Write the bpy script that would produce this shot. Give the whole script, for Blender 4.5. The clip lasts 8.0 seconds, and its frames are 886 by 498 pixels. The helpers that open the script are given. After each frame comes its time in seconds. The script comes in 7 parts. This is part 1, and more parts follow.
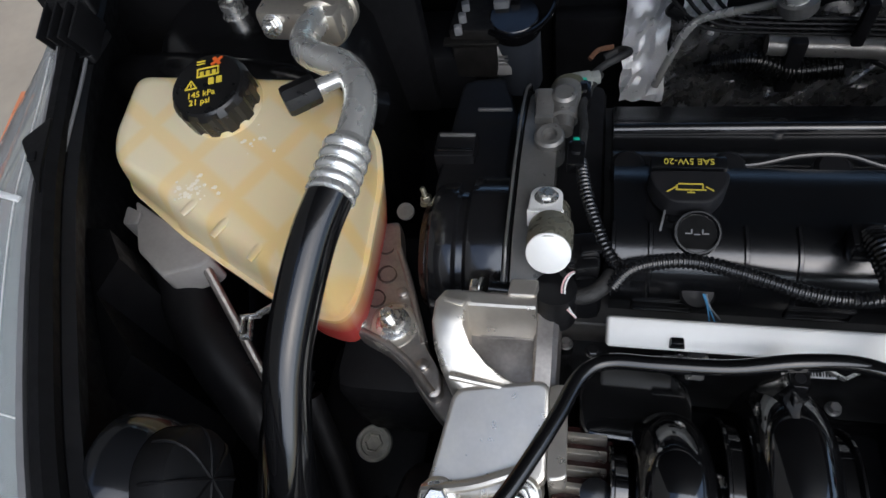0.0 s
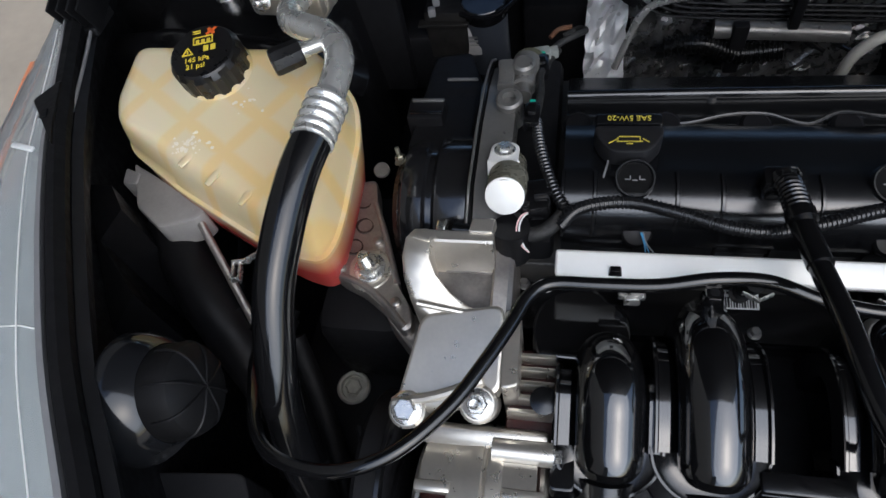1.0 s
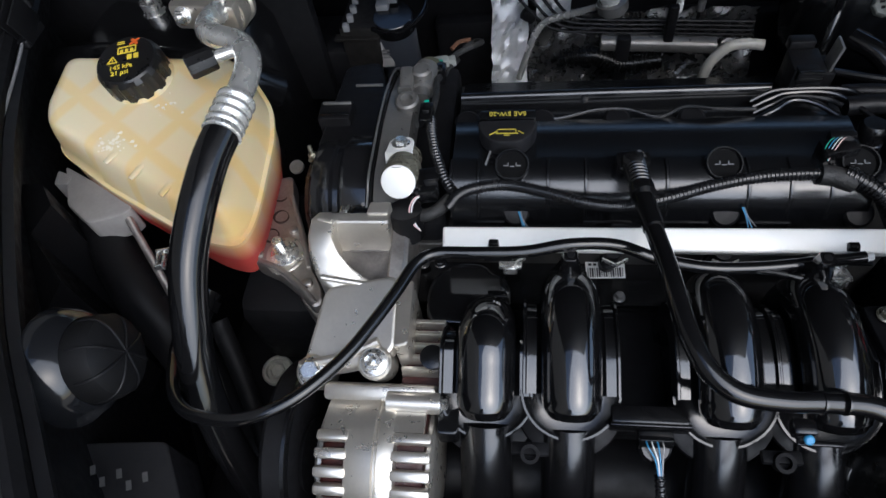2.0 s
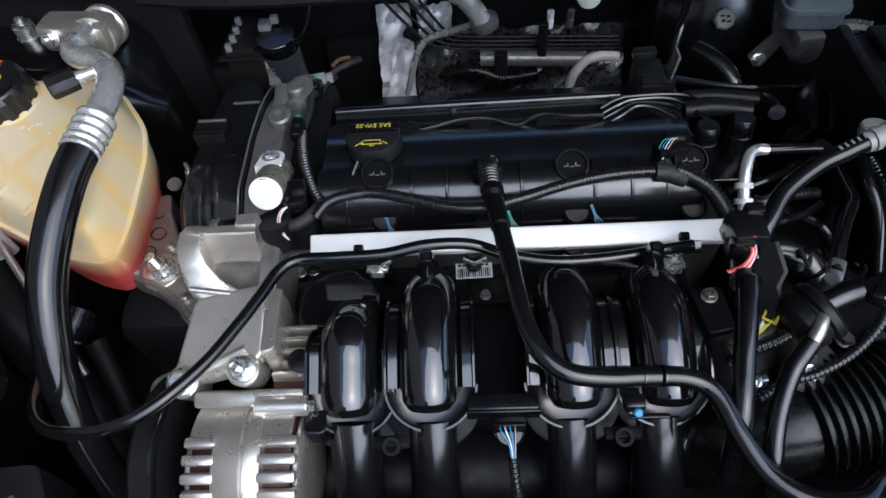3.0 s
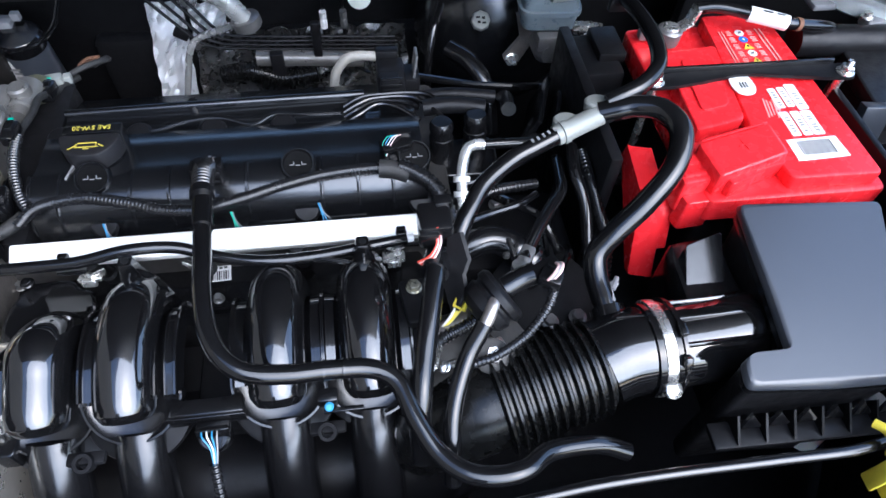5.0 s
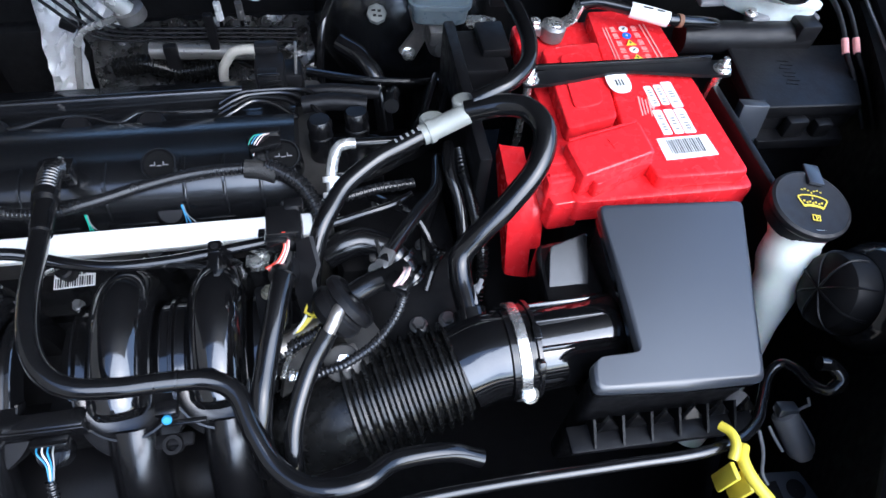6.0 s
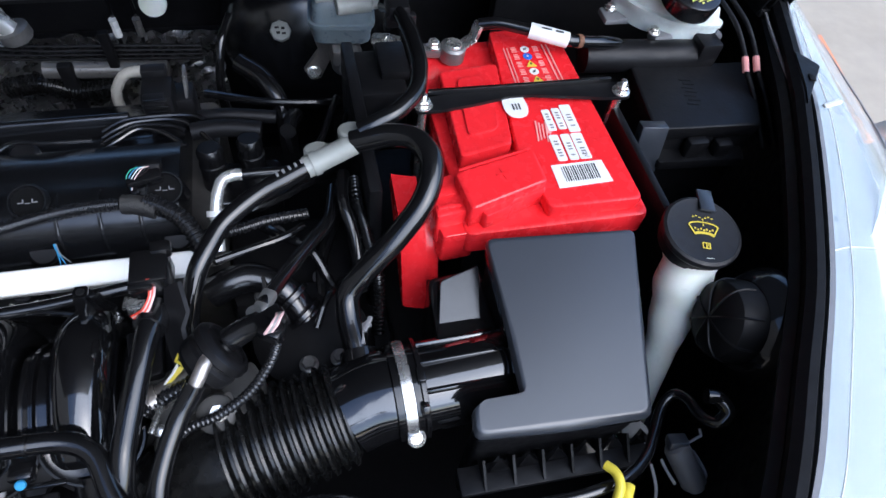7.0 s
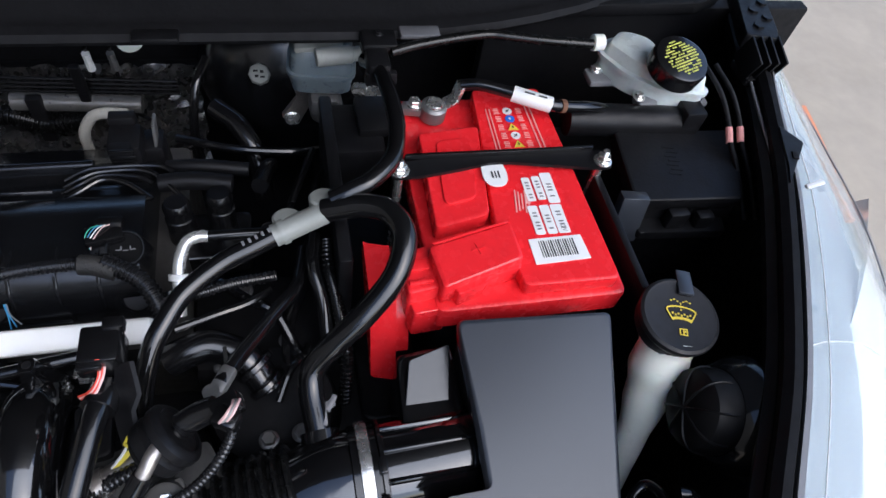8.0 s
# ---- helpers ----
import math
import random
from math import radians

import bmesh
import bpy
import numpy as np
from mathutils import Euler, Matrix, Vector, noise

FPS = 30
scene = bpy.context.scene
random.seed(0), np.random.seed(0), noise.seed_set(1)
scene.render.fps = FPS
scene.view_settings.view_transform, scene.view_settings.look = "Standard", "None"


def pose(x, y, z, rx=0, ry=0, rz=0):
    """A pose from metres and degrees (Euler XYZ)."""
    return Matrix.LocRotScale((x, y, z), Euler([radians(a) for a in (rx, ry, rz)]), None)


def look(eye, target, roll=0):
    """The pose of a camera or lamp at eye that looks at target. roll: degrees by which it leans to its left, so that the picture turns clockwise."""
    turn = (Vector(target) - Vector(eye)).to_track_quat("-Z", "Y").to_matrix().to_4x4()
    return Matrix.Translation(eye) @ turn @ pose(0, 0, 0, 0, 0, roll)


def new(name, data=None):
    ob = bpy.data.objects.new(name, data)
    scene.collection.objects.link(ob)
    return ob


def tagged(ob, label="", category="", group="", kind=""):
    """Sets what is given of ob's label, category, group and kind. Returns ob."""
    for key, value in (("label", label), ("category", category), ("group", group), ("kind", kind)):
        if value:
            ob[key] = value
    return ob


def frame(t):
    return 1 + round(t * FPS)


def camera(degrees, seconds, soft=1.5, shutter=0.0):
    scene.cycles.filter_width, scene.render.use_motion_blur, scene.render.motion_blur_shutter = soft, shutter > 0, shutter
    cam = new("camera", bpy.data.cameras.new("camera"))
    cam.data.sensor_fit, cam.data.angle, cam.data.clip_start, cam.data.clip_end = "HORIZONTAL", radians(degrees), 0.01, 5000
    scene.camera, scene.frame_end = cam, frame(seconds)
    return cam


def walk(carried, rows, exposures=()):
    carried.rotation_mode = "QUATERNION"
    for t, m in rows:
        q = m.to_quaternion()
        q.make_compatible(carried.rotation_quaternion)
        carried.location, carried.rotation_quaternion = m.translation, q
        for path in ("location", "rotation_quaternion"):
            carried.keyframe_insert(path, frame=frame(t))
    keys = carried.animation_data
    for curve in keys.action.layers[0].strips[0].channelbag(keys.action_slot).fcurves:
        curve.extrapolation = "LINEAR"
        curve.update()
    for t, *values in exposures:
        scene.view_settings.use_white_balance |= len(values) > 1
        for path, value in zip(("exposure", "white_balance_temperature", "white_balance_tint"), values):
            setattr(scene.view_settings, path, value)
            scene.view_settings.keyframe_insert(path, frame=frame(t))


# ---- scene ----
cam = camera(69.9, 8.0)
PATH = [
    (0, (-0.2838, -0.1825, 1.1925), (-0.3902, 0.0710, 0.7749), -16.67),
    (0.5, (-0.2687, -0.2168, 1.1997), (-0.3689, 0.0390, 0.7820), -15.51),
    (1, (-0.2548, -0.2519, 1.2116), (-0.3525, 0.0085, 0.7961), -14.85),
    (1.5, (-0.2240, -0.2846, 1.2274), (-0.3100, -0.0137, 0.8160), -12.81),
    (2.8, (-0.1356, -0.3350, 1.2433), (-0.1679, -0.0429, 0.8387), -6.85),
    (3, (-0.1196, -0.3351, 1.2436), (-0.1437, -0.0404, 0.8404), -5.97),
    (3.5, (-0.0858, -0.3398, 1.2423), (-0.0888, -0.0444, 0.8388), -3.59),
    (4, (-0.0487, -0.3413, 1.2465), (-0.0310, -0.0463, 0.8432), -1.12),
    (4.5, (-0.0113, -0.3454, 1.2453), (0.0246, -0.0507, 0.8429), 1.22),
    (5, (0.0382, -0.3488, 1.2398), (0.0911, -0.0578, 0.8367), 3.46),
    (6.5, (0.1709, -0.3379, 1.2414), (0.2552, -0.0613, 0.8335), 7.67),
    (7, (0.2016, -0.3212, 1.2496), (0.3005, -0.0479, 0.8429), 9.38),
    (7.5, (0.2186, -0.2962, 1.2574), (0.3284, -0.0228, 0.8535), 11.48),
    (8, (0.2197, -0.2698, 1.2675), (0.3318, 0.0067, 0.8663), 13.30),
]
walk(cam, [(t, look(eye, target, roll)) for t, eye, target, roll in PATH], exposures=[(0.0, 0.34, 5900, 8), (1.5, 0.50, 5850, 8), (3.0, 0.72, 5650, 9), (4.0, 1.14, 5550, 10), (4.5, 1.58, 5550, 11), (5.0, 1.78, 5450, 10), (6.5, 1.52, 5400, 9), (7.0, 1.12, 5500, 10), (8.0, 0.76, 5800, 11)])

# ---- sky and sun ----
world = bpy.data.worlds.new("overcast sky")
scene.world = world
world.use_nodes = True
wn = world.node_tree.nodes
sky = wn.new("ShaderNodeTexSky")
sky.sky_type, sky.sun_disc = "NISHITA", False
sky.sun_elevation, sky.sun_rotation = radians(45), radians(146)
sky.air_density, sky.dust_density = 1.0, 2.2
wn["Background"].inputs["Strength"].default_value = 0.15
pale = wn.new("ShaderNodeHueSaturation")
pale.inputs["Saturation"].default_value = 1.0
world.node_tree.links.new(sky.outputs[0], pale.inputs["Color"])
world.node_tree.links.new(pale.outputs[0], wn["Background"].inputs["Color"])
sun = new("sun", bpy.data.lights.new("sun", "SUN"))
sun.data.energy, sun.data.angle, sun.data.color = 1.35, radians(72), (1.0, 0.985, 0.965)
sun.matrix_world = look((1.30, -1.92, 3.12), (0, 0, 0.8))


# ---- materials ----
def material(name, color, rough=0.5, metal=0.0, vary=0.25, scale=60.0, bump=0.0, bump_scale=400.0, coat=0.0, trans=0.0, rough_vary=0.12, subsurf=0.0, dust=0.0, spec=0.5):
    """A principled surface with blotches, fine grain and an uneven gloss; dust lays a pale film on faces that look up."""
    m = bpy.data.materials.new(name)
    m.use_nodes = True
    nt = m.node_tree
    b = nt.nodes["Principled BSDF"]
    co = nt.nodes.new("ShaderNodeNewGeometry").outputs["Position"]

    def noise_of(s, detail):
        n = nt.nodes.new("ShaderNodeTexNoise")
        n.inputs["Scale"].default_value, n.inputs["Detail"].default_value = s, detail
        nt.links.new(co, n.inputs["Vector"])
        return n.outputs["Fac"]

    def ranged(fac, lo, hi, a=0.3, z=0.7):
        r = nt.nodes.new("ShaderNodeMapRange")
        for k, v in zip(("From Min", "From Max", "To Min", "To Max"), (a, z, lo, hi)):
            r.inputs[k].default_value = v
        nt.links.new(fac, r.inputs["Value"])
        return r.outputs["Result"]

    big, fine = noise_of(scale, 4), noise_of(scale * 7, 3)
    mixed = nt.nodes.new("ShaderNodeMix")
    mixed.data_type = "RGBA"
    mixed.inputs["A"].default_value = (*[c * (1 - vary) for c in color], 1)
    mixed.inputs["B"].default_value = (*[min(1, c * (1 + vary)) for c in color], 1)
    both = nt.nodes.new("ShaderNodeMath")
    both.operation = "ADD"
    nt.links.new(ranged(big, 0, 0.7), both.inputs[0])
    nt.links.new(ranged(fine, 0, 0.3), both.inputs[1])
    nt.links.new(both.outputs[0], mixed.inputs["Factor"])
    out = mixed.outputs["Result"]
    if dust:
        film = nt.nodes.new("ShaderNodeMix")
        film.data_type = "RGBA"
        film.inputs["B"].default_value = (0.23, 0.21, 0.18, 1)
        up = nt.nodes.new("ShaderNodeSeparateXYZ")
        nt.links.new(nt.nodes.new("ShaderNodeNewGeometry").outputs["Normal"], up.inputs[0])
        times = nt.nodes.new("ShaderNodeMath")
        times.operation = "MULTIPLY"
        nt.links.new(ranged(up.outputs["Z"], 0, dust, 0.2, 1.0), times.inputs[0])
        nt.links.new(ranged(noise_of(scale * 0.6, 6), 0.1, 1.0), times.inputs[1])
        nt.links.new(times.outputs[0], film.inputs["Factor"])
        nt.links.new(out, film.inputs["A"])
        out = film.outputs["Result"]
    nt.links.new(out, b.inputs["Base Color"])
    nt.links.new(ranged(noise_of(scale * 1.7, 5), max(0.02, rough - rough_vary), min(1, rough + rough_vary)), b.inputs["Roughness"])
    b.inputs["Metallic"].default_value = metal
    b.inputs["Specular IOR Level"].default_value = spec
    b.inputs["Coat Weight"].default_value = coat
    b.inputs["Coat Roughness"].default_value = 0.06
    b.inputs["Transmission Weight"].default_value = trans
    if subsurf:
        b.inputs["Subsurface Weight"].default_value = subsurf
        b.inputs["Subsurface Radius"].default_value = (0.02, 0.012, 0.006)
    if bump:
        bm_ = nt.nodes.new("ShaderNodeBump")
        bm_.inputs["Strength"].default_value, bm_.inputs["Distance"].default_value = bump, 0.0015
        nt.links.new(noise_of(bump_scale, 5), bm_.inputs["Height"])
        nt.links.new(bm_.outputs[0], b.inputs["Normal"])
    return m


GLOSS = material("gloss black moulded nylon", (0.005, 0.005, 0.0055), 0.09, vary=0.3, bump=0.12, bump_scale=38, rough_vary=0.035, coat=0.45, spec=0.95)
SATIN = material("satin black plastic", (0.0050, 0.0050, 0.0056), 0.20, vary=0.12, bump=0.012, bump_scale=500, dust=0.004, spec=0.80, rough_vary=0.03)
MATTE = material("dull black plastic", (0.0065, 0.0065, 0.0073), 0.42, bump=0.12, bump_scale=300, dust=0.003, spec=0.22)
DEEP = material("grimy black underbody", (0.0078, 0.0078, 0.0086), 0.60, bump=0.3, bump_scale=120, dust=0.004, spec=0.12)
RUBBER = material("black rubber hose", (0.005, 0.005, 0.0055), 0.11, bump=0.02, bump_scale=500, rough_vary=0.03, dust=0.003, spec=0.62)
LOOM = material("corrugated loom plastic", (0.009, 0.009, 0.010), 0.24, dust=0.010, spec=0.8, rough_vary=0.06)
TAPE = material("black cloth tape", (0.013, 0.013, 0.013), 0.6, bump=0.5, bump_scale=500, dust=0.10)
COVER = material("polished black cover moulding", (0.0052, 0.0055, 0.0064), 0.22, vary=0.1, bump=0.006, bump_scale=300, rough_vary=0.02, spec=1.0)
GREYBOX = material("grained grey-black plastic", (0.030, 0.034, 0.042), 0.30, vary=0.02, rough_vary=0.006, spec=0.75)
SHINYGREY = material("shiny grey-black plastic", (0.010, 0.0105, 0.012), 0.12, vary=0.08, rough_vary=0.02, spec=0.55)
CAST = material("cast aluminium", (0.66, 0.62, 0.55), 0.30, metal=0.80, vary=0.08, rough_vary=0.04, scale=45, bump=0.035, bump_scale=700)
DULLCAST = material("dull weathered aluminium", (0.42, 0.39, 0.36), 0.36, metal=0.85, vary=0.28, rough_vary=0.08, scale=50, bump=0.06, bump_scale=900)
RAILMETAL = material("bright plated steel rail", (0.90, 0.89, 0.85), 0.34, metal=0.08, vary=0.03, rough_vary=0.03, scale=25, bump=0.02)
STEEL = material("zinc plated steel", (0.78, 0.77, 0.74), 0.27, metal=0.90, vary=0.06, rough_vary=0.04, scale=90, bump=0.02, bump_scale=700)
OLIVEMETAL = material("olive passivated steel", (0.30, 0.285, 0.22), 0.30, metal=0.6, vary=0.15, scale=60)
DRUM = material("worn glossy black cover", (0.010, 0.010, 0.011), 0.14, vary=0.3, bump=0.02, bump_scale=200, rough_vary=0.05, spec=1.0)
GREYMETAL = material("greyed metal", (0.24, 0.235, 0.23), 0.42, metal=0.7, vary=0.2, bump=0.05, rough_vary=0.06)
SOCKET = material("worn grey-green steel", (0.50, 0.49, 0.43), 0.38, metal=0.3, vary=0.2, scale=90)
PIPEMETAL = material("brushed aluminium pipe", (0.84, 0.84, 0.81), 0.27, metal=0.72, vary=0.04, rough_vary=0.02, scale=35)
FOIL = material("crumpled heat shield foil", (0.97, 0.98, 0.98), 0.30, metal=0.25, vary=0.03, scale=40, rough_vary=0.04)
DARKFOIL = material("dark grey heat shield", (0.24, 0.235, 0.23), 0.28, metal=0.75, vary=0.35, scale=70, rough_vary=0.08, bump=0.1, bump_scale=160)
CAMCAST = material("grey cast camshaft housing", (0.19, 0.185, 0.175), 0.38, metal=0.55, vary=0.14, scale=70, bump=0.05, bump_scale=800)
BELLOWS = material("dull black bellows rubber", (0.005, 0.005, 0.005), 0.26, bump=0.05, bump_scale=250, rough_vary=0.06, dust=0.003, spec=0.40)
DARKCAST = material("oil-darkened grey casting", (0.050, 0.048, 0.045), 0.50, metal=0.15, vary=0.25, scale=60, bump=0.08, bump_scale=900, spec=0.3)
SENSORGREEN = material("dull green-brown plastic", (0.075, 0.075, 0.050), 0.45, vary=0.2)
GRIMECAST = material("grime-brown casting", (0.014, 0.013, 0.012), 0.5, metal=0.2, vary=0.5, scale=90, bump=0.1, bump_scale=500, spec=0.3)
BEIGE = material("yellowed white pipe plastic", (0.42, 0.40, 0.35), 0.30, vary=0.06)
CAPBLACK = material("moulded black cap plastic", (0.007, 0.007, 0.0075), 0.34, vary=0.1, spec=0.5, bump=0.04, bump_scale=500)
CAPGREY = material("worn grey-black cap plastic", (0.010, 0.010, 0.0115), 0.50, vary=0.12, bump=0.05, bump_scale=900, dust=0.015, spec=0.35)
PLASTER = material("plain beige plaster", (0.15, 0.14, 0.125), 0.9, vary=0.06, scale=2, bump=0.2, bump_scale=30)
RUST = material("rusted steel", (0.12, 0.055, 0.028), 0.8, vary=0.5, bump=0.6, bump_scale=300)
DARKRUST = material("dark oily rust", (0.030, 0.016, 0.011), 0.5, vary=0.4, bump=0.3, bump_scale=300)
BROWNBLACK = material("oil-browned black plastic", (0.018, 0.010, 0.007), 0.30, vary=0.3, bump=0.1, bump_scale=200)
COPPER = material("dark red varnished winding", (0.045, 0.009, 0.007), 0.45, vary=0.5, bump=0.4, bump_scale=350)
RECESSBLACK = material("dead black recess shade", (0.0022, 0.0022, 0.0024), 0.6, vary=0.1, spec=0.12)
RED = material("red battery plastic", (0.80, 0.020, 0.026), 0.26, vary=0.06, bump=0.06, bump_scale=700, rough_vary=0.06)
WHITE = material("white plastic", (0.70, 0.71, 0.70), 0.45, vary=0.06, bump=0.1)
MILKY = material("milky translucent plastic", (0.90, 0.94, 0.84), 0.36, vary=0.05, scale=30, subsurf=0.15)
CLOUDED = material("clouded white reservoir plastic", (0.60, 0.65, 0.62), 0.34, vary=0.10, scale=40, subsurf=0.15)
PRINTWHITE = material("white print", (0.80, 0.80, 0.78), 0.6, vary=0.04)
PRINTBLACK = material("black print", (0.02, 0.02, 0.02), 0.6, vary=0.1)
PRINTYELLOW = material("yellow print", (0.75, 0.58, 0.05), 0.6, vary=0.08)
PRINTFADED = material("worn yellow print", (0.50, 0.40, 0.05), 0.6, vary=0.2, scale=300)
PRINTLIME = material("faded yellow-green print", (0.58, 0.58, 0.10), 0.7, vary=0.3, scale=200)
PRINTBLUE = material("blue print", (0.02, 0.14, 0.62), 0.6, vary=0.05)
PRINTORANGE = material("orange-red print", (0.75, 0.13, 0.02), 0.6, vary=0.05)
PRINTPINK = material("pale red print", (0.80, 0.36, 0.33), 0.6, vary=0.05)
YELLOW = material("yellow plastic", (0.80, 0.66, 0.06), 0.4, vary=0.08)
BLUEWIRE = material("light blue wire", (0.04, 0.24, 0.46), 0.4, vary=0.1)
GREENWIRE = material("green wire", (0.02, 0.36, 0.24), 0.4, vary=0.1)
PINKWIRE = material("pink and white wire", (0.75, 0.50, 0.48), 0.4, vary=0.2)
REDWIRE = material("red wire", (0.75, 0.06, 0.03), 0.4, vary=0.1)
GREYPLASTIC = material("pale grey plastic", (0.20, 0.20, 0.205), 0.42, vary=0.1)
PALEPLASTIC = material("pale grey-green plastic", (0.25, 0.26, 0.24), 0.40, vary=0.08)
SPLASH = material("dried splash film", (0.76, 0.70, 0.57), 0.35, vary=0.1, scale=200)
FOOTWHITE = material("pale clouded foot plastic", (0.30, 0.29, 0.28), 0.42, vary=0.12, scale=40)
FOOTGREY = material("dull grey moulding", (0.115, 0.115, 0.12), 0.45, vary=0.08)
LAMPGREY = material("silvered lamp housing", (0.30, 0.33, 0.335), 0.30, metal=0.3, vary=0.12, scale=6, rough_vary=0.03)
CHROME = material("reflector plating whitened for sun glare", (0.93, 0.93, 0.90), 0.22, metal=0.55, vary=0.03, scale=20, rough_vary=0.04)
AMBER = material("amber reflector", (0.80, 0.30, 0.14), 0.35, vary=0.1)
SEAL = material("black rubber seal", (0.007, 0.007, 0.0075), 0.55, spec=0.15)
CONCRETE = material("pale concrete ground", (0.41, 0.345, 0.26), 0.85, vary=0.12, scale=3, bump=0.4, bump_scale=40)
LIQUIDGREY = material("clouded reservoir plastic", (0.10, 0.125, 0.14), 0.35, vary=0.1, subsurf=0.2)


def tank_material():
    """Yellowed translucent plastic; the coolant inside shows red through its foot, and dried spots lie on the top."""
    m = material("yellowed translucent plastic", (0.74, 0.60, 0.35), 0.17, vary=0.02, scale=22, subsurf=0.35, bump=0.05, bump_scale=60, rough_vary=0.03)
    nt = m.node_tree
    b = nt.nodes["Principled BSDF"]
    base = b.inputs["Base Color"].links[0].from_socket
    pos = nt.nodes.new("ShaderNodeNewGeometry").outputs["Position"]
    xyz = nt.nodes.new("ShaderNodeSeparateXYZ")
    nt.links.new(pos, xyz.inputs[0])
    level = nt.nodes.new("ShaderNodeMapRange")
    for k, v in zip(("From Min", "From Max", "To Min", "To Max"), (0.755, 0.795, 1.0, 0.0)):
        level.inputs[k].default_value = v
    nt.links.new(xyz.outputs["Z"], level.inputs["Value"])
    # the chamber walls inside shimmer through as a yellower grid round paler cells
    turn = nt.nodes.new("ShaderNodeMapping")
    turn.inputs["Rotation"].default_value = (0, 0, radians(35))
    turn.inputs["Location"].default_value = (0.012, 0.004, 0)
    nt.links.new(pos, turn.inputs["Vector"])
    cells = nt.nodes.new("ShaderNodeTexBrick")
    cells.offset = 0.0
    cells.inputs["Color1"].default_value = (0.695, 0.630, 0.450, 1)
    cells.inputs["Color2"].default_value = (0.735, 0.660, 0.465, 1)
    cells.inputs["Mortar"].default_value = (0.75, 0.595, 0.31, 1)
    for k, v in zip(("Scale", "Mortar Size", "Mortar Smooth", "Brick Width", "Row Height"), (1.0, 0.009, 0.7, 0.052, 0.042)):
        cells.inputs[k].default_value = v
    nt.links.new(turn.outputs[0], cells.inputs["Vector"])
    blend = nt.nodes.new("ShaderNodeMix")
    blend.data_type, blend.inputs["Factor"].default_value = "RGBA", 0.8
    nt.links.new(base, blend.inputs["A"])
    nt.links.new(cells.outputs["Color"], blend.inputs["B"])
    base = blend.outputs["Result"]
    # the plastic is stained deeper amber where the coolant slops against it
    along = nt.nodes.new("ShaderNodeVectorMath")
    along.operation = "DOT_PRODUCT"
    along.inputs[1].default_value = (0.75, -0.66, 0.0)
    nt.links.new(pos, along.inputs[0])
    deep = nt.nodes.new("ShaderNodeMapRange")
    for k, v in zip(("From Min", "From Max", "To Min", "To Max"), (-0.52, -0.30, 0.0, 0.75)):
        deep.inputs[k].default_value = v
    nt.links.new(along.outputs["Value"], deep.inputs["Value"])
    stain = nt.nodes.new("ShaderNodeMix")
    stain.data_type, stain.blend_type = "RGBA", "MULTIPLY"
    stain.inputs["B"].default_value = (1.0, 0.84, 0.56, 1)
    nt.links.new(deep.outputs[0], stain.inputs["Factor"])
    nt.links.new(base, stain.inputs["A"])
    base = stain.outputs["Result"]
    mx = nt.nodes.new("ShaderNodeMix")
    mx.data_type = "RGBA"
    mx.inputs["B"].default_value = (0.42, 0.060, 0.050, 1)
    nt.links.new(level.outputs[0], mx.inputs["Factor"])
    nt.links.new(base, mx.inputs["A"])
    nt.links.new(mx.outputs["Result"], b.inputs["Base Color"])
    return m


TANK = tank_material()


def lens_material():
    m = bpy.data.materials.new("clear lamp lens")
    m.use_nodes = True
    b = m.node_tree.nodes["Principled BSDF"]
    b.inputs["Base Color"].default_value = (0.92, 0.95, 0.96, 1)
    b.inputs["Roughness"].default_value = 0.04
    b.inputs["IOR"].default_value = 1.45
    b.inputs["Transmission Weight"].default_value = 0.9
    return m


LENS = lens_material()


# ---- builders ----
def thing(name, label, category, at=(0, 0, 0), group="", kind=""):
    ob = new(name)
    ob.location = at
    ob.empty_display_size = 0.02
    return tagged(ob, label, category, group, kind)


def finish(name, bm, mat, smooth=0.6):
    bmesh.ops.recalc_face_normals(bm, faces=bm.faces)
    for f in bm.faces:
        f.smooth = True
    for e in bm.edges:
        if len(e.link_faces) == 2 and e.calc_face_angle(0) > smooth:
            e.smooth = False
    me = bpy.data.meshes.new(name)
    bm.to_mesh(me)
    bm.free()
    me.materials.append(mat)
    return me


def under(ob, parent):
    ob.parent = parent
    if parent.type == "EMPTY":
        ob.matrix_parent_inverse = Matrix.Translation(parent.location).inverted()
    return ob


def part(name, bm, mat, parent, label="", smooth=0.6):
    """One mesh object, modelled in world places, under a thing or a part."""
    ob = under(new(name, finish(name, bm, mat, smooth)), parent)
    return tagged(ob, label) if label else ob


def single(name, bm, mat, label, category="", group="", kind="", smooth=0.6):
    return tagged(new(name, finish(name, bm, mat, smooth)), label, category, group, kind)


def joined(*bms):
    out = bmesh.new()
    for b in bms:
        me = bpy.data.meshes.new("tmp")
        b.to_mesh(me)
        b.free()
        out.from_mesh(me)
        bpy.data.meshes.remove(me)
    return out


def box(at, size, bevel=0.002, rot=(0, 0, 0), seg=2, taper=1.0):
    bm = bmesh.new()
    bmesh.ops.create_cube(bm, size=1.0)
    for v in bm.verts:
        k = taper if v.co.z > 0 else 1.0
        v.co = Vector((v.co.x * size[0] * k, v.co.y * size[1] * k, v.co.z * size[2]))
    if bevel:
        bmesh.ops.bevel(bm, geom=bm.edges[:], offset=bevel, segments=seg, profile=0.5, affect="EDGES", clamp_overlap=True)
    bm.transform(pose(*at, *rot))
    return bm


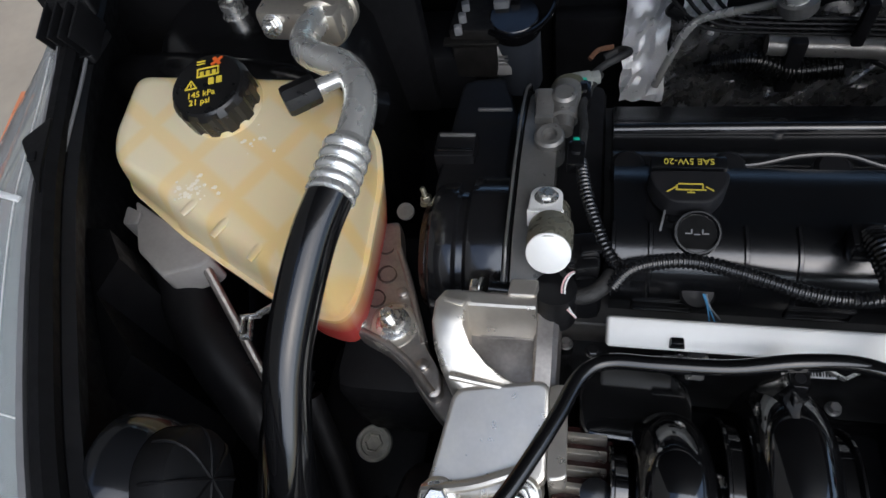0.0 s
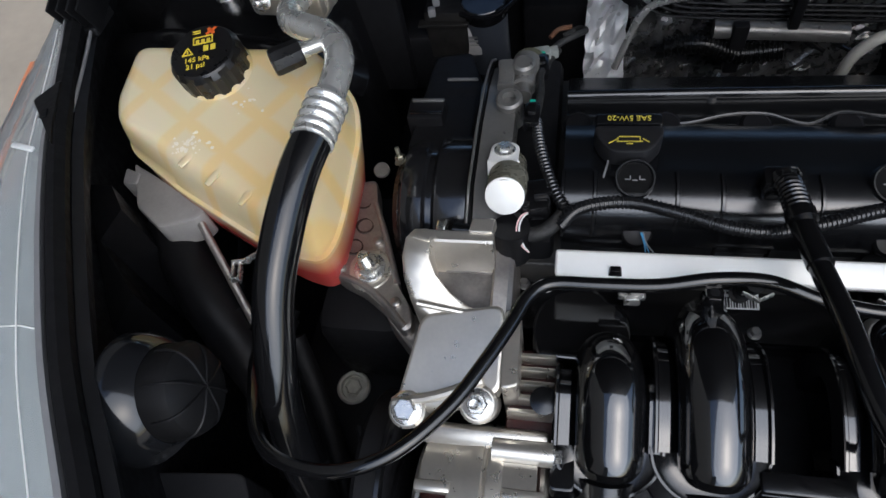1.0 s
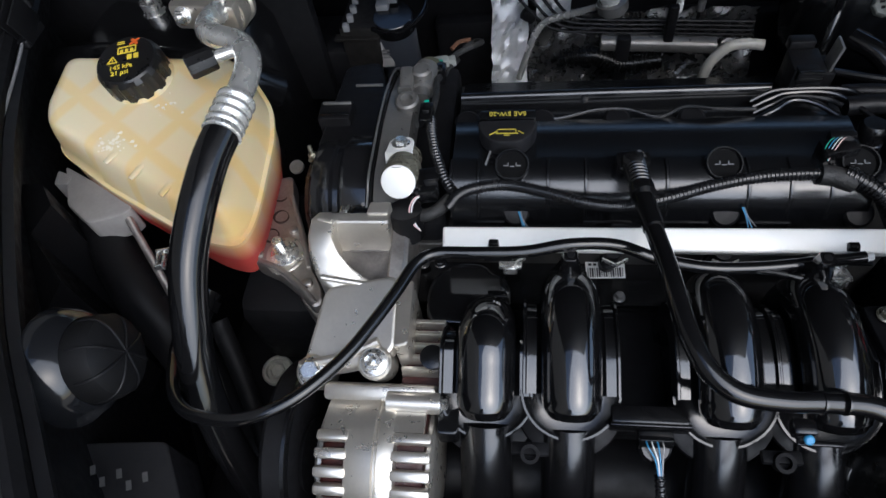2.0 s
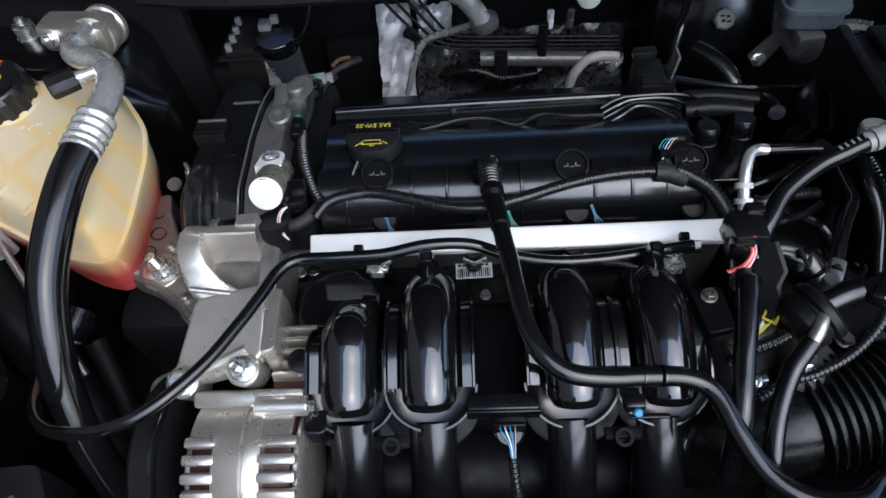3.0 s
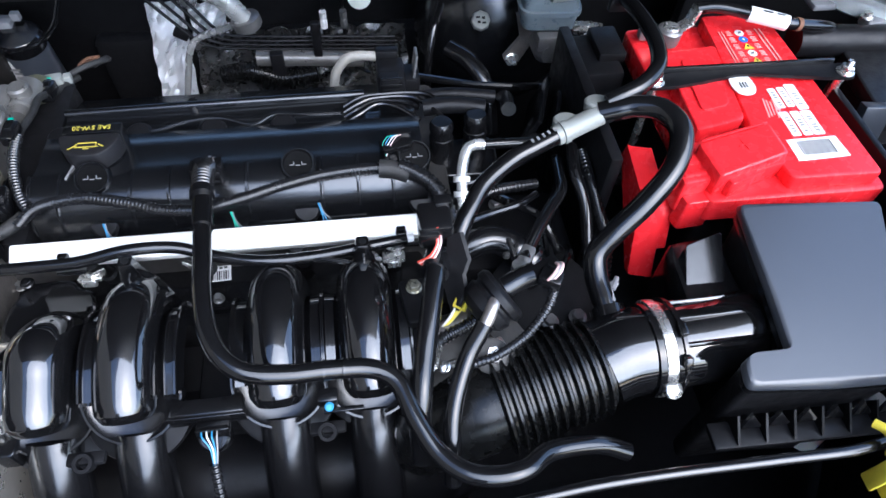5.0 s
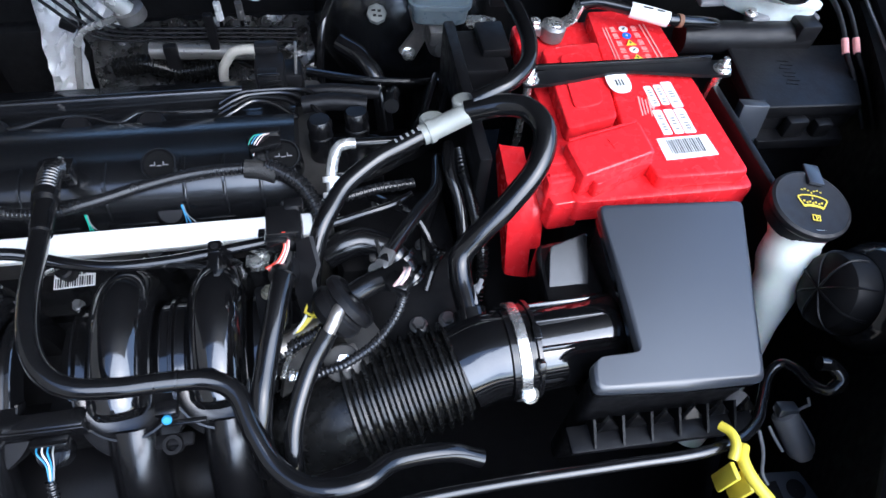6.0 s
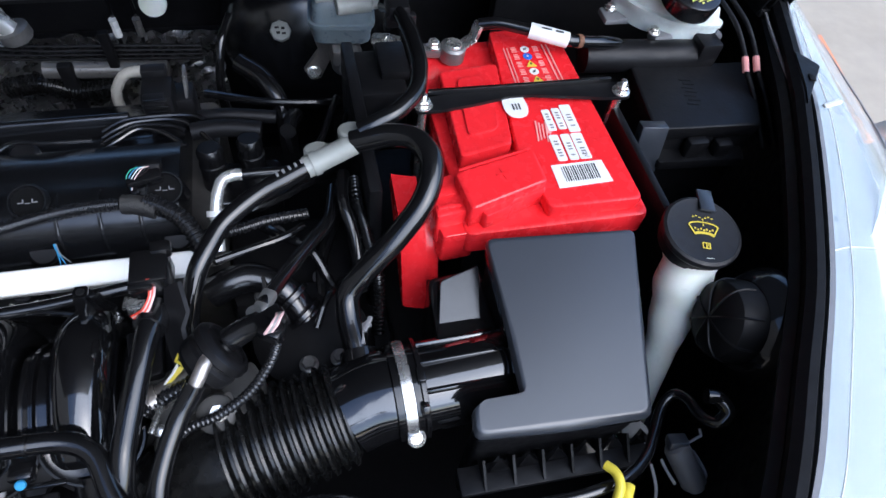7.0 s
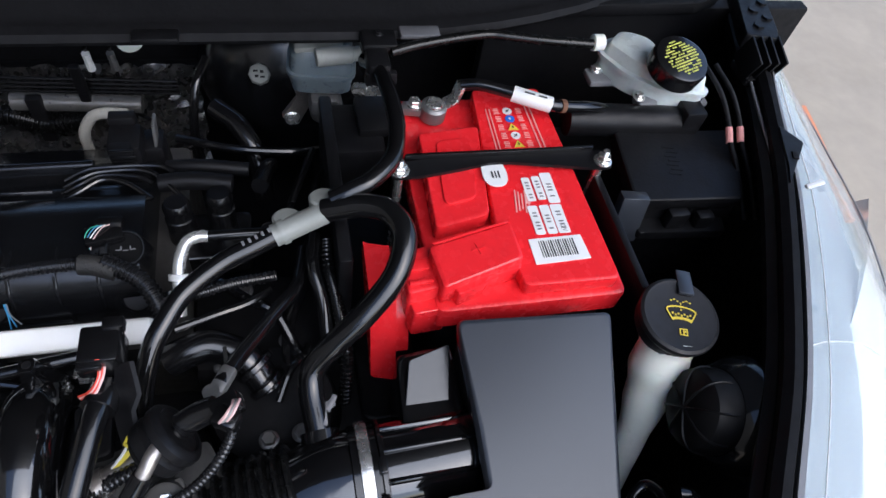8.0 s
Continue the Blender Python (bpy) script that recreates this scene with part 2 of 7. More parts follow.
def smooth_path(pts, n=6):
    """A Catmull-Rom curve through the points."""
    p = [Vector(q) for q in pts]
    p = [2 * p[0] - p[1], *p, 2 * p[-1] - p[-2]]
    out = []
    for a, b, c, d in zip(p, p[1:], p[2:], p[3:]):
        for k in range(n):
            t = k / n
            out.append(0.5 * (2 * b + (c - a) * t + (2 * a - 5 * b + 4 * c - d) * t * t + (3 * b - a - 3 * c + d) * t ** 3))
    out.append(p[-2])
    return out


def rings(path, radii, profile, hint=None):
    """Sweeps a closed profile of (u, v), scaled by a radius at each place, along a path; caps both ends."""
    bm = bmesh.new()
    n = len(profile)
    prev, rows = None, []
    for i, p in enumerate(path):
        t = (path[min(i + 1, len(path) - 1)] - path[max(i - 1, 0)]).normalized()
        if hint is not None:
            u = Vector(hint)
        elif prev is None:
            u = Vector((1, 0, 0)) if abs(t.x) < 0.8 else Vector((0, 1, 0))
        else:
            u = prev
        u = (u - t * u.dot(t)).normalized()
        v = t.cross(u)
        prev = u
        r = radii[i]
        rows.append([bm.verts.new(p + u * (a * r) + v * (b * r)) for a, b in profile])
    for a, b in zip(rows, rows[1:]):
        for k in range(n):
            bm.faces.new((a[k], a[(k + 1) % n], b[(k + 1) % n], b[k]))
    bm.faces.new(rows[0][::-1])
    bm.faces.new(rows[-1])
    return bm


def circle(n):
    return [(math.cos(2 * math.pi * k / n), math.sin(2 * math.pi * k / n)) for k in range(n)]


def tube(pts, r, seg=14, n=6, radii=None):
    path = smooth_path(pts, n)
    if radii:
        keys = np.linspace(0, len(pts) - 1, len(path))
        rr = [float(np.interp(k, range(len(pts)), radii)) for k in keys]
    else:
        rr = [r] * len(path)
    return rings(path, rr, circle(seg))


def corrugated(pts, r, pitch=0.0035, depth=0.16, seg=14):
    """A conduit whose wall rises and falls in rings."""
    path = smooth_path(pts, 24)
    dist = [0.0]
    for a, b in zip(path, path[1:]):
        dist.append(dist[-1] + (b - a).length)
    m = max(6, int(dist[-1] / pitch * 4))
    even, rr = [], []
    for k in range(m + 1):
        d = dist[-1] * k / m
        i = min(max(int(np.searchsorted(dist, d)), 1), len(path) - 1)
        f = (d - dist[i - 1]) / max(1e-9, dist[i] - dist[i - 1])
        even.append(path[i - 1].lerp(path[i], f))
        rr.append(r * (1 - depth * (0, 1, 1, 0)[k % 4]))
    return rings(even, rr, circle(seg))


def lathe(profile, at, axis=(0, 0, 1), seg=28, closed=True):
    """Turns (radius, height) pairs round an axis that starts at a place."""
    bm = bmesh.new()
    q = Vector(axis).normalized().to_track_quat("Z", "Y").to_matrix().to_4x4()
    rows = [[bm.verts.new((r * math.cos(2 * math.pi * k / seg), r * math.sin(2 * math.pi * k / seg), h)) for k in range(seg)] for r, h in profile]
    for a, b in zip(rows, rows[1:]):
        for k in range(seg):
            bm.faces.new((a[k], a[(k + 1) % seg], b[(k + 1) % seg], b[k]))
    if closed:
        bm.faces.new(rows[0][::-1])
        bm.faces.new(rows[-1])
    bm.transform(Matrix.Translation(at) @ q)
    return bm


def half_lathe(profile, at, axis, right, seg=24):
    """Turns (radius, height) pairs half way round an axis, from right to its opposite, and closes the cut."""
    z, x = Vector(axis).normalized(), Vector(right).normalized()
    y = z.cross(x)
    at = Vector(at)
    return loft([[tuple(at + x * (r * math.cos(a)) + y * (r * math.sin(a)) + z * h) for r, h in profile] for a in np.linspace(0, math.pi, seg)])


def rounded(poly, r, n=4):
    """A polygon with its corners rounded to about r."""
    out = []
    m = len(poly)
    for i in range(m):
        a, b, c = (Vector(poly[(i + k) % m]).to_2d() for k in (-1, 0, 1))
        ra = min(r, 0.45 * (a - b).length)
        rc = min(r, 0.45 * (c - b).length)
        p, q = b + (a - b).normalized() * ra, b + (c - b).normalized() * rc
        for k in range(n + 1):
            t = k / n
            out.append(tuple((1 - t) ** 2 * p + 2 * t * (1 - t) * b + t * t * q))
    return out


def loft(sections):
    """Closed rings of equally many places, joined one to the next and capped."""
    bm = bmesh.new()
    rows = [[bm.verts.new(p) for p in s] for s in sections]
    n = len(rows[0])
    for a, b in zip(rows, rows[1:]):
        for k in range(n):
            bm.faces.new((a[k], a[(k + 1) % n], b[(k + 1) % n], b[k]))
    bm.faces.new(rows[0][::-1])
    bm.faces.new(rows[-1])
    return bm


def inset(poly, d):
    c = Vector((sum(p[0] for p in poly) / len(poly), sum(p[1] for p in poly) / len(poly)))
    out = []
    for p in poly:
        v = Vector(p) - c
        out.append(tuple(c + v * max(0.0, 1 - d / max(v.length, 1e-6))))
    return out


def plate(poly, z0, z1, r=0.004, edge=0.002, tilt=None):
    """A slab over an outline, with rounded corners and eased edges; tilt(x, y) lifts it."""
    p = rounded(poly, r)
    lift = tilt or (lambda x, y: 0.0)
    lev = [(z0, edge), (z0 + edge, 0), (z1 - edge, 0), (z1 - 0.3 * edge, 0.3 * edge), (z1, edge), (z1, edge * 1.4)]
    return loft([[(x, y, z + lift(x, y)) for x, y in (inset(p, d) if d else p)] for z, d in lev])


def sheet(poly, z, thick=0.0006, tilt=None):
    """A thin printed film."""
    lift = tilt or (lambda x, y: 0.0)
    return loft([[(x, y, zz + lift(x, y)) for x, y in poly] for zz in (z, z + thick)])


def bolt(parent, at, r=0.007, h=0.006, axis=(0, 0, 1), stud=0.0, mat=None, name="bolt", washer=True):
    """A flanged hexagon head, with a stud end where one shows."""
    ax = Vector(axis).normalized()
    at = Vector(at)
    head = joined(lathe([(r * 0.98, 0), (r, 0.0005), (r, h * 0.85), (r * 0.86, h)], at + ax * 0.0015, ax, 6),
                  lathe([(r * 1.35, 0), (r * 1.35, 0.001), (r * 1.15, 0.0018)], at, ax, 20))
    if stud:
        prof = [(r * 0.5, 0)]
        k = h
        while k < h + stud:
            prof += [(r * 0.5, k), (r * 0.42, k + 0.0006)]
            k += 0.0013
        prof += [(r * 0.3, h + stud)]
        head = joined(head, lathe(prof, at, ax, 10))
    return part(name, head, mat or STEEL, parent)


def letters(text, size, m, mat, parent, name="lettering", thick=0.0004):
    """Words in the built-in font, as a mesh, laid at the pose m (x along the line, z out of the face)."""
    cu = bpy.data.curves.new(name, "FONT")
    cu.body, cu.size, cu.extrude, cu.align_x, cu.align_y, cu.resolution_u = text, size, thick, "CENTER", "CENTER", 3
    tmp = bpy.data.objects.new("tmp", cu)
    scene.collection.objects.link(tmp)
    bpy.context.view_layer.update()
    me = bpy.data.meshes.new_from_object(tmp.evaluated_get(bpy.context.evaluated_depsgraph_get()))
    bpy.data.objects.remove(tmp)
    me.transform(m)
    me.materials.clear()
    me.materials.append(mat)
    me.name = name
    return under(new(name, me), parent)


def face_pose(at, right, normal):
    """A pose whose x runs along right and whose z stands out along normal."""
    z = Vector(normal).normalized()
    x = (Vector(right) - z * Vector(right).dot(z)).normalized()
    y = z.cross(x)
    m = Matrix((x, y, z)).transposed().to_4x4()
    m.translation = at
    return m


def bars(m, rects, thick=0.0005):
    """Flat rectangles (x, y, width, height) on the plane of the pose m, in one mesh."""
    bm = bmesh.new()
    for x, y, w, h in rects:
        b = bmesh.ops.create_cube(bm, size=1.0)["verts"]
        for v in b:
            v.co = Vector((x + v.co.x * w, y + v.co.y * h, (v.co.z + 0.5) * thick))
    bm.transform(m)
    return bm


# ---- the setting ----
ground = single("ground", plate([(-60, -60), (60, -60), (60, 60), (-60, 60)], -0.1, 0.0, 0.01, 0.01), CONCRETE, "pale worn concrete yard under the car", "ground", kind="structure")


def side_line(s):
    """The inner edge of the wing and lamp, from the bulkhead to the nose."""
    return [(s * 0.80, 0.40), (s * 0.755, 0.27), (s * 0.722, 0.17), (s * 0.685, 0.075), (s * 0.662, 0.025), (s * 0.620, -0.055), (s * 0.570, -0.142), (s * 0.520, -0.212), (s * 0.484, -0.262), (s * 0.445, -0.31)]


def wall_strip(line, offsets):
    """A wall that follows a plan line; offsets are (outward, height) pairs."""
    bm = bmesh.new()
    pts = smooth_path([(x, y, 0) for x, y in line], 5)
    rows = []
    for i, p in enumerate(pts):
        t = (pts[min(i + 1, len(pts) - 1)] - pts[max(i - 1, 0)]).normalized()
        out = Vector((-t.y, t.x, 0))
        if out.x * p.x < 0:
            out = -out
        rows.append([bm.verts.new(p + out * o + Vector((0, 0, z))) for o, z in offsets])
    n = len(offsets)
    for a, b in zip(rows, rows[1:]):
        for k in range(n):
            bm.faces.new((a[k], a[(k + 1) % n], b[(k + 1) % n], b[k]))
    bm.faces.new(rows[0][::-1])
    bm.faces.new(rows[-1])
    return bm


for s, nm in ((-1, "wall_west"), (1, "wall_east")):
    single(nm, wall_strip(side_line(s), [(0.016, 0.45), (0.016, 0.60), (0.014, 0.80), (-0.008, 0.835), (-0.018, 0.86), (-0.012, 0.866), (0.0, 0.862), (0.022, 0.82), (0.022, 0.45)]), CAPGREY, "black moulded inner wing panel of the engine bay", "panel", kind="structure")
    single("trim", wall_strip(side_line(s), [(-0.012, 0.868), (-0.013, 0.876), (-0.008, 0.882), (-0.002, 0.882), (0.002, 0.876), (0.002, 0.868)]), DEEP, "black rubber seal strip along the wing edge", "seal", kind="structure")

single("wall_nose", wall_strip([(-0.83, 0.50), (-0.83, 0.20), (-0.80, 0.02), (-0.70, -0.20), (-0.50, -0.38), (-0.25, -0.44), (0.0, -0.45), (0.25, -0.44), (0.50, -0.38), (0.70, -0.20), (0.80, 0.02), (0.83, 0.20), (0.83, 0.50)], [(-0.010, 0.16), (-0.006, 0.40), (0.0, 0.66), (0.004, 0.66), (0.004, 0.16)]), GREYMETAL, "plain grey nose panel below the lamps", "panel", kind="structure")
single("floor", plate([(-0.80, -0.34), (0.80, -0.34), (0.80, 0.52), (-0.80, 0.52)], 0.40, 0.43, 0.02, 0.004), DEEP, "dark grimy undertray below the engine", "undertray", kind="structure")
single("wall_north", joined(box((0, 0.50, 0.66), (1.60, 0.03, 0.50), 0.004), box((-0.02, 0.475, 0.58), (0.62, 0.03, 0.20), 0.01), box((0.45, 0.45, 0.60), (0.40, 0.07, 0.30), 0.02)), DEEP, "black bulkhead behind the engine", "bulkhead", kind="structure")
single("wall_south", joined(box((0, -0.335, 0.60), (0.86, 0.03, 0.36), 0.006), box((0, -0.300, 0.745), (0.84, 0.06, 0.035), 0.008), box((0, -0.275, 0.60), (0.70, 0.04, 0.30), 0.01)), DEEP, "black radiator support panel at the nose", "panel", kind="structure")

# bonnet, open behind the engine: it shades the bay from the back
bonnet = thing("bonnet", "open car bonnet seen only as shade above the cowl", "bonnet", (0, 0.5, 0.98), kind="structure")
part("panel", box((0, 0.085, 1.355), (1.56, 0.035, 1.10), 0.012, (40, 0, 0)), MATTE, bonnet)
# plain unseen walls round the nose, added to block left sky and darken reflections
single("wall_unseen", joined(box((-5.2, -8.0, 2.75), (9.0, 0.2, 5.5), 0.02), box((-2.6, -1.0, 2.75), (0.2, 13.8, 5.5), 0.02)), PLASTER, "unseen plain beige wall added to block the sky at the left", "wall", kind="structure")

# ---- cowl ----
cowl = thing("cowl", "dark grey plastic cowl with a louvred grille below the windscreen", "cowl", (0, 0.3, 0.88), kind="structure")


def cowl_line(x):
    return 0.250 + 0.01 * x + 0.75 * max(0.0, abs(x) - 0.30) ** 2


cowl_xs = [-0.46 + 0.05 * k for k in range(25)]
sec = [[(x, cowl_line(x) + dy, z) for dy, z in ((0.0, 0.876), (-0.004, 0.882), (0.0, 0.888), (0.010, 0.890), (0.014, 0.884), (0.030, 0.886), (0.055, 0.905), (0.075, 0.908), (0.085, 0.902), (0.16, 0.93), (0.16, 0.92), (0.03, 0.872))] for x in cowl_xs]
part("scuttle", loft(sec), DEEP, cowl)
for k in range(46):
    x = -0.20 + k * 0.0115
    part("louvre", box((x, cowl_line(x) + 0.066, 0.9085), (0.0055, 0.014, 0.003), 0.0006), DEEP, cowl)
for x in (0.112, 0.354):
    part("clip", box((x, cowl_line(x) - 0.004, 0.888), (0.040, 0.016, 0.006), 0.002), FOOTGREY if x > 0.2 else MATTE, cowl)
brk = part("bracket", joined(box((0.312, 0.240, 0.886), (0.034, 0.026, 0.012), 0.003), box((0.308, 0.215, 0.880), (0.022, 0.030, 0.018), 0.004), box((0.310, 0.205, 0.872), (0.030, 0.008, 0.014), 0.002)), MATTE, cowl)
bolt(cowl, (0.312, 0.244, 0.892), 0.0034, 0.002, mat=MATTE)


for s in (-1, 1):
    single("trim", plate([(s * 0.44, 0.302), (s * 0.70, 0.310), (s * 0.738, 0.330), (s * 0.765, 0.42), (s * 0.765, 0.52), (s * 0.44, 0.52)][::s], 0.868, 0.884, 0.01, 0.003), DEEP, "black plastic wing apron beside the cowl", "apron", kind="structure")

for s in (-1, 1):
    single("trim", box((s * 0.66, 0.335, 0.765), (0.42, 0.02, 0.205), 0.004), DEEP, "black upright panel behind the wing apron", "panel", kind="structure")
for s in (-1, 1):
    single("trim", plate([(s * 0.50, 0.20), (s * 0.765, 0.20), (s * 0.82, 0.40), (s * 0.82, 0.52), (s * 0.50, 0.52)][::s], 0.66, 0.68, 0.01, 0.003), DEEP, "black inner apron behind the lamp", "apron", kind="structure")

# ---- headlamps ----
def headlamp(s):
    lamp = thing("headlamp", "car headlamp, clear lens over silvered housing with amber strip", "headlamp", (s * 0.66, -0.05, 0.80), "headlamps")
    line = [(s * 0.752, 0.235), (s * 0.722, 0.168), (s * 0.690, 0.085), (s * 0.668, 0.030), (s * 0.626, -0.052), (s * 0.576, -0.138), (s * 0.526, -0.209), (s * 0.490, -0.259), (s * 0.455, -0.30)]
    width = [0.034, 0.066, 0.094, 0.110, 0.128, 0.140, 0.145, 0.14, 0.12]
    path = smooth_path([(x, y, 0) for x, y in line], 4)
    ws = np.interp(np.linspace(0, 8, len(path)), range(9), width)

    def skin(shape):
        secs = []
        for i, p in enumerate(path):
            t = (path[min(i + 1, len(path) - 1)] - path[max(i - 1, 0)]).normalized()
            out = Vector((-t.y, t.x, 0))
            out = -out if out.x * p.x < 0 else out
            secs.append([tuple(p + out * (a * ws[i]) + Vector((0, 0, z))) for a, z in shape])
        return loft(secs)

    part("housing", skin([(0.04, 0.868), (0.30, 0.858), (0.60, 0.842), (0.90, 0.812), (1.0, 0.74), (0.9, 0.66), (0.30, 0.66), (0.26, 0.82)]), LAMPGREY, lamp, "silvered grey lamp housing")
    ln = part("lens", skin([(0.02, 0.878), (0.30, 0.874), (0.62, 0.862), (0.92, 0.838), (1.03, 0.805), (1.06, 0.74), (1.04, 0.74), (1.00, 0.803), (0.90, 0.833), (0.60, 0.857), (0.30, 0.869), (0.02, 0.873)]), LENS, lamp, "clear polycarbonate lens")
    ln.visible_shadow = False
    # bright band added under the outer lens; its near-white colour carries the sun's glare
    outer = path[9:]
    secs = []
    for i, p in enumerate(outer, 9):
        t = (path[min(i + 1, len(path) - 1)] - path[i - 1]).normalized()
        out = Vector((-t.y, t.x, 0))
        out = -out if out.x * p.x < 0 else out
        k = min(1.0, (i - 9) / 8)
        secs.append([tuple(p + out * (a * ws[i]) + Vector((0, 0, z))) for a, z in ((0.98 - 0.60 * k, 0.8535 - 0.003 * (1 - k)), (0.80, 0.836), (0.985, 0.812), (0.985, 0.806), (0.80, 0.830), (0.98 - 0.60 * k, 0.8470))])
    part("reflector", loft(secs), CHROME, lamp, "bright lamp reflector band, whitened for the sun glare on the lens")
    part("flange", skin([(0.0, 0.870), (0.0, 0.8795), (0.03, 0.8795), (0.03, 0.876), (0.02, 0.866)]), GREYPLASTIC, lamp)
    strip = smooth_path([(s * 0.772, 0.166, 0.853), (s * 0.766, 0.124, 0.851), (s * 0.757, 0.083, 0.850), (s * 0.742, 0.014, 0.846)], 5)
    part("indicator", rings(strip, [1.0] * len(strip), [(-0.0035, -0.004), (0.0035, -0.004), (0.0035, 0.002), (-0.0035, 0.002)], hint=(1, 0, 0)), AMBER, lamp, "amber side reflector strip")
    for a, z, r in ((0.13, 0.8778, 0.0006), (0.72, 0.8560, 0.0009), (0.97, 0.8260, 0.0016)):
        pts = []
        for i, p in enumerate(path[3:], 3):
            t = (path[min(i + 1, len(path) - 1)] - path[i - 1]).normalized()
            out = Vector((-t.y, t.x, 0))
            out = -out if out.x * p.x < 0 else out
            pts.append(p + out * (a * ws[i]) + Vector((0, 0, z)))
        part("edge_line", rings(pts, [r] * len(pts), circle(6)), PRINTWHITE if a < 0.6 else GREYPLASTIC, lamp)
    part("lens_seam", tube([(s * 0.592, -0.118, 0.8785), (s * 0.612, -0.116, 0.8765), (s * 0.645, -0.118, 0.866), (s * 0.668, -0.124, 0.854)], 0.0006, 6), PRINTWHITE, lamp)
    part("adjuster", box((s * 0.684, 0.032, 0.884), (0.022, 0.005, 0.003), 0.001, (0, 0, s * 12)), WHITE, lamp)
    return lamp


headlamp(-1)
headlamp(1)
for s in (-1, 1):
    single("trim", tube([(s * 0.772, 0.330, 0.872), (s * 0.735, 0.255, 0.870), (s * 0.706, 0.178, 0.869), (s * 0.688, 0.118, 0.868), (s * 0.680, 0.088, 0.867)], 0.0016, 8), GREYPLASTIC, "thin pale pressed lip along the inner wing", "lip", kind="structure")
for s in (-1, 1):
    tab = thing("wing_bracket", "black plastic tab with a square hole on the wing edge", "bracket", (s * 0.69, 0.07, 0.88), "wing brackets")
    part("tab", plate([(s * 0.690, 0.110), (s * 0.670, 0.055), (s * 0.660, 0.035), (s * 0.705, 0.085)][::s], 0.872, 0.884, 0.004), MATTE, tab)
    part("hole", box((s * 0.684, 0.068, 0.8845), (0.006, 0.009, 0.002), 0.0005, (0, 0, s * -20)), DEEP, tab)
    end = part("end_bracket", joined(plate([(s * 0.700, 0.222), (s * 0.736, 0.214), (s * 0.744, 0.232), (s * 0.762, 0.300), (s * 0.735, 0.325)][::s], 0.888, 0.906, 0.004, 0.002), plate([(s * 0.704, 0.190), (s * 0.736, 0.186), (s * 0.742, 0.220), (s * 0.704, 0.226)][::s], 0.862, 0.872, 0.003, 0.002)), MATTE, tab)
    for k in range(4):
        part("end_rib", box((s * (0.7045 + 0.0105 * k), 0.206, 0.886), (0.0024, 0.034, 0.034), 0.0006, (18, 0, 0)), MATTE, end)
    for k in range(5):
        part("web_cell", lathe([(0.0030, 0), (0.0062, 0), (0.0062, 0.003), (0.0030, 0.003)], (s * (0.722 + 0.014 * (k % 2) + 0.004 * k), 0.236 + 0.014 * k, 0.9055), (0, 0, 1), 6), MATTE, end)

# ---- coolant expansion tank ----
tank = thing("coolant_tank", "yellowed translucent coolant expansion tank with red coolant showing at its foot", "tank", (-0.56, 0.08, 0.70))
TP = [(-0.668, 0.184), (-0.672, 0.122), (-0.664, 0.098), (-0.600, 0.058), (-0.512, 0.013), (-0.482, 0.002), (-0.455, -0.002), (-0.446, 0.014), (-0.443, 0.040), (-0.442, 0.112), (-0.450, 0.146), (-0.482, 0.190)]
tank_tilt = lambda x, y: 0.16 * (y - 0.10) - 0.05 * (x + 0.55)
tank_seam = lambda x, y: 0.7865 + 0.19 * (y - 0.009)
tank_top = lambda x, y: 0.8475 + tank_tilt(x, y)
rp = rounded(TP, 0.012, 4)
levels = [(-0.064, 0.0, 0.020), (-0.058, 0.0, 0.008), (-0.030, 0.0, 0.003), (-0.0035, 0.0, 0.0018), (-0.0025, 0.0, -0.0025), (0.0018, 0.0, -0.0025), (0.0030, 0.0, 0.0015), (0.0, 0.35, 0.0040), (0.0, 0.62, 0.0070), (0.0, 0.80, 0.0100), (0.0, 0.91, 0.0140), (0.0, 0.97, 0.0190), (0.0, 1.0, 0.028)]
part("body", loft([[(x, y, tank_seam(x, y) + dz + w * (tank_top(x, y) - tank_seam(x, y))) for x, y in inset(rp, d)] for dz, w, d in levels]), TANK, tank, smooth=0.9)
for a, b in (((-0.578, 0.052), (-0.566, 0.070)), ((-0.549, 0.036), (-0.538, 0.056)), ((-0.516, 0.020), (-0.506, 0.040))):
    pa, pb = (Vector((*q, 0.8455 + tank_tilt(*q))) for q in (a, b))
    part("rib", rings([pa, pa.lerp(pb, 0.5), pb], [0.0030, 0.0040, 0.0030], [(math.cos(k * math.pi / 6), 0.45 * math.sin(k * math.pi / 6)) for k in range(12)], hint=(0.8, -0.6, 0)), TANK, tank)
random.seed(11)
spots = []
for cx, cy, sp_, n in ((-0.577, 0.070, 0.0075, 44), (-0.532, 0.118, 0.007, 12)):
    for k in range(n):
        px_, py = random.gauss(cx, sp_), random.gauss(cy, sp_ * 0.8)
        r = random.uniform(0.0006, 0.0019)
        spots.append(lathe([(r, 0), (r * 0.9, 0.0004), (r * 0.55, 0.0003)], (px_, py, 0.8474 + tank_tilt(px_, py)), (0, -0.16, 1), 8))
tagged(part("dried_spots", joined(*spots), SPLASH, tank), "pale dried splash spots", kind="stuff")
CAPC = Vector((-0.570, 0.150, 0.846))
CAX = Vector((0.0, -0.16, 1.0)).normalized()
part("neck", lathe([(0.0335, -0.004), (0.0335, 0.008), (0.031, 0.012)], CAPC + CAX * 0.001, CAX), TANK, tank)
capm = lathe([(0.0294, 0.008), (0.0302, 0.010), (0.0302, 0.030), (0.0294, 0.0345), (0.0278, 0.0362), (0.001, 0.0366)], CAPC, CAX, 60)
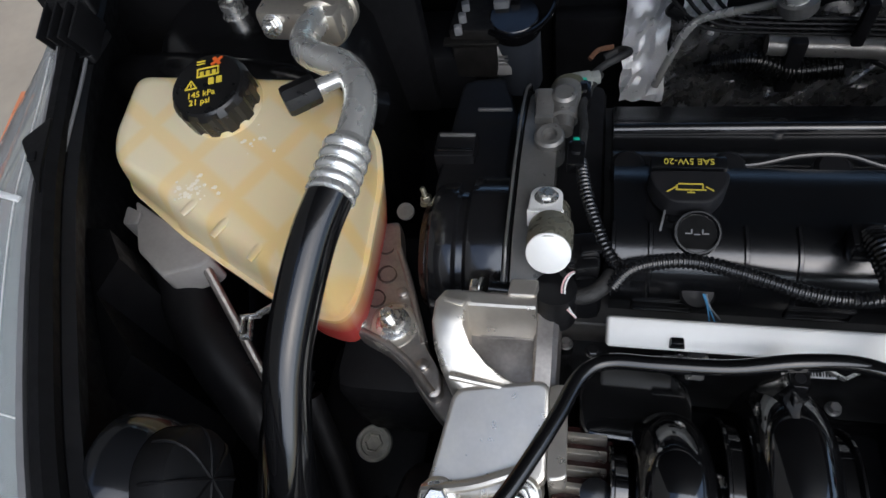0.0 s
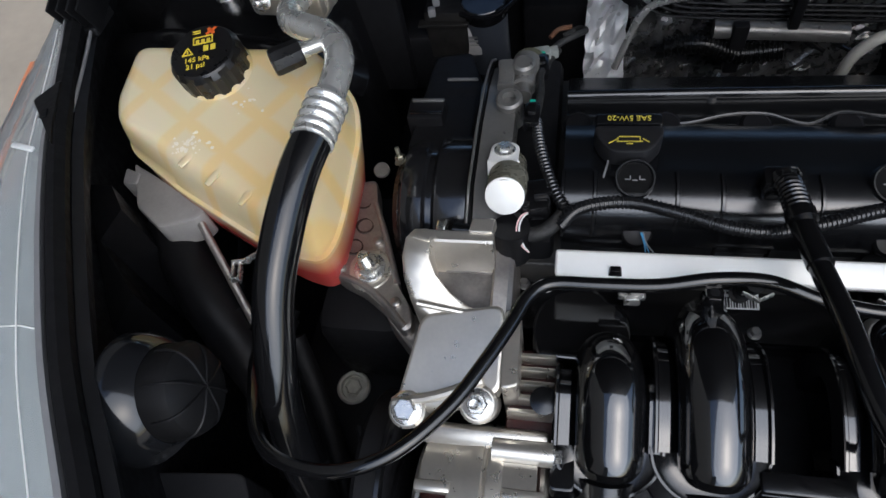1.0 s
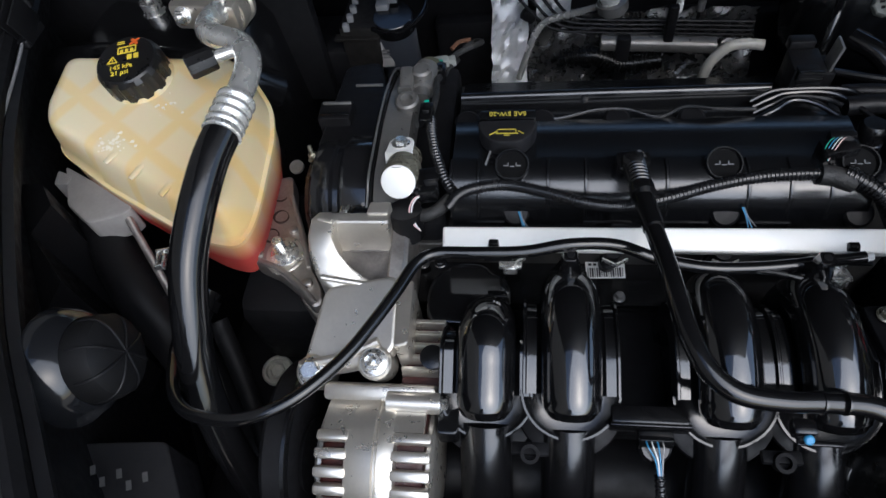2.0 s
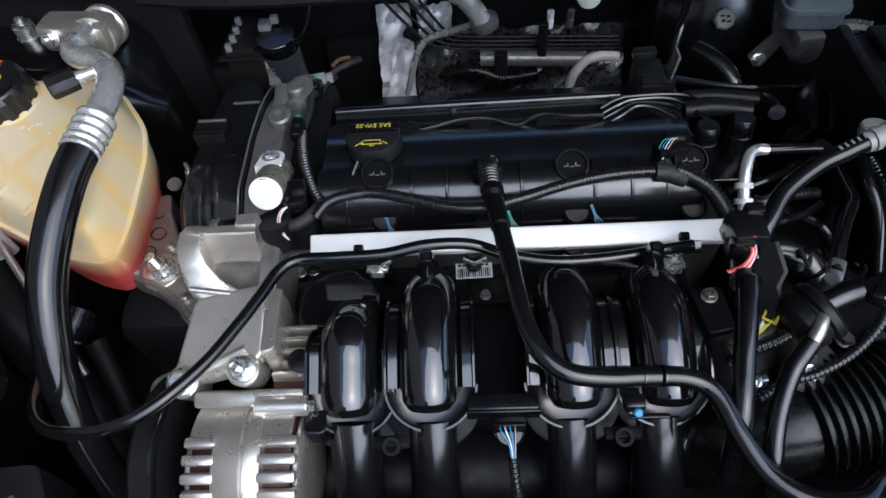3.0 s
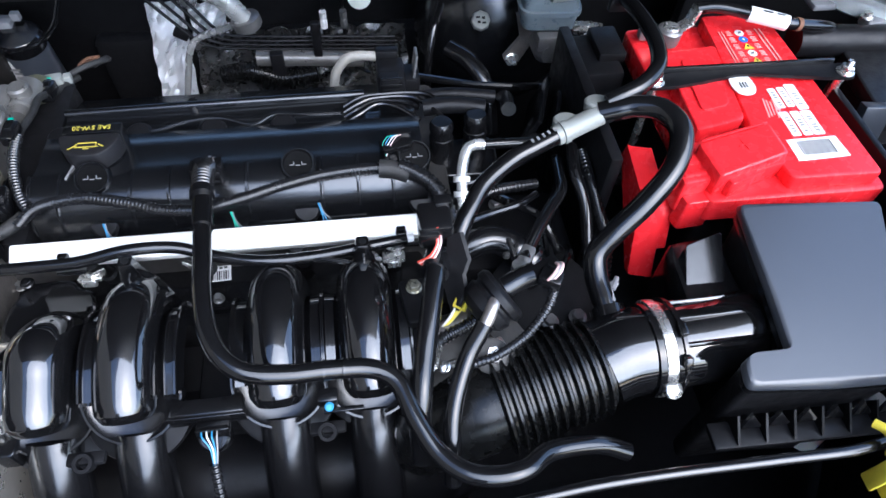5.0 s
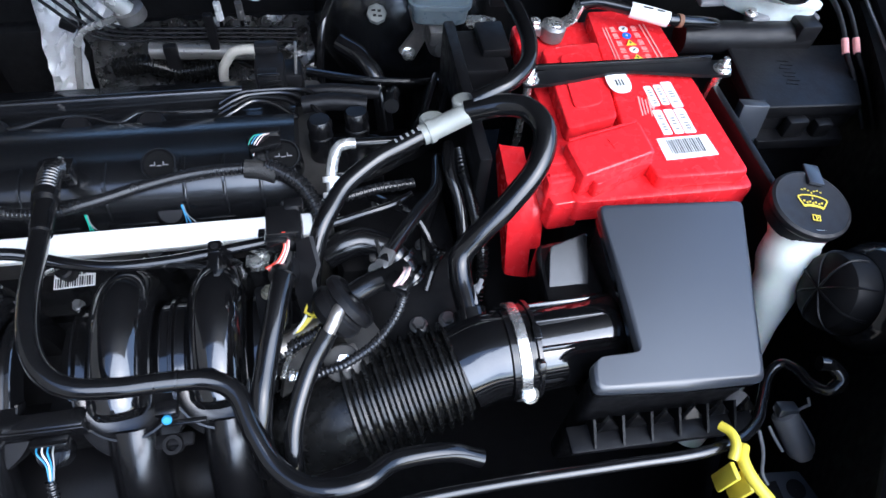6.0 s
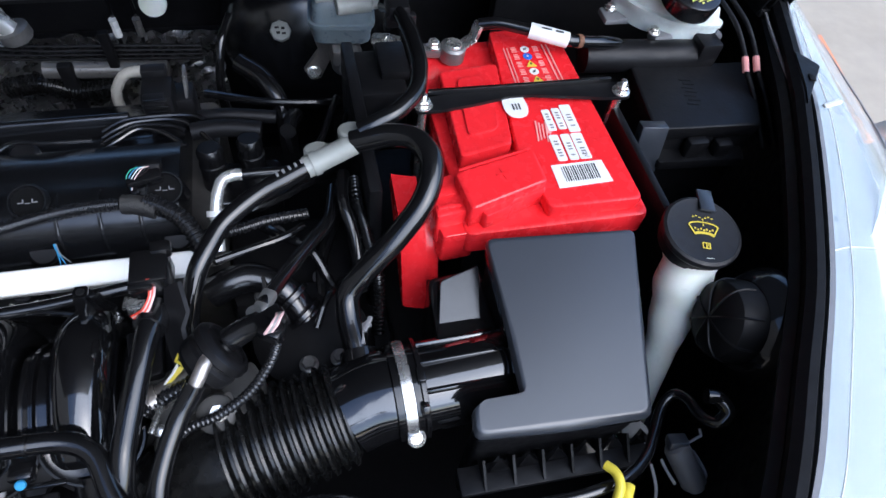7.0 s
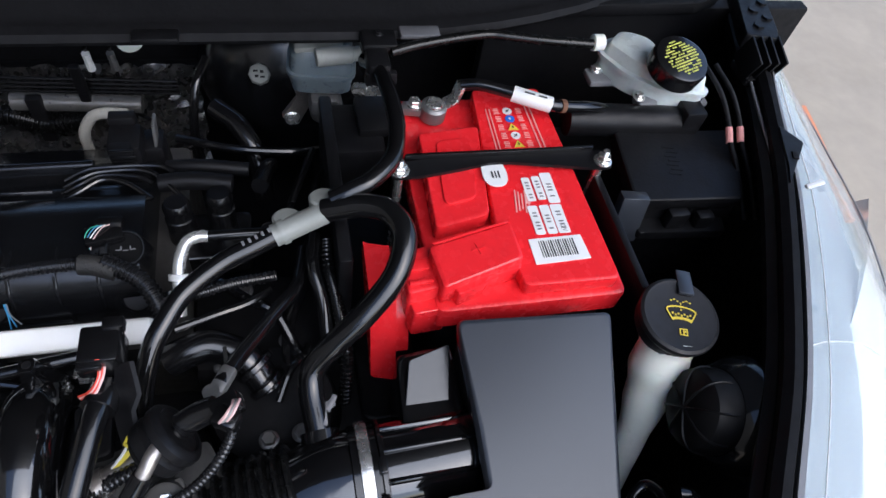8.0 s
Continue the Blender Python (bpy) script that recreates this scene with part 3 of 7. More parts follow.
for v in capm.verts:
    w = v.co - CAPC
    h = w.dot(CAX)
    rad = w - CAX * h
    if 0.009 < h < 0.033 and rad.length > 0.027:
        a = math.atan2(rad.y, rad.x)
        v.co += rad.normalized() * (0.0018 * (1 if math.sin(a * 12) > -0.55 else 0))
tcap = part("cap", capm, CAPBLACK, tank, "black ribbed screw cap with yellow warning print", smooth=0.35)
cm = face_pose(CAPC + CAX * 0.0367, (0.97, 0.24, 0), CAX)
letters("145 kPa", 0.0072, cm @ pose(-0.004, -0.009, 0), PRINTYELLOW, tcap)
letters("21 psi", 0.0072, cm @ pose(-0.005, -0.016, 0), PRINTYELLOW, tcap)
part("symbol", joined(bars(cm, [(0.001, 0.015, 0.017, 0.0012), (0.001, 0.0075, 0.017, 0.0012), (-0.0075, 0.011, 0.0012, 0.008), (0.0095, 0.011, 0.0012, 0.008), (-0.004, 0.010, 0.003, 0.004), (0.001, 0.010, 0.003, 0.004), (0.006, 0.010, 0.003, 0.004), (-0.005, 0.020, 0.007, 0.001), (-0.005, 0.0225, 0.007, 0.001)]),
      bars(cm @ pose(-0.0147, 0.0015, 0, 0, 0, 60), [(0, 0.0, 0.009, 0.0011)]), bars(cm @ pose(-0.0103, 0.0015, 0, 0, 0, -60), [(0, 0, 0.009, 0.0011)]), bars(cm, [(-0.0125, -0.0025, 0.010, 0.0011), (-0.0125, 0.0005, 0.0010, 0.003)]),
      bars(cm, [(0.004, 0.0015, 0.0045, 0.006), (0.0105, 0.0015, 0.0045, 0.006)])), PRINTYELLOW, tcap)
part("warning_mark", joined(bars(cm @ pose(0.008, 0.020, 0, 0, 0, 35), [(0, 0, 0.011, 0.0022), (0, 0, 0.003, 0.009)])), PRINTORANGE, tcap)
part("bracket", joined(plate([(-0.690, 0.112), (-0.611, 0.072), (-0.590, 0.056), (-0.596, 0.046), (-0.630, 0.034), (-0.652, 0.050), (-0.664, 0.058)], 0.735, 0.770, 0.005, 0.003), plate([(-0.694, 0.104), (-0.676, 0.098), (-0.674, 0.084), (-0.690, 0.084)], 0.748, 0.772, 0.003, 0.002)), FOOTWHITE, tank, "pale grey translucent mounting foot")
part("outlet", joined(lathe([(0.018, 0), (0.018, 0.03)], (-0.505, -0.020, 0.735), (-0.2, -0.9, -0.2)), lathe([(0.021, 0.008), (0.021, 0.018)], (-0.505, -0.020, 0.735), (-0.2, -0.9, -0.2))), RUBBER, tank)
part("hose_clip", joined(box((-0.540, 0.006, 0.764), (0.016, 0.0025, 0.007), 0.0008, (0, 0, 12)), box((-0.528, 0.012, 0.765), (0.016, 0.0025, 0.007), 0.0008, (0, 0, 38)), box((-0.538, -0.004, 0.762), (0.0025, 0.018, 0.007), 0.0008, (0, 0, 14)), box((-0.545, -0.002, 0.762), (0.0025, 0.014, 0.007), 0.0008, (0, 0, 14)), box((-0.540, -0.011, 0.762), (0.009, 0.0025, 0.007), 0.0008, (0, 0, 14))), STEEL, tank)

# ---- air conditioning pipe and hose ----
ac = thing("air_conditioning_line", "aluminium air conditioning pipe crimped to a thick glossy black hose", "hose", (-0.45, 0.0, 0.70))
part("pipe", tube([(-0.4345, 0.068, 0.893), (-0.433, 0.098, 0.895), (-0.437, 0.122, 0.896), (-0.452, 0.145, 0.894), (-0.476, 0.160, 0.890), (-0.494, 0.174, 0.886), (-0.503, 0.196, 0.881), (-0.503, 0.222, 0.875), (-0.502, 0.245, 0.868)], 0.0115, 18), PIPEMETAL, ac)
blk = part("block", joined(box((-0.520, 0.238, 0.868), (0.075, 0.034, 0.030), 0.006, (0, 0, -6)), lathe([(0.0215, 0), (0.0225, 0.003), (0.0225, 0.010), (0.0200, 0.012), (0.0200, 0.022), (0.0225, 0.024), (0.0225, 0.030)], (-0.502, 0.228, 0.866), (0.05, 1, -0.15), 30)), CAST, ac, "cast pipe flange block")
bolt(ac, (-0.543, 0.222, 0.872), 0.007, 0.006, (-0.1, -1, 0.45), 0.006)
for k in range(4):
    part("crimp_ring", lathe([(0.0120, 0), (0.0148, 0.0006), (0.0162, 0.0022), (0.0166, 0.0040), (0.0162, 0.0058), (0.0148, 0.0074), (0.0120, 0.008)], Vector((-0.4345, 0.074, 0.893)) + Vector((-0.09, -0.95, -0.06)).normalized() * (0.0088 * k), (-0.09, -0.95, -0.06), 24), PIPEMETAL, ac)
part("collar", lathe([(0.0120, -0.004), (0.0135, 0.0), (0.0138, 0.032), (0.0162, 0.036), (0.0164, 0.039), (0.0152, 0.040)], (-0.4345, 0.074, 0.893), (-0.09, -0.95, -0.06), 24), PIPEMETAL, ac)
part("hose", tube([(-0.4375, 0.042, 0.891), (-0.446, 0.012, 0.881), (-0.453, -0.028, 0.863), (-0.457, -0.063, 0.842), (-0.457, -0.097, 0.812), (-0.456, -0.122, 0.782), (-0.450, -0.148, 0.742), (-0.440, -0.172, 0.695), (-0.425, -0.20, 0.62), (-0.42, -0.21, 0.55)], 0.0150, 20), RUBBER, ac, "thick glossy black rubber hose")
for k in range(6):
    y = -0.088 - 0.0065 * k
    part("print_mark", bars(face_pose((-0.4545 + 0.0006 * k, y - 0.004, 0.8285 - 0.0068 * k + 0.006), (0.1, -0.68, -0.72), (0.25, -0.66, 0.70)), [(0, 0.0, 0.0022 + 0.0006 * (k % 2), 0.0030)], 0.0003), GREYPLASTIC, ac)
prt = part("service_port", tube([(-0.448, 0.140, 0.894), (-0.462, 0.128, 0.896), (-0.470, 0.122, 0.897)], 0.006, 12), PIPEMETAL, ac)
part("dust_cap", lathe([(0.0100, 0), (0.0108, 0.002), (0.0112, 0.022), (0.0102, 0.0245), (0.0080, 0.0250), (0.0074, 0.0215), (0.0005, 0.0215)], (-0.468, 0.123, 0.897), (-0.80, -0.58, 0.02), 9), CAPBLACK, prt, "black ribbed plastic dust cap")

# ---- engine core: dark block under everything ----
core = thing("engine_block", "dark cast engine block below the covers", "engine", (-0.1, 0.12, 0.45))
part("head", plate([(-0.335, 0.025), (0.12, 0.025), (0.12, 0.245), (-0.335, 0.245)], 0.50, 0.752, 0.01, 0.004), DARKCAST, core, "grey aluminium cylinder head")
part("crankcase", box((-0.10, 0.10, 0.52), (0.44, 0.24, 0.2), 0.02), DEEP, core)
part("gearbox", joined(box((0.27, 0.05, 0.56), (0.28, 0.22, 0.18), 0.03), lathe([(0.10, 0), (0.11, 0.01), (0.09, 0.10)], (0.14, 0.02, 0.58), (1, 0, 0.1))), DEEP, core)

# ---- valve cover ----
vc = thing("valve_cover", "satin black moulded valve cover with a ribbed front edge", "engine cover", (-0.10, 0.15, 0.75))
prof = [(0.040, 0.748), (0.040, 0.772), (0.047, 0.792), (0.056, 0.802), (0.068, 0.807), (0.080, 0.8075), (0.090, 0.804), (0.112, 0.803), (0.135, 0.802), (0.150, 0.790), (0.160, 0.784), (0.172, 0.780), (0.184, 0.784), (0.192, 0.786), (0.196, 0.782), (0.205, 0.776), (0.232, 0.766), (0.240, 0.750)]
part("body", loft([[(x, y, z) for y, z in prof] for x in (-0.262, -0.258, -0.2, -0.1, 0.0, 0.088, 0.092)]), COVER, vc, smooth=0.9)
for x in (-0.262, -0.237, -0.175, -0.142, -0.073, -0.006, 0.028, 0.060):
    part("rib", loft([[(x + dx, y, z + up) for y, z in prof[1:6]] + [(x + dx, 0.075, 0.78)] for dx, up in ((-0.0018, 0.0004), (-0.0010, 0.0020), (0.0010, 0.0020), (0.0018, 0.0004))]), COVER, vc)
for x in (-0.225, -0.122, -0.056, 0.012):
    part("front_frame", joined(box((x, 0.0388, 0.769), (0.042, 0.002, 0.0018), 0.0005), box((x, 0.0388, 0.756), (0.042, 0.002, 0.0018), 0.0005), box((x - 0.0205, 0.0388, 0.7625), (0.0018, 0.002, 0.0148), 0.0005), box((x + 0.0205, 0.0388, 0.7625), (0.0018, 0.002, 0.0148), 0.0005)), COVER, vc)
for x in (-0.207, -0.026, 0.082):
    hood = part("coil_hood", lathe([(0.0165, -0.030), (0.0160, 0.002), (0.0150, 0.0044), (0.0138, 0.0044), (0.0130, 0.001), (0.001, 0.0)], (x, 0.0728, 0.8080), (0, -0.42, 0.91), 30), COVER, vc)
    # a near-black disc paints the shade of the open recess
    part("hood_recess", lathe([(0.0128, 0), (0.0128, 0.0008), (0.0005, 0.0008)], (x, 0.0726, 0.8085), (0, -0.42, 0.91), 26), RECESSBLACK, hood)
    part("plug_mark", bars(face_pose((x, 0.0722, 0.8096), (1, 0, 0), (0, -0.42, 0.91)), [(0, -0.0012, 0.004, 0.0008), (-0.0058, -0.0006, 0.0038, 0.0008), (0.0058, -0.0006, 0.0038, 0.0008), (-0.0036, 0.0008, 0.0008, 0.0032), (0.0036, 0.0008, 0.0008, 0.0032)]), GREYPLASTIC, hood)
    part("coil_tower", lathe([(0.0125, -0.030), (0.0125, 0.004), (0.0105, 0.006), (0.0005, 0.0062)], (x + 0.004, 0.046, 0.775), (0, -0.62, 0.78), 22), MATTE, vc)
part("ridge", joined(tube([(-0.262, 0.187, 0.786), (-0.20, 0.1875, 0.787), (-0.12, 0.188, 0.788), (-0.04, 0.189, 0.788), (0.040, 0.190, 0.788)], 0.0050, 14), lathe([(0.0072, 0), (0.0072, 0.005), (0.0060, 0.0065), (0.0005, 0.007)], (-0.137, 0.190, 0.785), (0, -0.3, 1), 18)), COVER, vc)
for x in (-0.252, -0.180, -0.110, -0.042):
    part("boss", lathe([(0.013, 0), (0.013, 0.016), (0.010, 0.019)], (x, 0.142, 0.783), (0, -0.2, 1), 16), MATTE, vc)
part("breather_rail", tube([(-0.196, 0.144, 0.797), (-0.165, 0.141, 0.799), (-0.132, 0.147, 0.803), (-0.102, 0.148, 0.803), (-0.072, 0.140, 0.800), (-0.048, 0.147, 0.806), (-0.020, 0.143, 0.806), (0.015, 0.146, 0.802)], 0.0022, 10), SATIN, vc)
letters("SAE 5W-20", 0.0072, face_pose((-0.212, 0.124, 0.8227), (-1, 0, 0), (0, -0.1, 1)), PRINTFADED, vc)
part("sign_pad", box((-0.212, 0.124, 0.812), (0.052, 0.012, 0.021), 0.002), COVER, vc)

oil = thing("oil_filler_cap", "black oil filler cap with a yellow oil can symbol", "cap", (-0.212, 0.10, 0.805))
part("cap", plate([(-0.240, 0.116), (-0.184, 0.116), (-0.188, 0.101), (-0.199, 0.088), (-0.225, 0.088), (-0.236, 0.101)], 0.803, 0.8225, 0.006, 0.002), CAPGREY, oil)
part("neck", box((-0.212, 0.084, 0.803), (0.030, 0.014, 0.008), 0.003), COVER, oil)
# pale strip paints the highlight line at the left of the neck
part("neck_glint", box((-0.2290, 0.083, 0.807), (0.0016, 0.018, 0.004), 0.0006, (0, 0, -12)), GREYPLASTIC, oil)
om = face_pose((-0.212, 0.101, 0.8226), (-1, 0, 0), (0, 0, 1))
part("symbol", joined(bars(om, [(0, 0.0022, 0.020, 0.0010), (0, -0.0028, 0.016, 0.0010), (-0.008, -0.0003, 0.0010, 0.005), (0.009, 0.0002, 0.0010, 0.004), (0, 0.0045, 0.005, 0.0010), (0.0, 0.0034, 0.0010, 0.003)]), bars(om @ pose(0.0125, 0.002, 0, 0, 0, 35), [(0, 0, 0.008, 0.0010)]), bars(om @ pose(-0.0125, 0.001, 0, 0, 0, -35), [(0, 0, 0.006, 0.001)])), PRINTFADED, oil)

# ---- fuel rail ----
rail = thing("fuel_rail", "bright silver fuel rail along the front of the engine", "fuel rail", (-0.08, 0.0, 0.79))
part("bar", box((-0.081, 0.004, 0.790), (0.368, 0.020, 0.019), 0.0025, (27, 0, 0), 3), RAILMETAL, rail)
for x in (-0.221, 0.062):
    part("clip", joined(box((x, -0.0045, 0.7965), (0.011, 0.007, 0.007), 0.001, taper=0.7), box((x + 0.004, -0.012, 0.786), (0.024, 0.006, 0.003), 0.001)), SATIN, rail, "small black clip")
for x in (-0.206, -0.120, -0.031, 0.055):
    inj = part("injector", joined(lathe([(0.0075, 0), (0.0075, 0.016), (0.0055, 0.018), (0.0055, 0.035), (0.008, 0.037), (0.008, 0.05)], (x, 0.0, 0.782), (0, 0.35, -1), 14)), MATTE, rail)
    part("spring_clip", joined(box((x + 0.006, -0.010, 0.778), (0.013, 0.002, 0.004), 0.0005, (0, 0, 30)), box((x - 0.004, -0.010, 0.778), (0.013, 0.002, 0.004), 0.0005, (0, 0, -30))), STEEL, inj)

# ---- intake manifold ----
man = thing("intake_manifold", "glossy black plastic intake manifold with four humped runners", "intake manifold", (-0.10, -0.1, 0.60))
RX = (-0.2235, -0.1585, -0.0455, 0.0260)
hump = [(-0.030, 0.700), (-0.034, 0.745), (-0.042, 0.774), (-0.060, 0.791), (-0.086, 0.794), (-0.110, 0.788), (-0.130, 0.7785)]
for i, x in enumerate(RX):
    sh = -0.024 if i == 0 else 0.0
    dz = -0.006 if i == 0 else 0.0
    pts = [(x, y + (sh if y > -0.065 else 0.4 * sh if y > -0.1 else 0), z + dz) for y, z in hump]
    nrm, fwd = Vector((0, -0.58, 0.81)), Vector((0, -0.81, -0.58))
    end = Vector(pts[-1])
    caps = [tuple(end + fwd * d) for d in (0.009, 0.0155, 0.0185)]
    run = part("runner", tube(pts + caps, 0.02, 32, 8, radii=[0.0215, 0.0228, 0.0232, 0.0230, 0.0228, 0.0226, 0.0224, 0.0214, 0.0170, 0.0030]), GLOSS, man)
    path = smooth_path(pts, 5)
    # a sunken channel each side of the tube, bordered by an upright lip
    band = [(-0.0368, -0.022), (-0.0368, -0.0028), (-0.0361, -0.0020), (-0.0345, -0.0020), (-0.0337, -0.0030), (-0.0334, -0.0058), (-0.0262, -0.0062), (-0.0200, -0.0120)]
    prof_web = band + [(-a, b) for a, b in band[::-1]]
    part("web", rings(path, [1.0] * len(path), prof_web, hint=(1, 0, 0)), GLOSS, run)
    col = end - nrm * 0.0085
    part("shelf", half_lathe([(0.0010, -0.0155), (0.0375, -0.0155), (0.0388, -0.0040), (0.0380, -0.0022), (0.0362, -0.0022), (0.0335, -0.0046), (0.0255, -0.0066), (0.0010, -0.0076)], col, nrm, (-1, 0, 0), 32), SATIN, run)
    part("flange", half_lathe([(0.0010, -0.032), (0.0372, -0.032), (0.0412, -0.030), (0.0420, -0.018), (0.0404, -0.0150), (0.0372, -0.0142), (0.0010, -0.0135)], col + fwd * (0.0075 if i == 3 else 0.0150), nrm, (-1, 0, 0), 32), MATTE, man)
    part("stub", tube([(x, -0.136, 0.738), (x, -0.154, 0.722), (x, -0.174, 0.700), (x, -0.192, 0.672), (x, -0.204, 0.640), (x, -0.20, 0.60), (x, -0.17, 0.57)], 0.0215, 26), SATIN, man)
part("plenum", joined(tube([(-0.27, -0.14, 0.60), (-0.1, -0.14, 0.60), (0.06, -0.14, 0.60), (0.10, -0.13, 0.63)], 0.055, 20), box((-0.10, -0.05, 0.66), (0.36, 0.10, 0.10), 0.02)), MATTE, man)
part("head_flange", plate([(-0.30, 0.028), (0.085, 0.028), (0.085, -0.02), (-0.30, -0.02)], 0.705, 0.722, 0.01, 0.003), SATIN, man)
part("cover_plate", plate([(-0.279, -0.058), (-0.281, -0.026), (-0.272, -0.006), (-0.255, 0.003), (-0.236, 0.003), (-0.228, -0.001), (-0.224, -0.008), (-0.212, -0.011), (-0.206, -0.024), (-0.206, -0.054), (-0.243, -0.060)][::-1], 0.736, 0.756, 0.010, 0.003), GLOSS, man)
bolt(man, (-0.272, 0.004, 0.752), 0.0045, 0.003, mat=SATIN, name="screw")
part("crossbar", joined(box((-0.101, -0.138, 0.766), (0.056, 0.014, 0.006), 0.002), box((-0.101, -0.1455, 0.761), (0.058, 0.003, 0.014), 0.001)), SATIN, man)
for x, y in ((-0.189, -0.166), (-0.010, -0.163)):
    part("lug", joined(lathe([(0.0072, 0), (0.0072, 0.010), (0.0045, 0.010), (0.0045, 0.004), (0.001, 0.004)], (x, y, 0.752), (0, -0.4, 1), 18), box((x, y + 0.002, 0.755), (0.028, 0.010, 0.006), 0.002)), DEEP, man)
for x in (-0.159, 0.028):
    post = part("post", joined(loft([[(x + w * a, -0.032 + d * b, z) for a, b in ((-1, -0.6), (-0.7, -1), (0.7, -1), (1, -0.6), (1, 0.6), (0.7, 1), (-0.7, 1), (-1, 0.6))] for z, w, d in ((0.786, 0.0155, 0.010), (0.800, 0.0100, 0.0075), (0.812, 0.0068, 0.0060), (0.8200, 0.0058, 0.0056), (0.8215, 0.0052, 0.0050))]), box((x, -0.041, 0.798), (0.0022, 0.008, 0.022), 0.0006, (-18, 0, 0))), GLOSS, man)
    part("post_hole", lathe([(0.0034, 0), (0.0030, 0.0009), (0.0005, 0.0009)], (x, -0.032, 0.8212), (0, 0, 1), 14), DEEP, post)
for x, y, z in ((-0.207, -0.008, 0.772), (0.054, -0.018, 0.776)):
    part("tab", joined(box((x, y, z), (0.020, 0.014, 0.004), 0.001, (-20, 0, 0)), box((x, y - 0.008, z + 0.001), (0.012, 0.004, 0.007), 0.001, (-20, 0, 0))), STEEL, man, "pale plated steel tab")
part("brace", tube([(-0.020, -0.030, 0.800), (0.000, -0.033, 0.800), (0.022, -0.038, 0.798)], 0.0025, 8), GLOSS, man)
for x, y, z in ((-0.292, 0.019, 0.727), (-0.11, -0.015, 0.728), (0.067, -0.067, 0.799)):
    bolt(man, (x, y, z), 0.005 if x > 0 else 0.004, 0.005, mat=OLIVEMETAL if x > 0 else GREYMETAL)
part("valley", box((-0.10, -0.075, 0.69), (0.05, 0.10, 0.06), 0.01), DEEP, man)
lab = part("label", bars(face_pose((-0.120, 0.018, 0.7235), (1, 0.03, 0), (0, -0.2, 1)), [(0, 0, 0.036, 0.018)]), PRINTWHITE, man, "white bar code label")
part("bars", bars(face_pose((-0.120, 0.017, 0.7243), (1, 0.03, 0), (0, -0.2, 1)), [(-0.016 + 0.0021 * k, -0.0025, 0.0006 + 0.0005 * (k % 3), 0.009) for k in range(16)] + [(-0.014 + 0.0045 * k, 0.0055, 0.003, 0.002) for k in range(7)]), PRINTBLACK, lab)


# ---- alternator ----
alt = thing("alternator", "silver cast alternator with slotted cooling cages and red windings inside", "alternator", (-0.31, -0.165, 0.64))
AC, AR = Vector((-0.310, -0.163, 0.703)), 0.060
part("winding", lathe([(0.050, -0.040), (0.052, -0.036), (0.052, 0.036), (0.050, 0.040)], AC, (1, 0, 0), 40), COPPER, alt, "dark red copper windings")
part("barrel", lathe([(0.050, -0.022), (AR - 0.001, -0.020), (AR + 0.001, -0.012), (AR + 0.002, 0.002), (AR - 0.0005, 0.003), (AR - 0.0005, 0.0045), (AR + 0.002, 0.006), (AR + 0.0015, 0.014), (AR - 0.001, 0.018), (0.050, 0.020)], AC, (1, 0, 0), 56), CAST, alt)
for x0 in (-0.047, 0.039):
    part("end_ring", lathe([(0.030, x0), (AR - 0.016, x0), (AR - 0.012, x0 + 0.003), (AR - 0.012, x0 + 0.006), (AR - 0.016, x0 + 0.008), (0.030, x0 + 0.008)], AC, (1, 0, 0), 48), CAST, alt)
for side, x0, x1 in ((0, -0.044, -0.018), (1, 0.016, 0.047)):
    for k in range(10):
        a = radians(90 + k * 13.5)
        c = AC + Vector(((x0 + x1) / 2, math.cos(a) * (AR - 0.0035), math.sin(a) * (AR - 0.0035)))
        part("fin", box(tuple(c), (x1 - x0, 0.0086, 0.009), 0.0026, (math.degrees(a) - 90, 0, 0), 2), CAST, alt)
shell = []
for k in range(15):
    a = radians(-40 + k * 9.0)
    shell.append((math.cos(a), math.sin(a)))
part("shell", loft([[(AC.x + x, AC.y + r * c, AC.z + r * q) for c, q in shell for r in (AR,)] + [(AC.x + x, AC.y + (AR - 0.006) * c, AC.z + (AR - 0.006) * q) for c, q in shell[::-1]] for x in (-0.040, 0.040)]), CAST, alt)
part("strap", joined(box((-0.310, -0.123, 0.752), (0.094, 0.014, 0.016), 0.004, (30, 0, 0)), lathe([(0.0085, 0), (0.0085, 0.042)], (-0.302, -0.133, 0.758), (1, 0, 0), 16)), CAST, alt)
bolt(alt, (-0.260, -0.133, 0.758), 0.005, 0.005, (1, 0, 0))
part("pulley", lathe([(0.014, 0), (0.030, 0.002), (0.032, 0.004), (0.029, 0.006), (0.032, 0.008), (0.029, 0.010), (0.032, 0.012), (0.029, 0.014), (0.032, 0.018), (0.014, 0.02)], AC + Vector((-0.080, 0, 0)), (1, 0, 0), 36), MATTE, alt)
part("rear_cover", joined(plate([(-0.262, -0.095), (-0.245, -0.095), (-0.245, -0.155), (-0.262, -0.155)], 0.73, 0.752, 0.004), lathe([(0.010, 0), (0.010, 0.003), (0.004, 0.004)], (-0.268, -0.098, 0.768), (0, -0.2, 1), 18)), SATIN, alt)
for k in range(5):
    part("heat_fin", box((-0.278, -0.060 - 0.011 * k, 0.752), (0.034, 0.004, 0.010), 0.001, (-15, 0, 0)), CAST, alt)
part("regulator", box((-0.276, -0.085, 0.735), (0.040, 0.07, 0.025), 0.004), COPPER, alt, "dark red brown inner part")

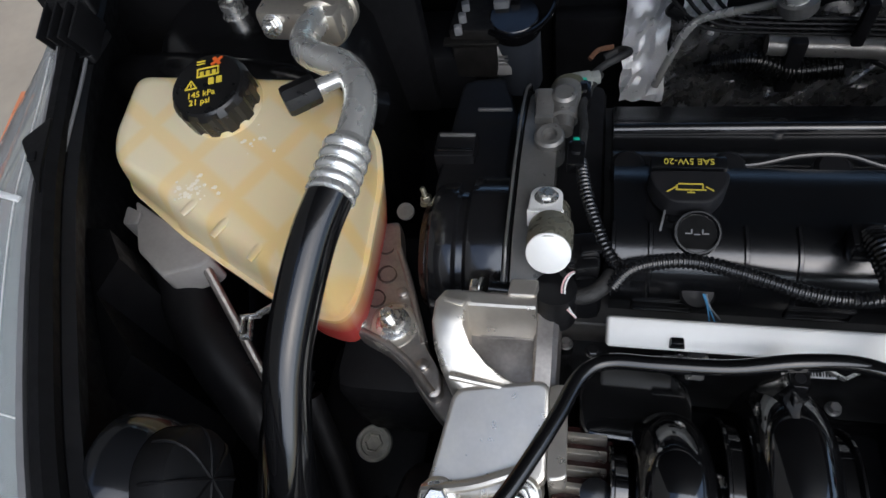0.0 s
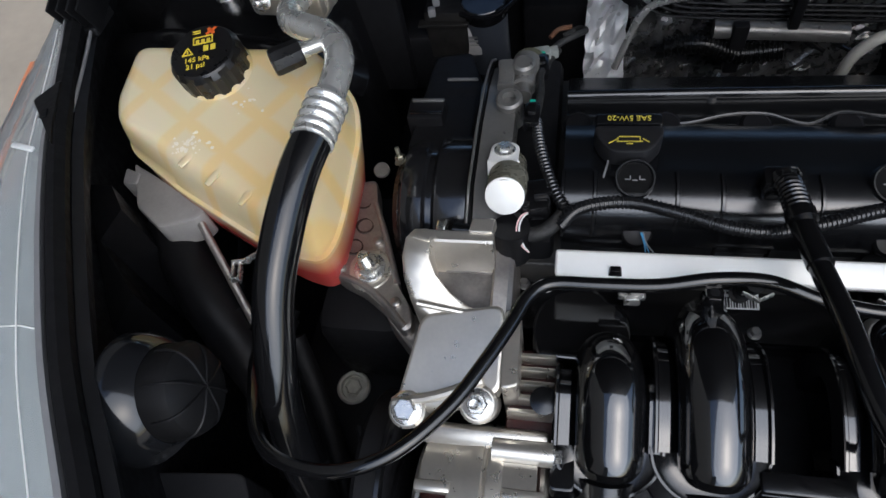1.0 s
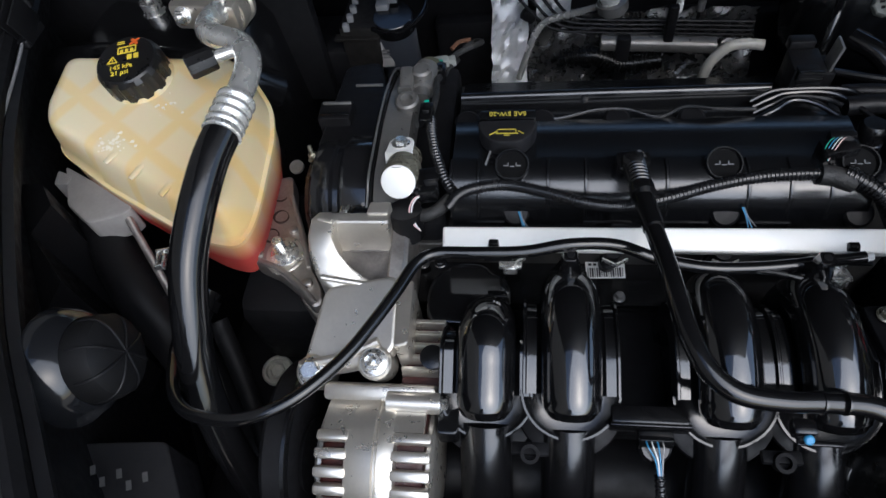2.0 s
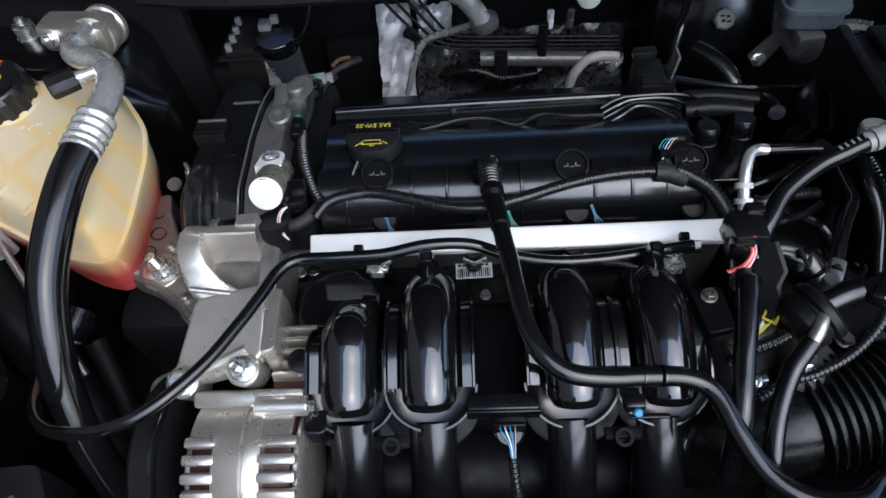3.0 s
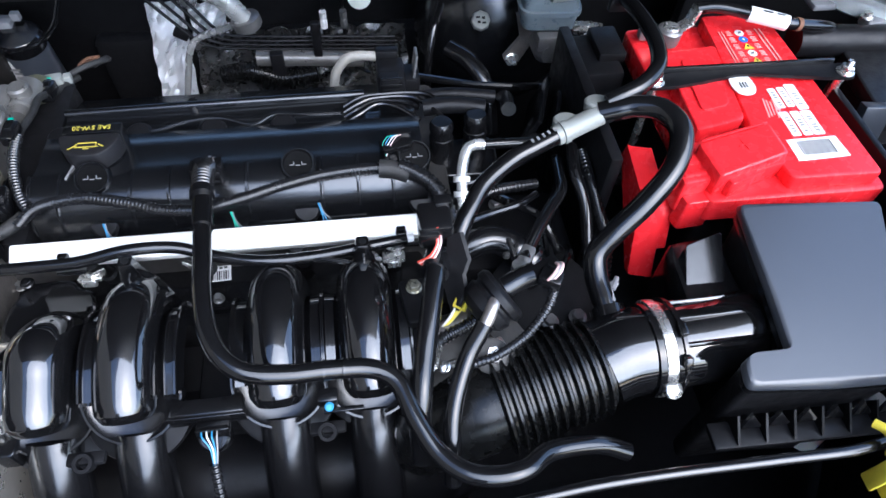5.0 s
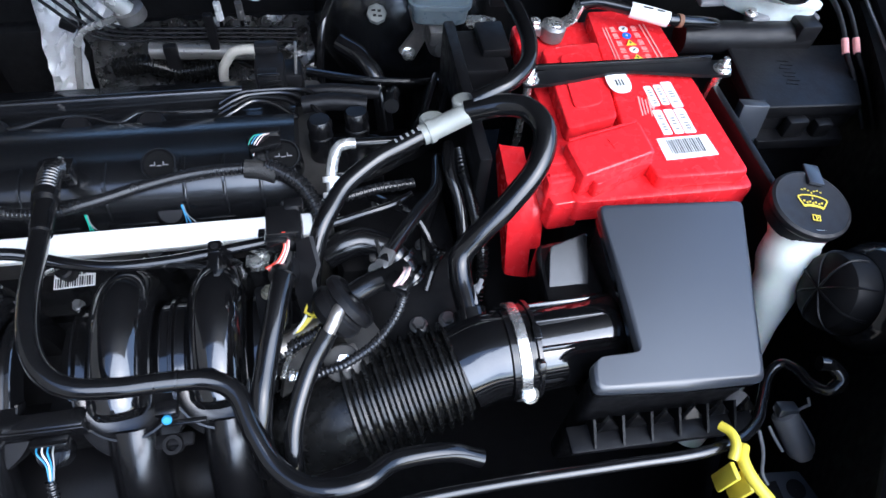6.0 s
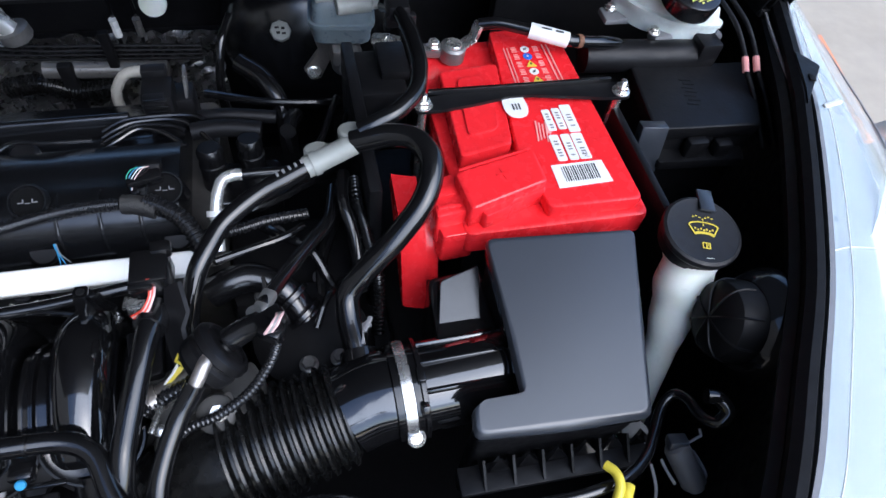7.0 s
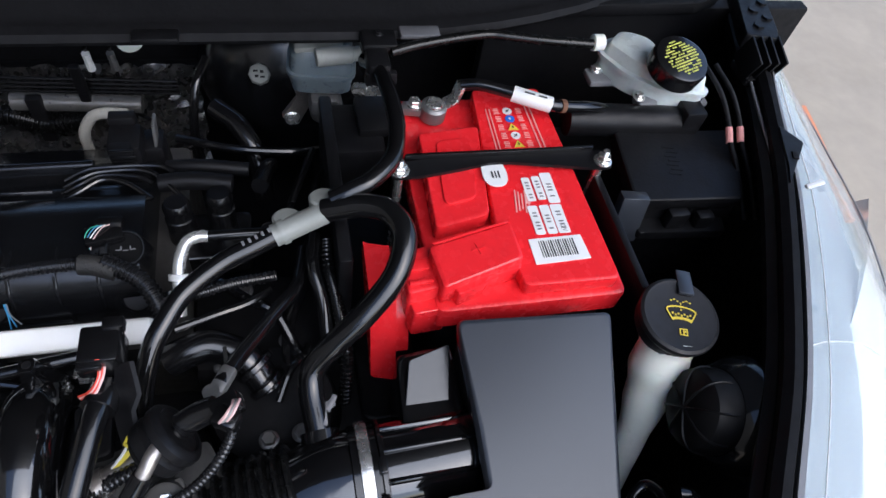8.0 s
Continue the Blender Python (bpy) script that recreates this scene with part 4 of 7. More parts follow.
# ---- alternator bracket and engine bracket ----
abr = thing("alternator_bracket", "cast aluminium plate bracket bolted over the alternator", "bracket", (-0.34, -0.08, 0.76))
tl = lambda x, y: 0.35 * (y + 0.05) + 0.10 * (x + 0.34)
part("plate", plate([(-0.363, -0.044), (-0.300, -0.036), (-0.298, -0.096), (-0.316, -0.104), (-0.350, -0.110), (-0.378, -0.110)], 0.772, 0.787, 0.008, 0.003, tl), CAST, abr)
part("rim", tube([(-0.378, -0.108, 0.766), (-0.345, -0.102, 0.771), (-0.312, -0.090, 0.778)], 0.004, 10), CAST, abr)
part("side_wall", plate([(-0.300, -0.036), (-0.288, -0.034), (-0.286, -0.095), (-0.298, -0.098)], 0.70, 0.785, 0.004, 0.002), CAST, abr)
for p in ((-0.367, -0.112, 0.764), (-0.314, -0.106, 0.772)):
    part("boss", lathe([(0.014, -0.03), (0.014, 0.0), (0.012, 0.002)], p, (0, -0.35, 1), 22), CAST, abr)
bolt(abr, (-0.367, -0.1125, 0.766), 0.0085, 0.007, (0, -0.35, 1))
bolt(abr, (-0.314, -0.1065, 0.774), 0.0080, 0.007, (0, -0.35, 1), 0.012)

ebr = thing("engine_bracket", "bright machined aluminium engine bracket with a deep pocket", "bracket", (-0.34, -0.01, 0.76))
# a tall C-shaped wall that sinks towards the front, round a pocket
wall = [((-0.364, 0.017), (-0.353, 0.007), 0.8130), ((-0.374, 0.015), (-0.3565, 0.006), 0.8150), ((-0.3795, 0.007), (-0.3585, 0.001), 0.8150), ((-0.3805, -0.007), (-0.3580, -0.009), 0.8115), ((-0.3780, -0.022), (-0.3525, -0.019), 0.8040), ((-0.3725, -0.035), (-0.3410, -0.0285), 0.7945), ((-0.3660, -0.0425), (-0.3285, -0.0345), 0.7885), ((-0.3560, -0.0475), (-0.3150, -0.0385), 0.7845)]
secs = []
for (xo, yo), (xi, yi), zt in wall:
    o, n = Vector((xo, yo)), Vector((xi, yi))
    ring = []
    for f, z in ((0.0, 0.742), (0.0, zt - 0.003), (0.05, zt - 0.0008), (0.14, zt), (0.86, zt - 0.0005), (0.95, zt - 0.0014), (1.0, zt - 0.004), (1.10, 0.766), (0.6, 0.742)):
        q = o.lerp(n, f)
        ring.append((q.x, q.y, z))
    secs.append(ring)
part("saddle", loft(secs), CAST, ebr)
part("back_panel", loft([[(x, y, z) for y, z in ((0.017, 0.755), (0.017, 0.8105), (0.0145, 0.8125), (0.0070, 0.8125), (0.0055, 0.8110), (-0.0030, 0.7830), (-0.0030, 0.755))] for x in (-0.362, -0.3115)]), CAST, ebr, smooth=0.3)
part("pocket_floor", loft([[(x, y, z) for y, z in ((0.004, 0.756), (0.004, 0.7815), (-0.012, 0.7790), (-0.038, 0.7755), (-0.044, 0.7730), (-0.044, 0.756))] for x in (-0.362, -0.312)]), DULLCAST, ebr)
part("back_lug", plate([(-0.331, 0.0135), (-0.3125, 0.0135), (-0.3105, 0.026), (-0.329, 0.026)], 0.770, 0.8150, 0.002, 0.0012), CAST, ebr)
part("inner_step", box((-0.330, -0.0035, 0.7822), (0.040, 0.0016, 0.0016), 0.0005), DULLCAST, ebr)
part("front_rib", tube([(-0.366, -0.039, 0.7935), (-0.340, -0.041, 0.7895), (-0.316, -0.0425, 0.7860), (-0.309, -0.040, 0.7840)], 0.0026, 10), CAST, ebr)
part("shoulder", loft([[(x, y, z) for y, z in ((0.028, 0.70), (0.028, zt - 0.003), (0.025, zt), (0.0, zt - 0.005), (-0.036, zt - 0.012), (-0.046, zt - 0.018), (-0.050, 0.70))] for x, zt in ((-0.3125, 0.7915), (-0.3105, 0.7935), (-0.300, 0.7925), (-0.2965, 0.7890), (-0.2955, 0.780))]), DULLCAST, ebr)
part("locating_lug", box((-0.366, 0.0060, 0.8155), (0.014, 0.004, 0.003), 0.001, (0, 0, -12)), CAST, ebr)
part("rust_patch", box((-0.304, 0.026, 0.790), (0.012, 0.008, 0.008), 0.003), RUST, ebr, "rust-stained corner")
bolt(ebr, (-0.352, 0.026, 0.798), 0.0065, 0.006, (-1, 0.1, 0.1))
part("spacer", lathe([(0.006, 0), (0.006, 0.028)], (-0.346, 0.026, 0.798), (1, -0.05, 0), 14), SATIN, ebr)

mnt = thing("engine_mount", "cast aluminium engine mount arm with a threaded stud and nut", "engine mount", (-0.43, 0.02, 0.70))
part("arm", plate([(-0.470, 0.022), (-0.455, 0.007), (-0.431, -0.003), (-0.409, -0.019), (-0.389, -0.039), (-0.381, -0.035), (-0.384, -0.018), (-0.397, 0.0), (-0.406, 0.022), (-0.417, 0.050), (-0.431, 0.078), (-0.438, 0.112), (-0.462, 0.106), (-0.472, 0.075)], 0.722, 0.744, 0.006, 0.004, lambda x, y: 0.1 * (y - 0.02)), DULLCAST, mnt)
for pts in (((-0.400, 0.004), (-0.409, 0.026), (-0.420, 0.054), (-0.434, 0.084)), ((-0.452, 0.010), (-0.428, 0.000), (-0.407, -0.015), (-0.388, -0.034))):
    part("edge_rib", tube([(x, y, 0.7440 + 0.1 * (y - 0.02)) for x, y in pts], 0.0030, 10), DULLCAST, mnt)
part("hub", lathe([(0.0205, 0.0), (0.0205, 0.006), (0.0180, 0.0085), (0.0130, 0.0085)], (-0.427, 0.017, 0.737), (0, -0.15, 1), 28), CAST, mnt)
bolt(mnt, (-0.427, 0.017, 0.746), 0.0105, 0.009, (0, -0.1, 1), 0.016)
for p in ((-0.454, 0.016, 0.743), (-0.424, 0.044, 0.746), (-0.398, -0.014, 0.741)):
    part("pin", lathe([(0.0045, 0), (0.0045, 0.004), (0.003, 0.005)], p, (0, 0, 1), 14), DULLCAST, mnt)
for p in ((-0.440, 0.060, 0.748), (-0.446, 0.086, 0.750), (-0.446, 0.038, 0.746)):
    part("cavity", lathe([(0.0075, -0.006), (0.0085, 0.0008), (0.0070, 0.0012), (0.0055, -0.004), (0.001, -0.005)], p, (0.1, 0, 1), 16), DARKRUST, mnt)
part("leg", plate([(-0.412, -0.018), (-0.398, -0.004), (-0.376, -0.022), (-0.366, -0.042), (-0.374, -0.056), (-0.390, -0.042)], 0.690, 0.726, 0.008, 0.004), DULLCAST, mnt)
part("ring_tab", lathe([(0.0035, 0), (0.0075, 0), (0.0075, 0.003), (0.0035, 0.003)], (-0.431, 0.114, 0.762), (0, -0.3, 1), 18), GREYMETAL, mnt)
part("support", box((-0.44, 0.05, 0.65), (0.09, 0.16, 0.12), 0.02), DEEP, mnt)

# ---- timing cover ----
tc = thing("timing_cover", "glossy black stepped timing belt cover", "engine cover", (-0.37, 0.12, 0.70))
part("drum", lathe([(0.040, -0.002), (0.058, 0.0), (0.064, 0.004), (0.066, 0.011), (0.066, 0.022), (0.0625, 0.025), (0.0625, 0.030), (0.069, 0.034), (0.070, 0.040), (0.070, 0.062)], (-0.402, 0.092, 0.734), (1, 0, 0), 48), DRUM, tc)
part("end_ring", lathe([(0.030, -0.010), (0.046, -0.008), (0.050, -0.003), (0.050, 0.003)], (-0.402, 0.092, 0.734), (1, 0, 0), 44), BROWNBLACK, tc, "oil-browned end ring")
part("upper", plate([(-0.402, 0.108), (-0.344, 0.108), (-0.340, 0.200), (-0.360, 0.262), (-0.398, 0.255)], 0.70, 0.792, 0.010, 0.006, lambda x, y: -0.12 * max(0, y - 0.14)), MATTE, tc)
part("step", plate([(-0.406, 0.145), (-0.372, 0.145), (-0.372, 0.172), (-0.406, 0.172)], 0.75, 0.800, 0.003, 0.002), MATTE, tc)
for y in (0.150, 0.166, 0.205):
    part("bead", box((-0.388 if y < 0.19 else -0.362, y, 0.8015 if y < 0.19 else 0.7905), (0.030, 0.0030, 0.003), 0.001), GREYMETAL if y != 0.150 else SATIN, tc)
part("back_plate", loft([[(x, y, z) for y, z in ((0.022, 0.74), (0.028, 0.795), (0.060, 0.810), (0.130, 0.812), (0.180, 0.806), (0.225, 0.792), (0.255, 0.770), (0.262, 0.72))] for x in (-0.339, -0.334)]), SATIN, tc)
part("edge_line", tube([(-0.3365, y, z) for y, z in ((0.024, 0.775), (0.028, 0.796), (0.045, 0.8045), (0.060, 0.8110), (0.095, 0.8125), (0.130, 0.8130), (0.180, 0.8070), (0.225, 0.7930), (0.255, 0.7710))], 0.0012, 8), GREYMETAL, tc, "thin bright edge")
bolt(tc, (-0.412, 0.120, 0.768), 0.0048, 0.006, (-0.2, 0.35, 1), 0.010, OLIVEMETAL)

# ---- cam end casting with the variable timing valve ----
cc = thing("camshaft_end_casting", "grey cast aluminium camshaft housing beside the timing cover", "engine casting", (-0.31, 0.15, 0.75))
part("flange", loft([[(x, y, z) for y, z in ((0.030, 0.74), (0.034, 0.792), (0.065, 0.806), (0.130, 0.808), (0.178, 0.802), (0.222, 0.788), (0.250, 0.765), (0.254, 0.72))] for x in (-0.333, -0.306)]), CAMCAST, cc)
part("housing", box((-0.288, 0.14, 0.752), (0.040, 0.22, 0.05), 0.008), DEEP, cc)
part("bracket", joined(box((-0.3185, 0.196, 0.801), (0.015, 0.034, 0.012), 0.003, (12, 0, 0)), box((-0.323, 0.214, 0.797), (0.010, 0.006, 0.014), 0.002), box((-0.318, 0.180, 0.803), (0.015, 0.004, 0.012), 0.001)), CAMCAST, cc)
part("boss", lathe([(0.012, -0.02), (0.012, 0.010), (0.010, 0.012), (0.006, 0.012), (0.0055, 0.006), (0.0005, 0.006)], (-0.312, 0.157, 0.803), (0, -0.1, 1), 22), CAMCAST, cc)
part("tower", joined(lathe([(0.0085, 0), (0.0085, 0.012), (0.0115, 0.013), (0.0115, 0.024), (0.0125, 0.026), (0.0125, 0.050), (0.0105, 0.052)], (-0.303, 0.178, 0.793), (0.02, 1, -0.02), 24), lathe([(0.0105, 0), (0.0105, 0.012), (0.008, 0.014)], (-0.303, 0.206, 0.797), (0, -0.05, 1), 20)), CAMCAST, cc)
part("sensor_body", lathe([(0.014, 0), (0.016, 0.004), (0.016, 0.020), (0.013, 0.024)], (-0.300, 0.234, 0.770), (0, -0.2, 1), 24), SENSORGREEN, cc, "dull green-brown sensor body")

vv = thing("timing_control_valve", "silver valve with a flat round end and a clamp plate", "valve", (-0.308, 0.06, 0.78))
part("barrel", lathe([(0.0142, 0), (0.0155, 0.002), (0.0155, 0.006), (0.0162, 0.008), (0.0162, 0.030), (0.013, 0.034), (0.013, 0.055)], (-0.3055, 0.0440, 0.8205), (0.0, 0.80, -0.36), 36), OLIVEMETAL, vv)
part("end_disc", lathe([(0.0155, 0), (0.0153, 0.0012), (0.0144, 0.0018), (0.0005, 0.0018)], (-0.3055, 0.0440, 0.8205), (0.0, -0.80, 0.50), 36), RAILMETAL, vv, "bright flat round end face")
part("clamp", joined(plate([(-0.3225, 0.078), (-0.298, 0.078), (-0.2985, 0.102), (-0.304, 0.108), (-0.317, 0.108), (-0.322, 0.102)], 0.8125, 0.8165, 0.004, 0.0012, lambda x, y: -0.30 * (y - 0.09)), box((-0.310, 0.078, 0.813), (0.026, 0.003, 0.014), 0.001, (-25, 0, 0))), RAILMETAL, vv)
bolt(vv, (-0.310, 0.0945, 0.8155), 0.0065, 0.004, (0, 0.28, 1))
part("plug", joined(box((-0.284, 0.052, 0.806), (0.024, 0.026, 0.020), 0.003, (0, 0, 10)), box((-0.280, 0.040, 0.809), (0.016, 0.010, 0.016), 0.002, (0, 0, 10)), box((-0.277, 0.050, 0.818), (0.014, 0.006, 0.005), 0.001, (0, 0, 10))), SATIN, vv, "black plug")
for k, m in enumerate((PINKWIRE, PRINTWHITE)):
    part("wire", tube([(-0.283 + 0.002 * k, 0.040, 0.808), (-0.292 + 0.002 * k, 0.034, 0.809), (-0.2955 + 0.002 * k, 0.024, 0.806), (-0.292 + 0.002 * k, 0.014, 0.800), (-0.285, 0.008, 0.797)], 0.0007, 6), m, vv)
part("plinth", lathe([(0.015, 0), (0.015, 0.03)], (-0.300, 0.020, 0.775), (0, 0.2, 1), 18), MATTE, vv)

# ---- wiring loom along the head ----
loom = thing("wiring_loom", "corrugated black wiring conduit with plugs and bare coloured wires", "wiring", (-0.1, 0.05, 0.79))
part("conduit", corrugated([(-0.263, 0.030, 0.801), (-0.251, 0.042, 0.807), (-0.232, 0.0485, 0.808), (-0.208, 0.050, 0.808), (-0.175, 0.042, 0.807), (-0.143, 0.032, 0.806), (-0.112, 0.029, 0.806), (-0.076, 0.037, 0.807), (-0.039, 0.049, 0.808), (-0.002, 0.0575, 0.809), (0.035, 0.061, 0.809), (0.056, 0.060, 0.808), (0.080, 0.052, 0.803), (0.098, 0.042, 0.796), (0.108, 0.022, 0.788)], 0.0056, 0.0034), LOOM, loom)
part("tape_wrap", tube([(0.048, 0.0605, 0.8085), (0.060, 0.0590, 0.8075), (0.075, 0.0545, 0.804)], 0.0085, 12), TAPE, loom)
part("thick_conduit", corrugated([(0.066, 0.0610, 0.8095), (0.080, 0.0545, 0.806), (0.096, 0.043, 0.800), (0.107, 0.024, 0.790), (0.110, 0.010, 0.783)], 0.0082, 0.0040), LOOM, loom)
part("branch", corrugated([(-0.287, 0.135, 0.806), (-0.283, 0.110, 0.808), (-0.277, 0.086, 0.807), (-0.268, 0.062, 0.804), (-0.257, 0.044, 0.801)], 0.0052, 0.0036), LOOM, loom)
part("tail", tube([(-0.262, 0.042, 0.799), (-0.272, 0.028, 0.800), (-0.284, 0.024, 0.798), (-0.292, 0.030, 0.796), (-0.294, 0.042, 0.798)], 0.006, 12), TAPE, loom)
part("upper_tail", tube([(-0.288, 0.140, 0.806), (-0.286, 0.175, 0.800), (-0.288, 0.205, 0.795), (-0.284, 0.235, 0.778), (-0.280, 0.252, 0.774), (-0.274, 0.270, 0.768)], 0.0036, 10), TAPE, loom)
for p, m in (((-0.291, 0.137, 0.810), GREENWIRE), ((-0.288, 0.226, 0.786), GREENWIRE)):
    pl = part("plug", joined(box(p, (0.013, 0.024, 0.012), 0.002), box((p[0], p[1] + 0.004, p[2] + 0.007), (0.007, 0.012, 0.003), 0.001)), SATIN, loom)
    part("seal", box((p[0], p[1] + 0.012, p[2] + 0.007), (0.005, 0.003, 0.002), 0.0006), m, pl)
part("white_plug", joined(box((-0.290, 0.250, 0.780), (0.018, 0.013, 0.012), 0.002, (0, 0, 12)), box((-0.278, 0.256, 0.778), (0.008, 0.009, 0.009), 0.001, (0, 0, 12))), PALEPLASTIC, loom, "pale grey-green plug")
for x, y, z, m in ((-0.198, 0.026, 0.778, BLUEWIRE), (-0.008, 0.030, 0.780, BLUEWIRE), (-0.085, 0.022, 0.786, GREENWIRE)):
    for k in range(3):
        part("wire", tube([(x - 0.003 + 0.001 * k, y + 0.012, z + 0.008), (x + 0.001 * k, y + 0.004, z + 0.004), (x + 0.002 + 0.0035 * k, y - 0.006 + 0.002 * k, z - 0.002)], 0.00055, 6), m if k < 2 else GREYPLASTIC, loom)

# ---- breather hose over the runners ----
bre = thing("breather_hose", "glossy black breather hose looping over the intake runners", "hose", (-0.05, -0.1, 0.80))
BH = [(-0.104, 0.058, 0.822), (-0.103, 0.040, 0.828), (-0.101, 0.018, 0.831), (-0.097, -0.018, 0.835), (-0.0925, -0.052, 0.841), (-0.0895, -0.080, 0.844), (-0.084, -0.112, 0.843), (-0.074, -0.134, 0.839), (-0.057, -0.146, 0.834), (-0.030, -0.148, 0.829), (-0.002, -0.146, 0.825), (0.028, -0.146, 0.820), (0.046, -0.156, 0.815), (0.0565, -0.182, 0.808), (0.070, -0.206, 0.801), (0.088, -0.221, 0.799), (0.109, -0.226, 0.799), (0.130, -0.223, 0.798), (0.152, -0.210, 0.789), (0.190, -0.206, 0.778), (0.215, -0.21, 0.765)]
part("hose", tube(BH, 0.0073, 16), RUBBER, bre)
part("sleeve", tube([(-0.1025, 0.032, 0.829), (-0.100, 0.008, 0.832), (-0.097, -0.016, 0.835)], 0.0085, 16), RUBBER, bre)
for x in (-0.006, 0.008):
    part("band", lathe([(0.0078, 0), (0.0078, 0.0015)], (x, -0.1465, 0.8258), (1, 0, -0.15), 18), SATIN, bre)
cn = part("elbow", joined(box((-0.1045, 0.066, 0.815), (0.026, 0.022, 0.018), 0.004), box((-0.1165, 0.064, 0.820), (0.004, 0.014, 0.012), 0.001), box((-0.0925, 0.066, 0.820), (0.004, 0.012, 0.012), 0.001), corrugated([(-0.1045, 0.066, 0.820), (-0.1040, 0.054, 0.827), (-0.103, 0.040, 0.830), (-0.102, 0.028, 0.831)], 0.0095, 0.0036, 0.10), tube([(-0.1022, 0.028, 0.8315), (-0.1012, 0.020, 0.832)], 0.0102, 18)), SATIN, bre, "ribbed black hose elbow")
part("clip", tube([(-0.101, 0.070, 0.829), (-0.097, 0.068, 0.830), (-0.0955, 0.062, 0.830)], 0.0006, 6), STEEL, cn)

# ---- thin vacuum line ----
vl = thing("vacuum_line", "thin black vacuum hose looping across the engine front", "hose", (-0.2, -0.05, 0.80))
part("hose", tube([(-0.528, -0.040, 0.705), (-0.512, -0.070, 0.738), (-0.490, -0.105, 0.768), (-0.468, -0.143, 0.789), (-0.443, -0.164, 0.801), (-0.408, -0.172, 0.811), (-0.378, -0.168, 0.817), (-0.351, -0.153, 0.820), (-0.325, -0.124, 0.820), (-0.307, -0.094, 0.820), (-0.2925, -0.066, 0.820), (-0.281, -0.042, 0.820), (-0.266, -0.031, 0.820), (-0.235, -0.030, 0.820), (-0.195, -0.0285, 0.820), (-0.158, -0.023, 0.823), (-0.123, -0.020, 0.818), (-0.090, -0.025, 0.807), (-0.053, -0.030, 0.803), (-0.009, -0.027, 0.800), (0.035, -0.021, 0.800), (0.066, -0.016, 0.799)], 0.0050, 14), RUBBER, vl)
part("ferrule", lathe([(0.0035, 0), (0.0035, 0.012)], (0.060, -0.017, 0.799), (1, 0.15, 0), 12), PRINTWHITE, vl)

# ---- manifold pressure sensor ----
ms = thing("pressure_sensor", "black sensor plug with blue and white wires in a braided loom", "sensor", (-0.098, -0.16, 0.75))
part("body", joined(lathe([(0.012, 0), (0.012, 0.012), (0.010, 0.014)], (-0.097, -0.153, 0.742), (0, -0.4, 1), 24), box((-0.097, -0.153, 0.758), (0.026, 0.010, 0.010), 0.002, (-20, 0, 0))), SATIN, ms)
for k, m in enumerate((BLUEWIRE, PRINTWHITE, BLUEWIRE, FOOTWHITE)):
    part("wire", tube([(-0.105 + 0.004 * k, -0.155, 0.762), (-0.1035 + 0.0036 * k, -0.161, 0.763), (-0.0985 + 0.0018 * k, -0.168, 0.757), (-0.0965 + 0.001 * k, -0.178, 0.752)], 0.0006, 6), m, ms)
part("loom", corrugated([(-0.0955, -0.178, 0.752), (-0.093, -0.198, 0.735), (-0.088, -0.220, 0.71), (-0.084, -0.243, 0.68)], 0.0042, 0.004, 0.22), LOOM, ms)
dot = single("fastener", lathe([(0.0034, 0), (0.0034, 0.002), (0.0024, 0.003)], (-0.005, -0.160, 0.794), (0, -0.6, 0.8), 14), BLUEWIRE, "pale blue plastic fastener on the manifold edge", "fastener")
single("flange_lug", joined(box((-0.006, -0.152, 0.792), (0.016, 0.012, 0.012), 0.003), box((0.005, -0.160, 0.786), (0.030, 0.004, 0.003), 0.001)), SATIN, "small black lug on the manifold flange", "lug")

# ---- intake duct ----
duct = thing("intake_duct", "black corrugated rubber air intake duct with a steel hose clamp", "air duct", (0.2, -0.14, 0.72))
axis_a, axis_b = Vector((0.124, -0.154, 0.755)), Vector((0.212, -0.138, 0.769))
path, rr = [], []
for k in range(45):
    f = k / 44
    path.append(axis_a.lerp(axis_b, f))
    rr.append((0.0468 - 0.006 * f) if k % 4 == 1 else (0.0462 - 0.006 * f) if k % 4 == 2 else 0.0405 - 0.005 * f)
part("bellows", rings(path, rr, circle(40)), BELLOWS, duct, "corrugated rubber bellows")
part("elbow", tube([(0.130, -0.153, 0.756), (0.108, -0.157, 0.749), (0.084, -0.158, 0.735), (0.070, -0.150, 0.70), (0.070, -0.14, 0.66)], 0.038, 24), BELLOWS, duct)
part("tube", tube([(0.214, -0.138, 0.770), (0.232, -0.134, 0.775), (0.255, -0.133, 0.778), (0.300, -0.131, 0.780), (0.345, -0.129, 0.782)], 0.036, 32), GLOSS, duct)
part("cuff", lathe([(0.036, 0), (0.0385, 0.001), (0.0385, 0.020), (0.036, 0.021)], (0.246, -0.1335, 0.777), (1, 0.03, 0.04), 36), RUBBER, duct)
part("spigot", tube([(0.2255, -0.098, 0.788), (0.2265, -0.115, 0.784), (0.228, -0.13, 0.778)], 0.0145, 18), RUBBER, duct)
clampo = part("hose_clamp", lathe([(0.0386, 0), (0.0398, 0.0005), (0.0400, 0.0045), (0.0398, 0.0085), (0.0386, 0.009)], (0.252, -0.133, 0.7773), (1, 0.03, 0.04), 40), STEEL, duct, "bright steel worm clamp")
part("screw", joined(lathe([(0.007, 0), (0.007, 0.006), (0.005, 0.007), (0.0045, 0.005), (0.0005, 0.005)], (0.2585, -0.171, 0.780), (0.1, -0.55, 0.85), 18), box((0.2575, -0.166, 0.787), (0.011, 0.014, 0.008), 0.002, (40, 0, 0))), STEEL, clampo)
